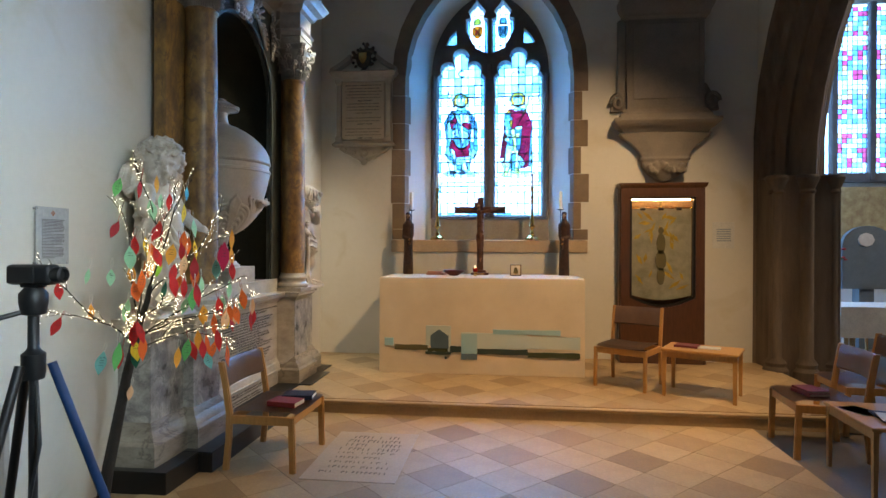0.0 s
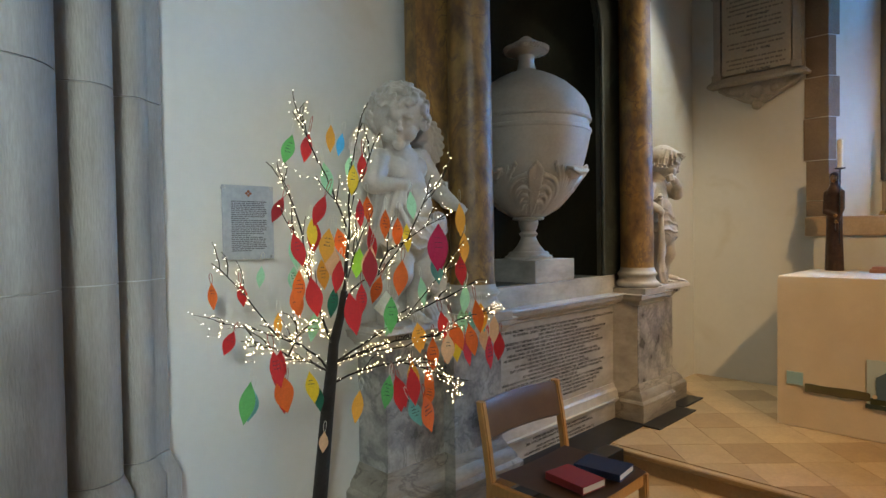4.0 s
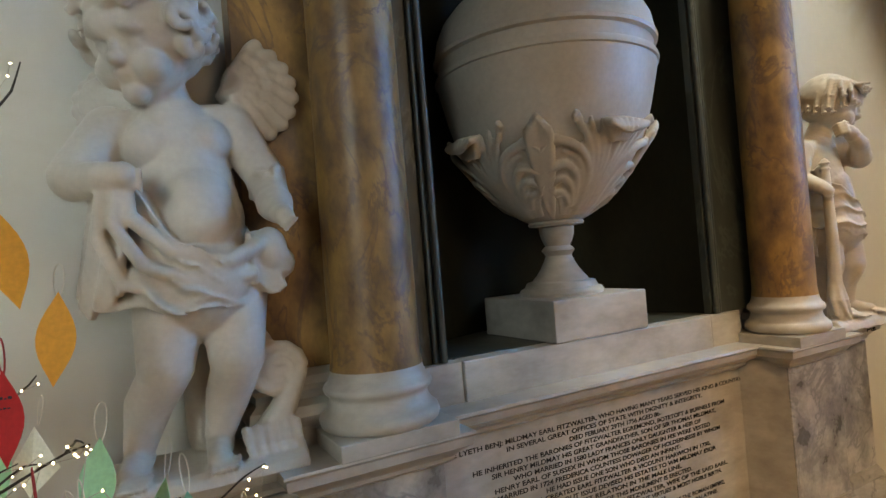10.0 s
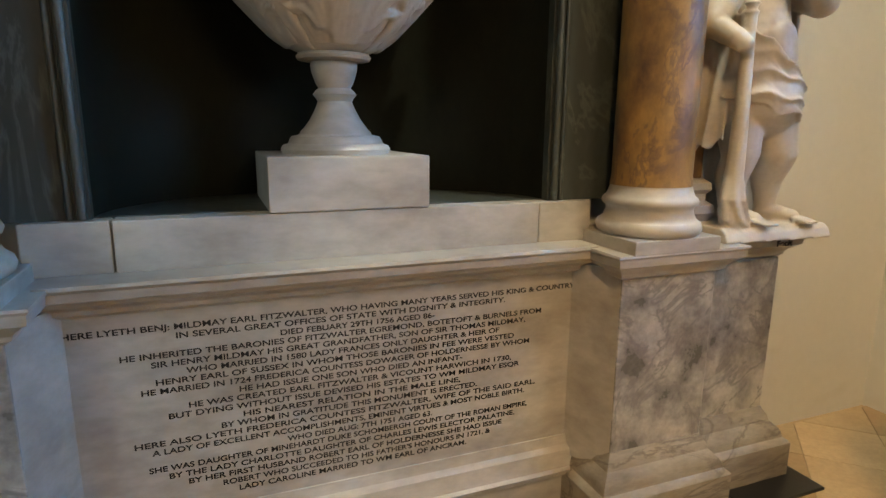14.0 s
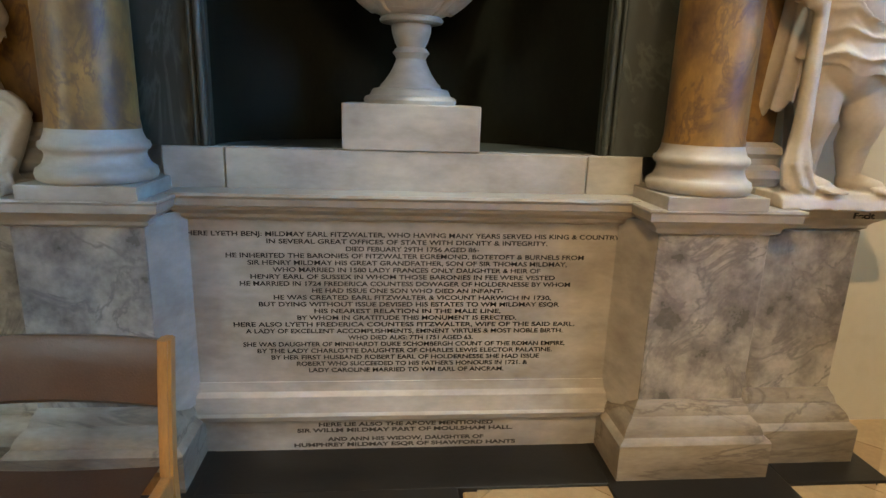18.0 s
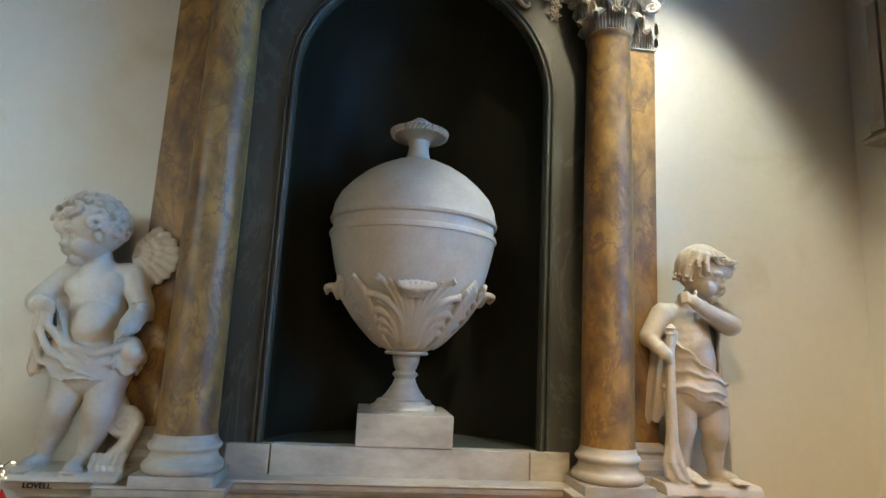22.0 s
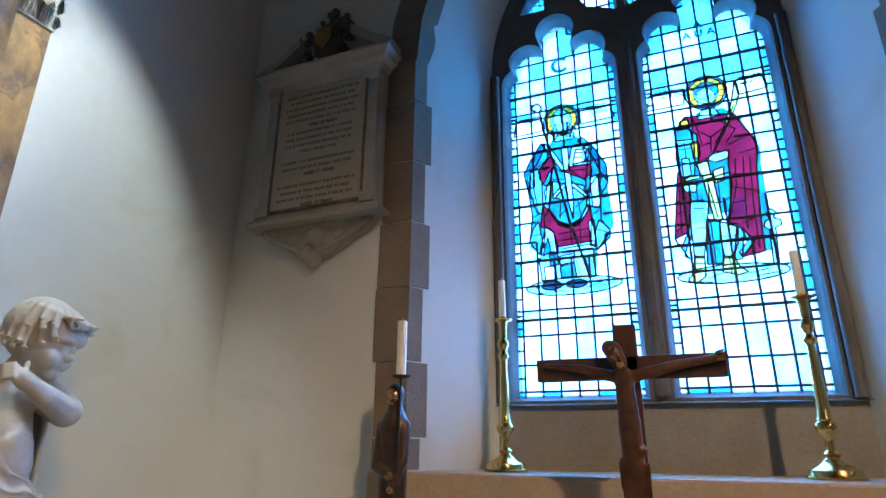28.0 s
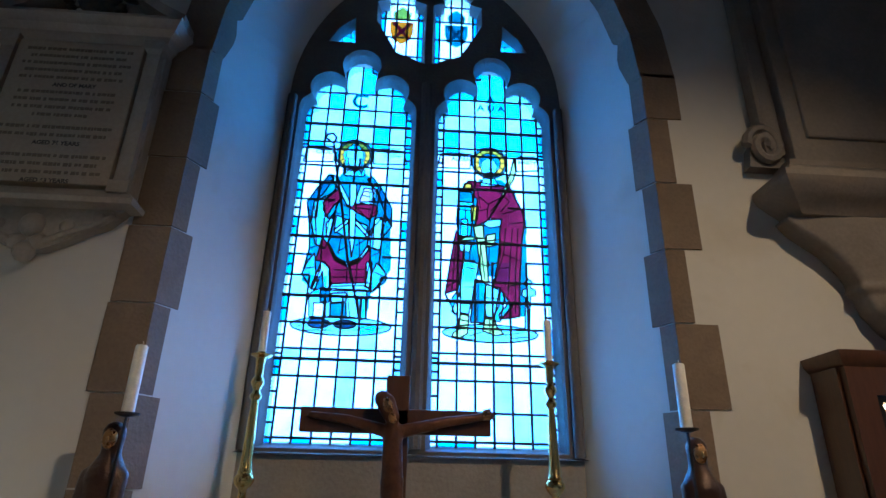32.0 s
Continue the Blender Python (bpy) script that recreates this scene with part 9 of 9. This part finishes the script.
# ---- books ----
def book(at, w, d, h, cover, label, open_=False):
    b = thing("book", label, "book", at=at)
    bm = B()
    box(bm, -w / 2 + 0.004, w / 2 - 0.004, -d / 2 + 0.003, d / 2 - 0.005, 0.003, h - 0.003)
    part("pages", bm, mat("page_edges", (0.72, 0.68, 0.58), 0.8, grain=300) if "page_edges" not in MATS else MATS["page_edges"], b, "cream page edges")
    bm = B()
    box(bm, -w / 2, w / 2, -d / 2, d / 2, h - 0.003, h, 0.0012)
    box(bm, -w / 2, w / 2, -d / 2, d / 2, 0.0, 0.003, 0.0012)
    box(bm, -w / 2, w / 2, d / 2 - 0.003, d / 2, 0.002, h - 0.002, 0.0008)
    part("cover", bm, cover, b, "cloth-bound cover")
    return b


REDCLOTH = mat("red_bookcloth", (0.33, 0.03, 0.025), 0.6, bump=0.1, grain=300)
NAVYCLOTH = mat("navy_bookcloth", (0.012, 0.016, 0.04), 0.55, bump=0.1, grain=300)
MAROON = mat("maroon_bookcloth", (0.15, 0.015, 0.02), 0.6, bump=0.1, grain=300)
PALEPAGE = mat("white_booklet", (0.72, 0.7, 0.64), 0.7, bump=0.03)
book(pose(-1.465, 3.69, 0.379, 0, 0, 172), 0.2, 0.14, 0.032, REDCLOTH, "red cloth-bound book on the chair seat")
book(pose(-1.445, 3.88, 0.379, 0, 0, 186), 0.21, 0.15, 0.03, NAVYCLOTH, "dark navy book on the chair seat")


# ---- more seats ----
def stool(at, w, d, h, label):
    s = thing("wooden_stool", label, "stool", at=at)
    bm = B()
    box(bm, -w / 2, w / 2, -d / 2, d / 2, h - 0.022, h, 0.006)
    part("top", bm, OAK, s, "plain oak top")
    for x in (-1, 1):
        for y in (-1, 1):
            bm = B()
            moulded(bm, x * (w / 2 - 0.028) - 0.017, x * (w / 2 - 0.028) + 0.017, y * (d / 2 - 0.028) - 0.014, y * (d / 2 - 0.028) + 0.014, [(0, -0.003), (h - 0.021, 0.0)], (1, 1, 1, 1))
            part("leg", bm, OAK, s)
    for y in (-1, 1):
        bm = B()
        box(bm, -w / 2 + 0.04, w / 2 - 0.04, y * (d / 2 - 0.03) - 0.01, y * (d / 2 - 0.03) + 0.01, h - 0.075, h - 0.021, 0.003)
        part("rail", bm, OAK, s)
    return s


chair(pose(1.115, 5.69, DAIS, 0, 0, -121.5), "oak chair with a brown padded seat on the altar step")
stool(pose(1.69, 5.36, DAIS, 0, 0, -27), 0.62, 0.42, 0.42, "low oak stool with booklets on the altar step")
book(pose(1.58, 5.42, DAIS + 0.42, 0, 0, 150), 0.2, 0.15, 0.02, MAROON, "maroon book lying on the stool")
book(pose(1.74, 5.36, DAIS + 0.42, 0, 0, 160), 0.2, 0.12, 0.008, PALEPAGE, "thin pale booklet on the stool")
chair(pose(2.15, 4.38, 0, 0, 0, 176), "oak chair with a brown padded seat beside the arcade")
book(pose(2.1, 4.36, 0.4, 0, 0, 100), 0.2, 0.15, 0.022, MAROON, "maroon book on the chair seat")
book(pose(2.1, 4.36, 0.4225, 0, 0, 96), 0.2, 0.14, 0.018, MAROON, "maroon book on top of another")
stool(pose(2.24, 3.78, 0, 0, 0, 86), 0.6, 0.42, 0.42, "low oak stool with service sheets")
book(pose(2.15, 3.86, 0.42, 0, 0, 110), 0.21, 0.15, 0.003, PALEPAGE, "white service sheet on the stool")
book(pose(2.24, 3.72, 0.42, 0, 0, 80), 0.21, 0.15, 0.014, NAVYCLOTH, "dark folder on the stool")
book(pose(2.22, 3.66, 0.4345, 0, 0, 70), 0.2, 0.14, 0.004, PALEPAGE, "white service sheet on a folder")
chair(pose(2.75, 4.95, 0, 0, 0, 178), "oak chair with a brown back beside the arcade")

# ---- tripod with a camera ----
tripod = thing("camera_tripod", "black camera tripod standing by the wishing tree", "tripod")
PX, PY = -1.49, 1.67
BLUETAPE = mat("blue_leg_tube", (0.01, 0.05, 0.16), 0.4, bump=0.03)
bm = B()
lathe(bm, [(0.013, 0.42), (0.013, 1.0), (0.03, 1.0), (0.034, 1.02), (0.034, 1.08), (0.022, 1.09), (0.016, 1.1), (0.016, 1.2), (0.034, 1.205), (0.04, 1.24), (0.04, 1.27), (0.024, 1.29)], (PX, PY, 0), 20)
part("column", bm, IRON, tripod, "black centre column", smooth=40)
for k, a in enumerate((25, 150, 268)):
    o = Vector((math.cos(radians(a)), math.sin(radians(a)), 0))
    hub = Vector((PX, PY, 1.05)) + o * 0.05
    foot = Vector((PX, PY, 0.0)) + o * 0.4
    kneep = hub.lerp(foot, 0.5)
    bm = B()
    tube(bm, [hub, kneep], 0.014, 10)
    tube(bm, [kneep, foot], 0.009, 10)
    leg = part("leg", bm, BLUETAPE if k == 0 else IRON, tripod, "telescopic leg", smooth=40)
    bm = B()
    ball(bm, foot + Vector((0, 0, 0.012)), 0.016, 2)
    part("rubber_foot", bm, IRON, leg)
    bm = B()
    lathe(bm, [(0.019, -0.03), (0.022, -0.02), (0.022, 0.02), (0.018, 0.03)], tuple(kneep), 14)
    part("clamp", bm, IRON, leg, "black leg clamp")
    bm = B()
    tube(bm, [Vector((PX, PY, 0.52)), hub.lerp(foot, 0.52)], 0.005, 6)
    part("brace", bm, IRON, tripod)
bm = B()
tube(bm, [(PX, PY, 1.22), (PX - 0.1, PY - 0.12, 1.18), (PX - 0.2, PY - 0.22, 1.16)], 0.008, 8)
part("pan_handle", bm, IRON, tripod, "black pan handle")
bm = B()
tube(bm, [(PX + 0.01, PY, 1.0), (PX + 0.04, PY - 0.02, 0.8), (PX + 0.02, PY - 0.04, 0.62), (PX + 0.06, PY - 0.02, 0.5), (PX + 0.03, PY, 0.4)], 0.006, 6)
part("cable", bm, IRON, tripod, "hanging black cable")
camcorder = thing("camcorder", "small black camcorder on a tripod", "camera")
bm = B()
box(bm, PX - 0.075, PX + 0.075, PY - 0.03, PY + 0.03, 1.256, 1.32, 0.014, 3)
part("body", bm, IRON, camcorder, "black rounded body", smooth=50)
bm = B()
lathe(bm, [(0.024, 0), (0.026, 0.01), (0.026, 0.03), (0.02, 0.034), (0.018, 0.02)], (0, 0, 0), 20)
bmesh.ops.transform(bm, matrix=pose(PX + 0.072, PY, 1.288, 0, 90, 0), verts=bm.verts)
part("lens", bm, IRON, camcorder, "black lens barrel", smooth=40)
bm = B()
box(bm, PX - 0.06, PX + 0.03, PY - 0.038, PY - 0.03, 1.262, 1.314, 0.003)
part("screen_flap", bm, IRON, camcorder, "closed screen flap")
bm = B()
box(bm, PX - 0.03, PX + 0.03, PY - 0.02, PY + 0.02, 1.248, 1.258, 0.002)
part("plate", bm, IRON, camcorder, "mounting plate")
camcorder.location.z = 0.041

# ---- chancel beyond the arcade ----
far = thing("window_2", "tall stained glass window of the chancel", "window", kind="structure")
rf = random.Random(31)
fars = [stained("far_glass", c, 0.4) for c in ((0.75, 0.9, 1.0), (0.2, 0.5, 0.9), (0.5, 0.05, 0.12), (0.08, 0.3, 0.5), (0.5, 0.75, 0.7), (0.6, 0.35, 0.15))]
FW = 0.5
for k in range(3):
    x0 = 5.66 + 0.62 * k
    bm = B()
    lead = B()
    for j in range(34):
        for i in range(6):
            u, z = x0 + FW * i / 6, 2.75 + 0.085 * j
            vs = [bm.verts.new(p) for p in ((u, 10.9, z), (u + FW / 6, 10.9, z), (u + FW / 6, 10.9, z + 0.085), (u, 10.9, z + 0.085))]
            f = bm.faces.new(vs)
            f.material_index = rf.choice((0, 0, 0, 4)) if j % 9 in (0, 8) else rf.choice((0, 1, 1, 2, 3, 3, 4, 5))
            came(lead, (u, z), (u + FW / 6, z), 10.895, 0.006)
            came(lead, (u, z), (u, z + 0.085), 10.895, 0.006)
    g = part("pane", bm, fars, far, "small panes of many colours")
    g.visible_shadow = False
    part("lead", lead, LEAD, far, "dark leads")
    bm = B()
    box(bm, x0 - 0.11, x0 - 0.01, 10.82, 10.98, 2.6, 5.7, 0.02)
    part("mullion", bm, TRACERY, far, "stone mullion")
bm = B()
box(bm, 5.5, 7.6, 10.85, 11.0, 2.58, 2.74, 0.02)
part("sill", bm, TRACERY, far, "stone sill")
bm = B()
box(bm, 5.5, 7.6, 10.985, 10.995, 2.75, 5.7)
part("outside_light", bm, SKYGLOW, far, "bright daylight beyond the panes")
reredos = thing("reredos_panel", "gold and ochre mosaic panel below the chancel window", "panel")
bm = B()
box(bm, 5.35, 7.6, 10.86, 10.99, 0.9, 2.5, 0.02)
part("panel", bm, mat("ochre_mosaic", (0.5, 0.36, 0.16), 0.5, (0.3, 0.16, 0.06), 9, 0.4, 0.2), reredos, "ochre and gold panel")
stand = thing("draped_stand", "round-topped grey-blue draped stand with a cream badge", "stand")
bm = B()
arc = [(-0.34, 0.0), (0.34, 0.0), (0.34, 0.62)] + [(0.34 * math.cos(a), 0.62 + 0.28 * math.sin(a)) for a in (math.pi * k / 12 for k in range(1, 12))] + [(-0.34, 0.62)]
rings(bm, [[(5.05 + u, y, 0.85 + v) for u, v in arc] for y in (8.9, 8.98)])
box(bm, 4.95, 5.15, 8.93, 9.1, -0.01, 0.9)
part("cloth", bm, mat("grey_blue_cloth", (0.16, 0.2, 0.22), 0.9, bump=0.1), stand, "grey-blue cloth front")
bm = B()
rings(bm, [[(5.02 + u, y, 1.55 + v) for u, v in oval(0, 0, 0.11, 0.1, 8)] for y in (8.885, 8.9)])
part("badge", bm, PALEPAGE, stand, "cream badge shape")
table = thing("chancel_table", "table under a white cloth beyond the arcade", "table")
bm = B()
moulded(bm, 3.85, 5.2, 7.3, 8.0, [(0.38, 0.02), (0.7, 0.0), (0.74, 0.0)], (1, 1, 1, 1))
part("tablecloth", bm, PALEPAGE, table, "white cloth")
for x in (3.95, 5.1):
    for y in (7.4, 7.9):
        bm = B()
        box(bm, x - 0.025, x + 0.025, y - 0.025, y + 0.025, -0.01, 0.4)
        part("leg", bm, OAK, table)
for x, y, a in ((4.35, 8.5, 60), (4.95, 8.45, 80)):
    chair(pose(x, y, 0, 0, 0, a), "oak chair with a wooden back in the chancel")
flowers = thing("flower_stand", "red flowers with green leaves beyond the arcade", "flowers")
bm = B()
lathe(bm, [(0.12, 0.0), (0.02, 0.03), (0.015, 0.95), (0.09, 1.0), (0.1, 1.12), (0.02, 1.12)], (4.55, 8.95, 0), 16)
part("stand", bm, IRON, flowers, "slender black stand", smooth=40)
bm, bm2 = B(), B()
for k in range(70):
    d = Vector((rf.gauss(0, 1), rf.gauss(0, 1), rf.gauss(0, 1))).normalized()
    c = Vector((4.55, 8.95, 1.3)) + d * rf.uniform(0.08, 0.24)
    ball(bm if k % 2 else bm2, c, rf.uniform(0.02, 0.045), 1, (1, 1, 0.6))
tagged(part("bloom", bm, mat("red_petals", (0.4, 0.02, 0.02), 0.7), flowers, "red blooms"), kind="stuff")
tagged(part("foliage", bm2, mat("green_foliage", (0.05, 0.1, 0.03), 0.7), flowers, "green foliage"), kind="stuff")

# ---- floor pieces ----
S = 0.3
TILE = {}


def tile_mesh(m, key, poly, h):
    bm = B()
    rings(bm, [[(x, y, 0) for x, y in poly], [(x, y, h) for x, y in poly]])
    me = mesh_of(bm, "tile", m)
    return me


def clip(poly, axis, limit, keep_low):
    out = []
    for a, b in zip(poly, poly[1:] + poly[:1]):
        ia, ib = (a[axis] <= limit) == keep_low, (b[axis] <= limit) == keep_low
        if ia:
            out.append(a)
        if ia != ib:
            t = (limit - a[axis]) / (b[axis] - a[axis])
            out.append((a[0] + (b[0] - a[0]) * t, a[1] + (b[1] - a[1]) * t))
    return out


def diamonds(parent, x0, x1, y0, y1, z, h, skip=None):
    """Square slabs laid cornerwise, every fourth one tan."""
    d = S / math.sqrt(2)
    full = {}
    n = 0
    for i in range(-30, 40):
        for j in range(-30, 40):
            cx, cy = (i - j) * d, 4.0 + (i + j) * d
            if not (x0 - d < cx < x1 + d and y0 - d < cy < y1 + d):
                continue
            if skip and skip(cx, cy):
                continue
            tan = i % 2 == 0 and j % 2 == 0
            e = d - 0.002
            poly = [(cx - e, cy), (cx, cy - e), (cx + e, cy), (cx, cy + e)]
            inside_all = cx - d >= x0 and cx + d <= x1 and cy - d >= y0 and cy + d <= y1
            if inside_all:
                if tan not in full:
                    full[tan] = tile_mesh(TAN if tan else PALE, tan, [(-e, 0), (0, -e), (e, 0), (0, e)], h)
                ob = new("floor_tile", full[tan])
                ob.location = (cx, cy, z)
            else:
                for ax, lim, low in ((0, x1, True), (0, x0, False), (1, y1, True), (1, y0, False)):
                    poly = clip(poly, ax, lim, low)
                    if len(poly) < 3:
                        break
                if len(poly) < 3:
                    continue
                ob = new("floor_tile", tile_mesh(TAN if tan else PALE, 0, [(x - cx, y - cy) for x, y in poly], h))
                ob.location = (cx, cy, z)
            ob.parent = parent
            n += 1


diamonds(chapel_floor, -2.1, 1.9, 2.2, 4.83, -0.002, 0.0035)
diamonds(dais, NX + 0.02, 2.78, 4.86, EY - 0.005, DAIS - 0.006, 0.0065)
ledger = thing("ledger_stone", "pale worn ledger slab let into the floor", "ledger stone")
bm = B()
box(bm, -1.28, -0.68, 3.42, 4.34, -0.001, 0.005, 0.001)
slab = part("slab", bm, mat("ledger_marble", (0.5, 0.4, 0.29), 0.4, (0.4, 0.31, 0.21), 4, 0.6, 0.06), ledger)
rl = random.Random(17)
for k in range(9):
    bm = B()
    y, x = 4.25 - 0.085 * k, -1.2 + rl.uniform(0, 0.05)
    while x < -0.77:
        hgt = 0.05 if k < 4 else 0.028
        w = rl.uniform(0.012, 0.028)
        if rl.random() < 0.8:
            box(bm, x, x + 0.006, y - hgt, y, 0.0045, 0.0056)
            if rl.random() < 0.5:
                box(bm, x, x + w, y - 0.008, y, 0.0045, 0.0056)
        x += w + 0.012
    tagged(part("lettering_line", bm, FADED, slab, "worn incised letters"), kind="stuff")
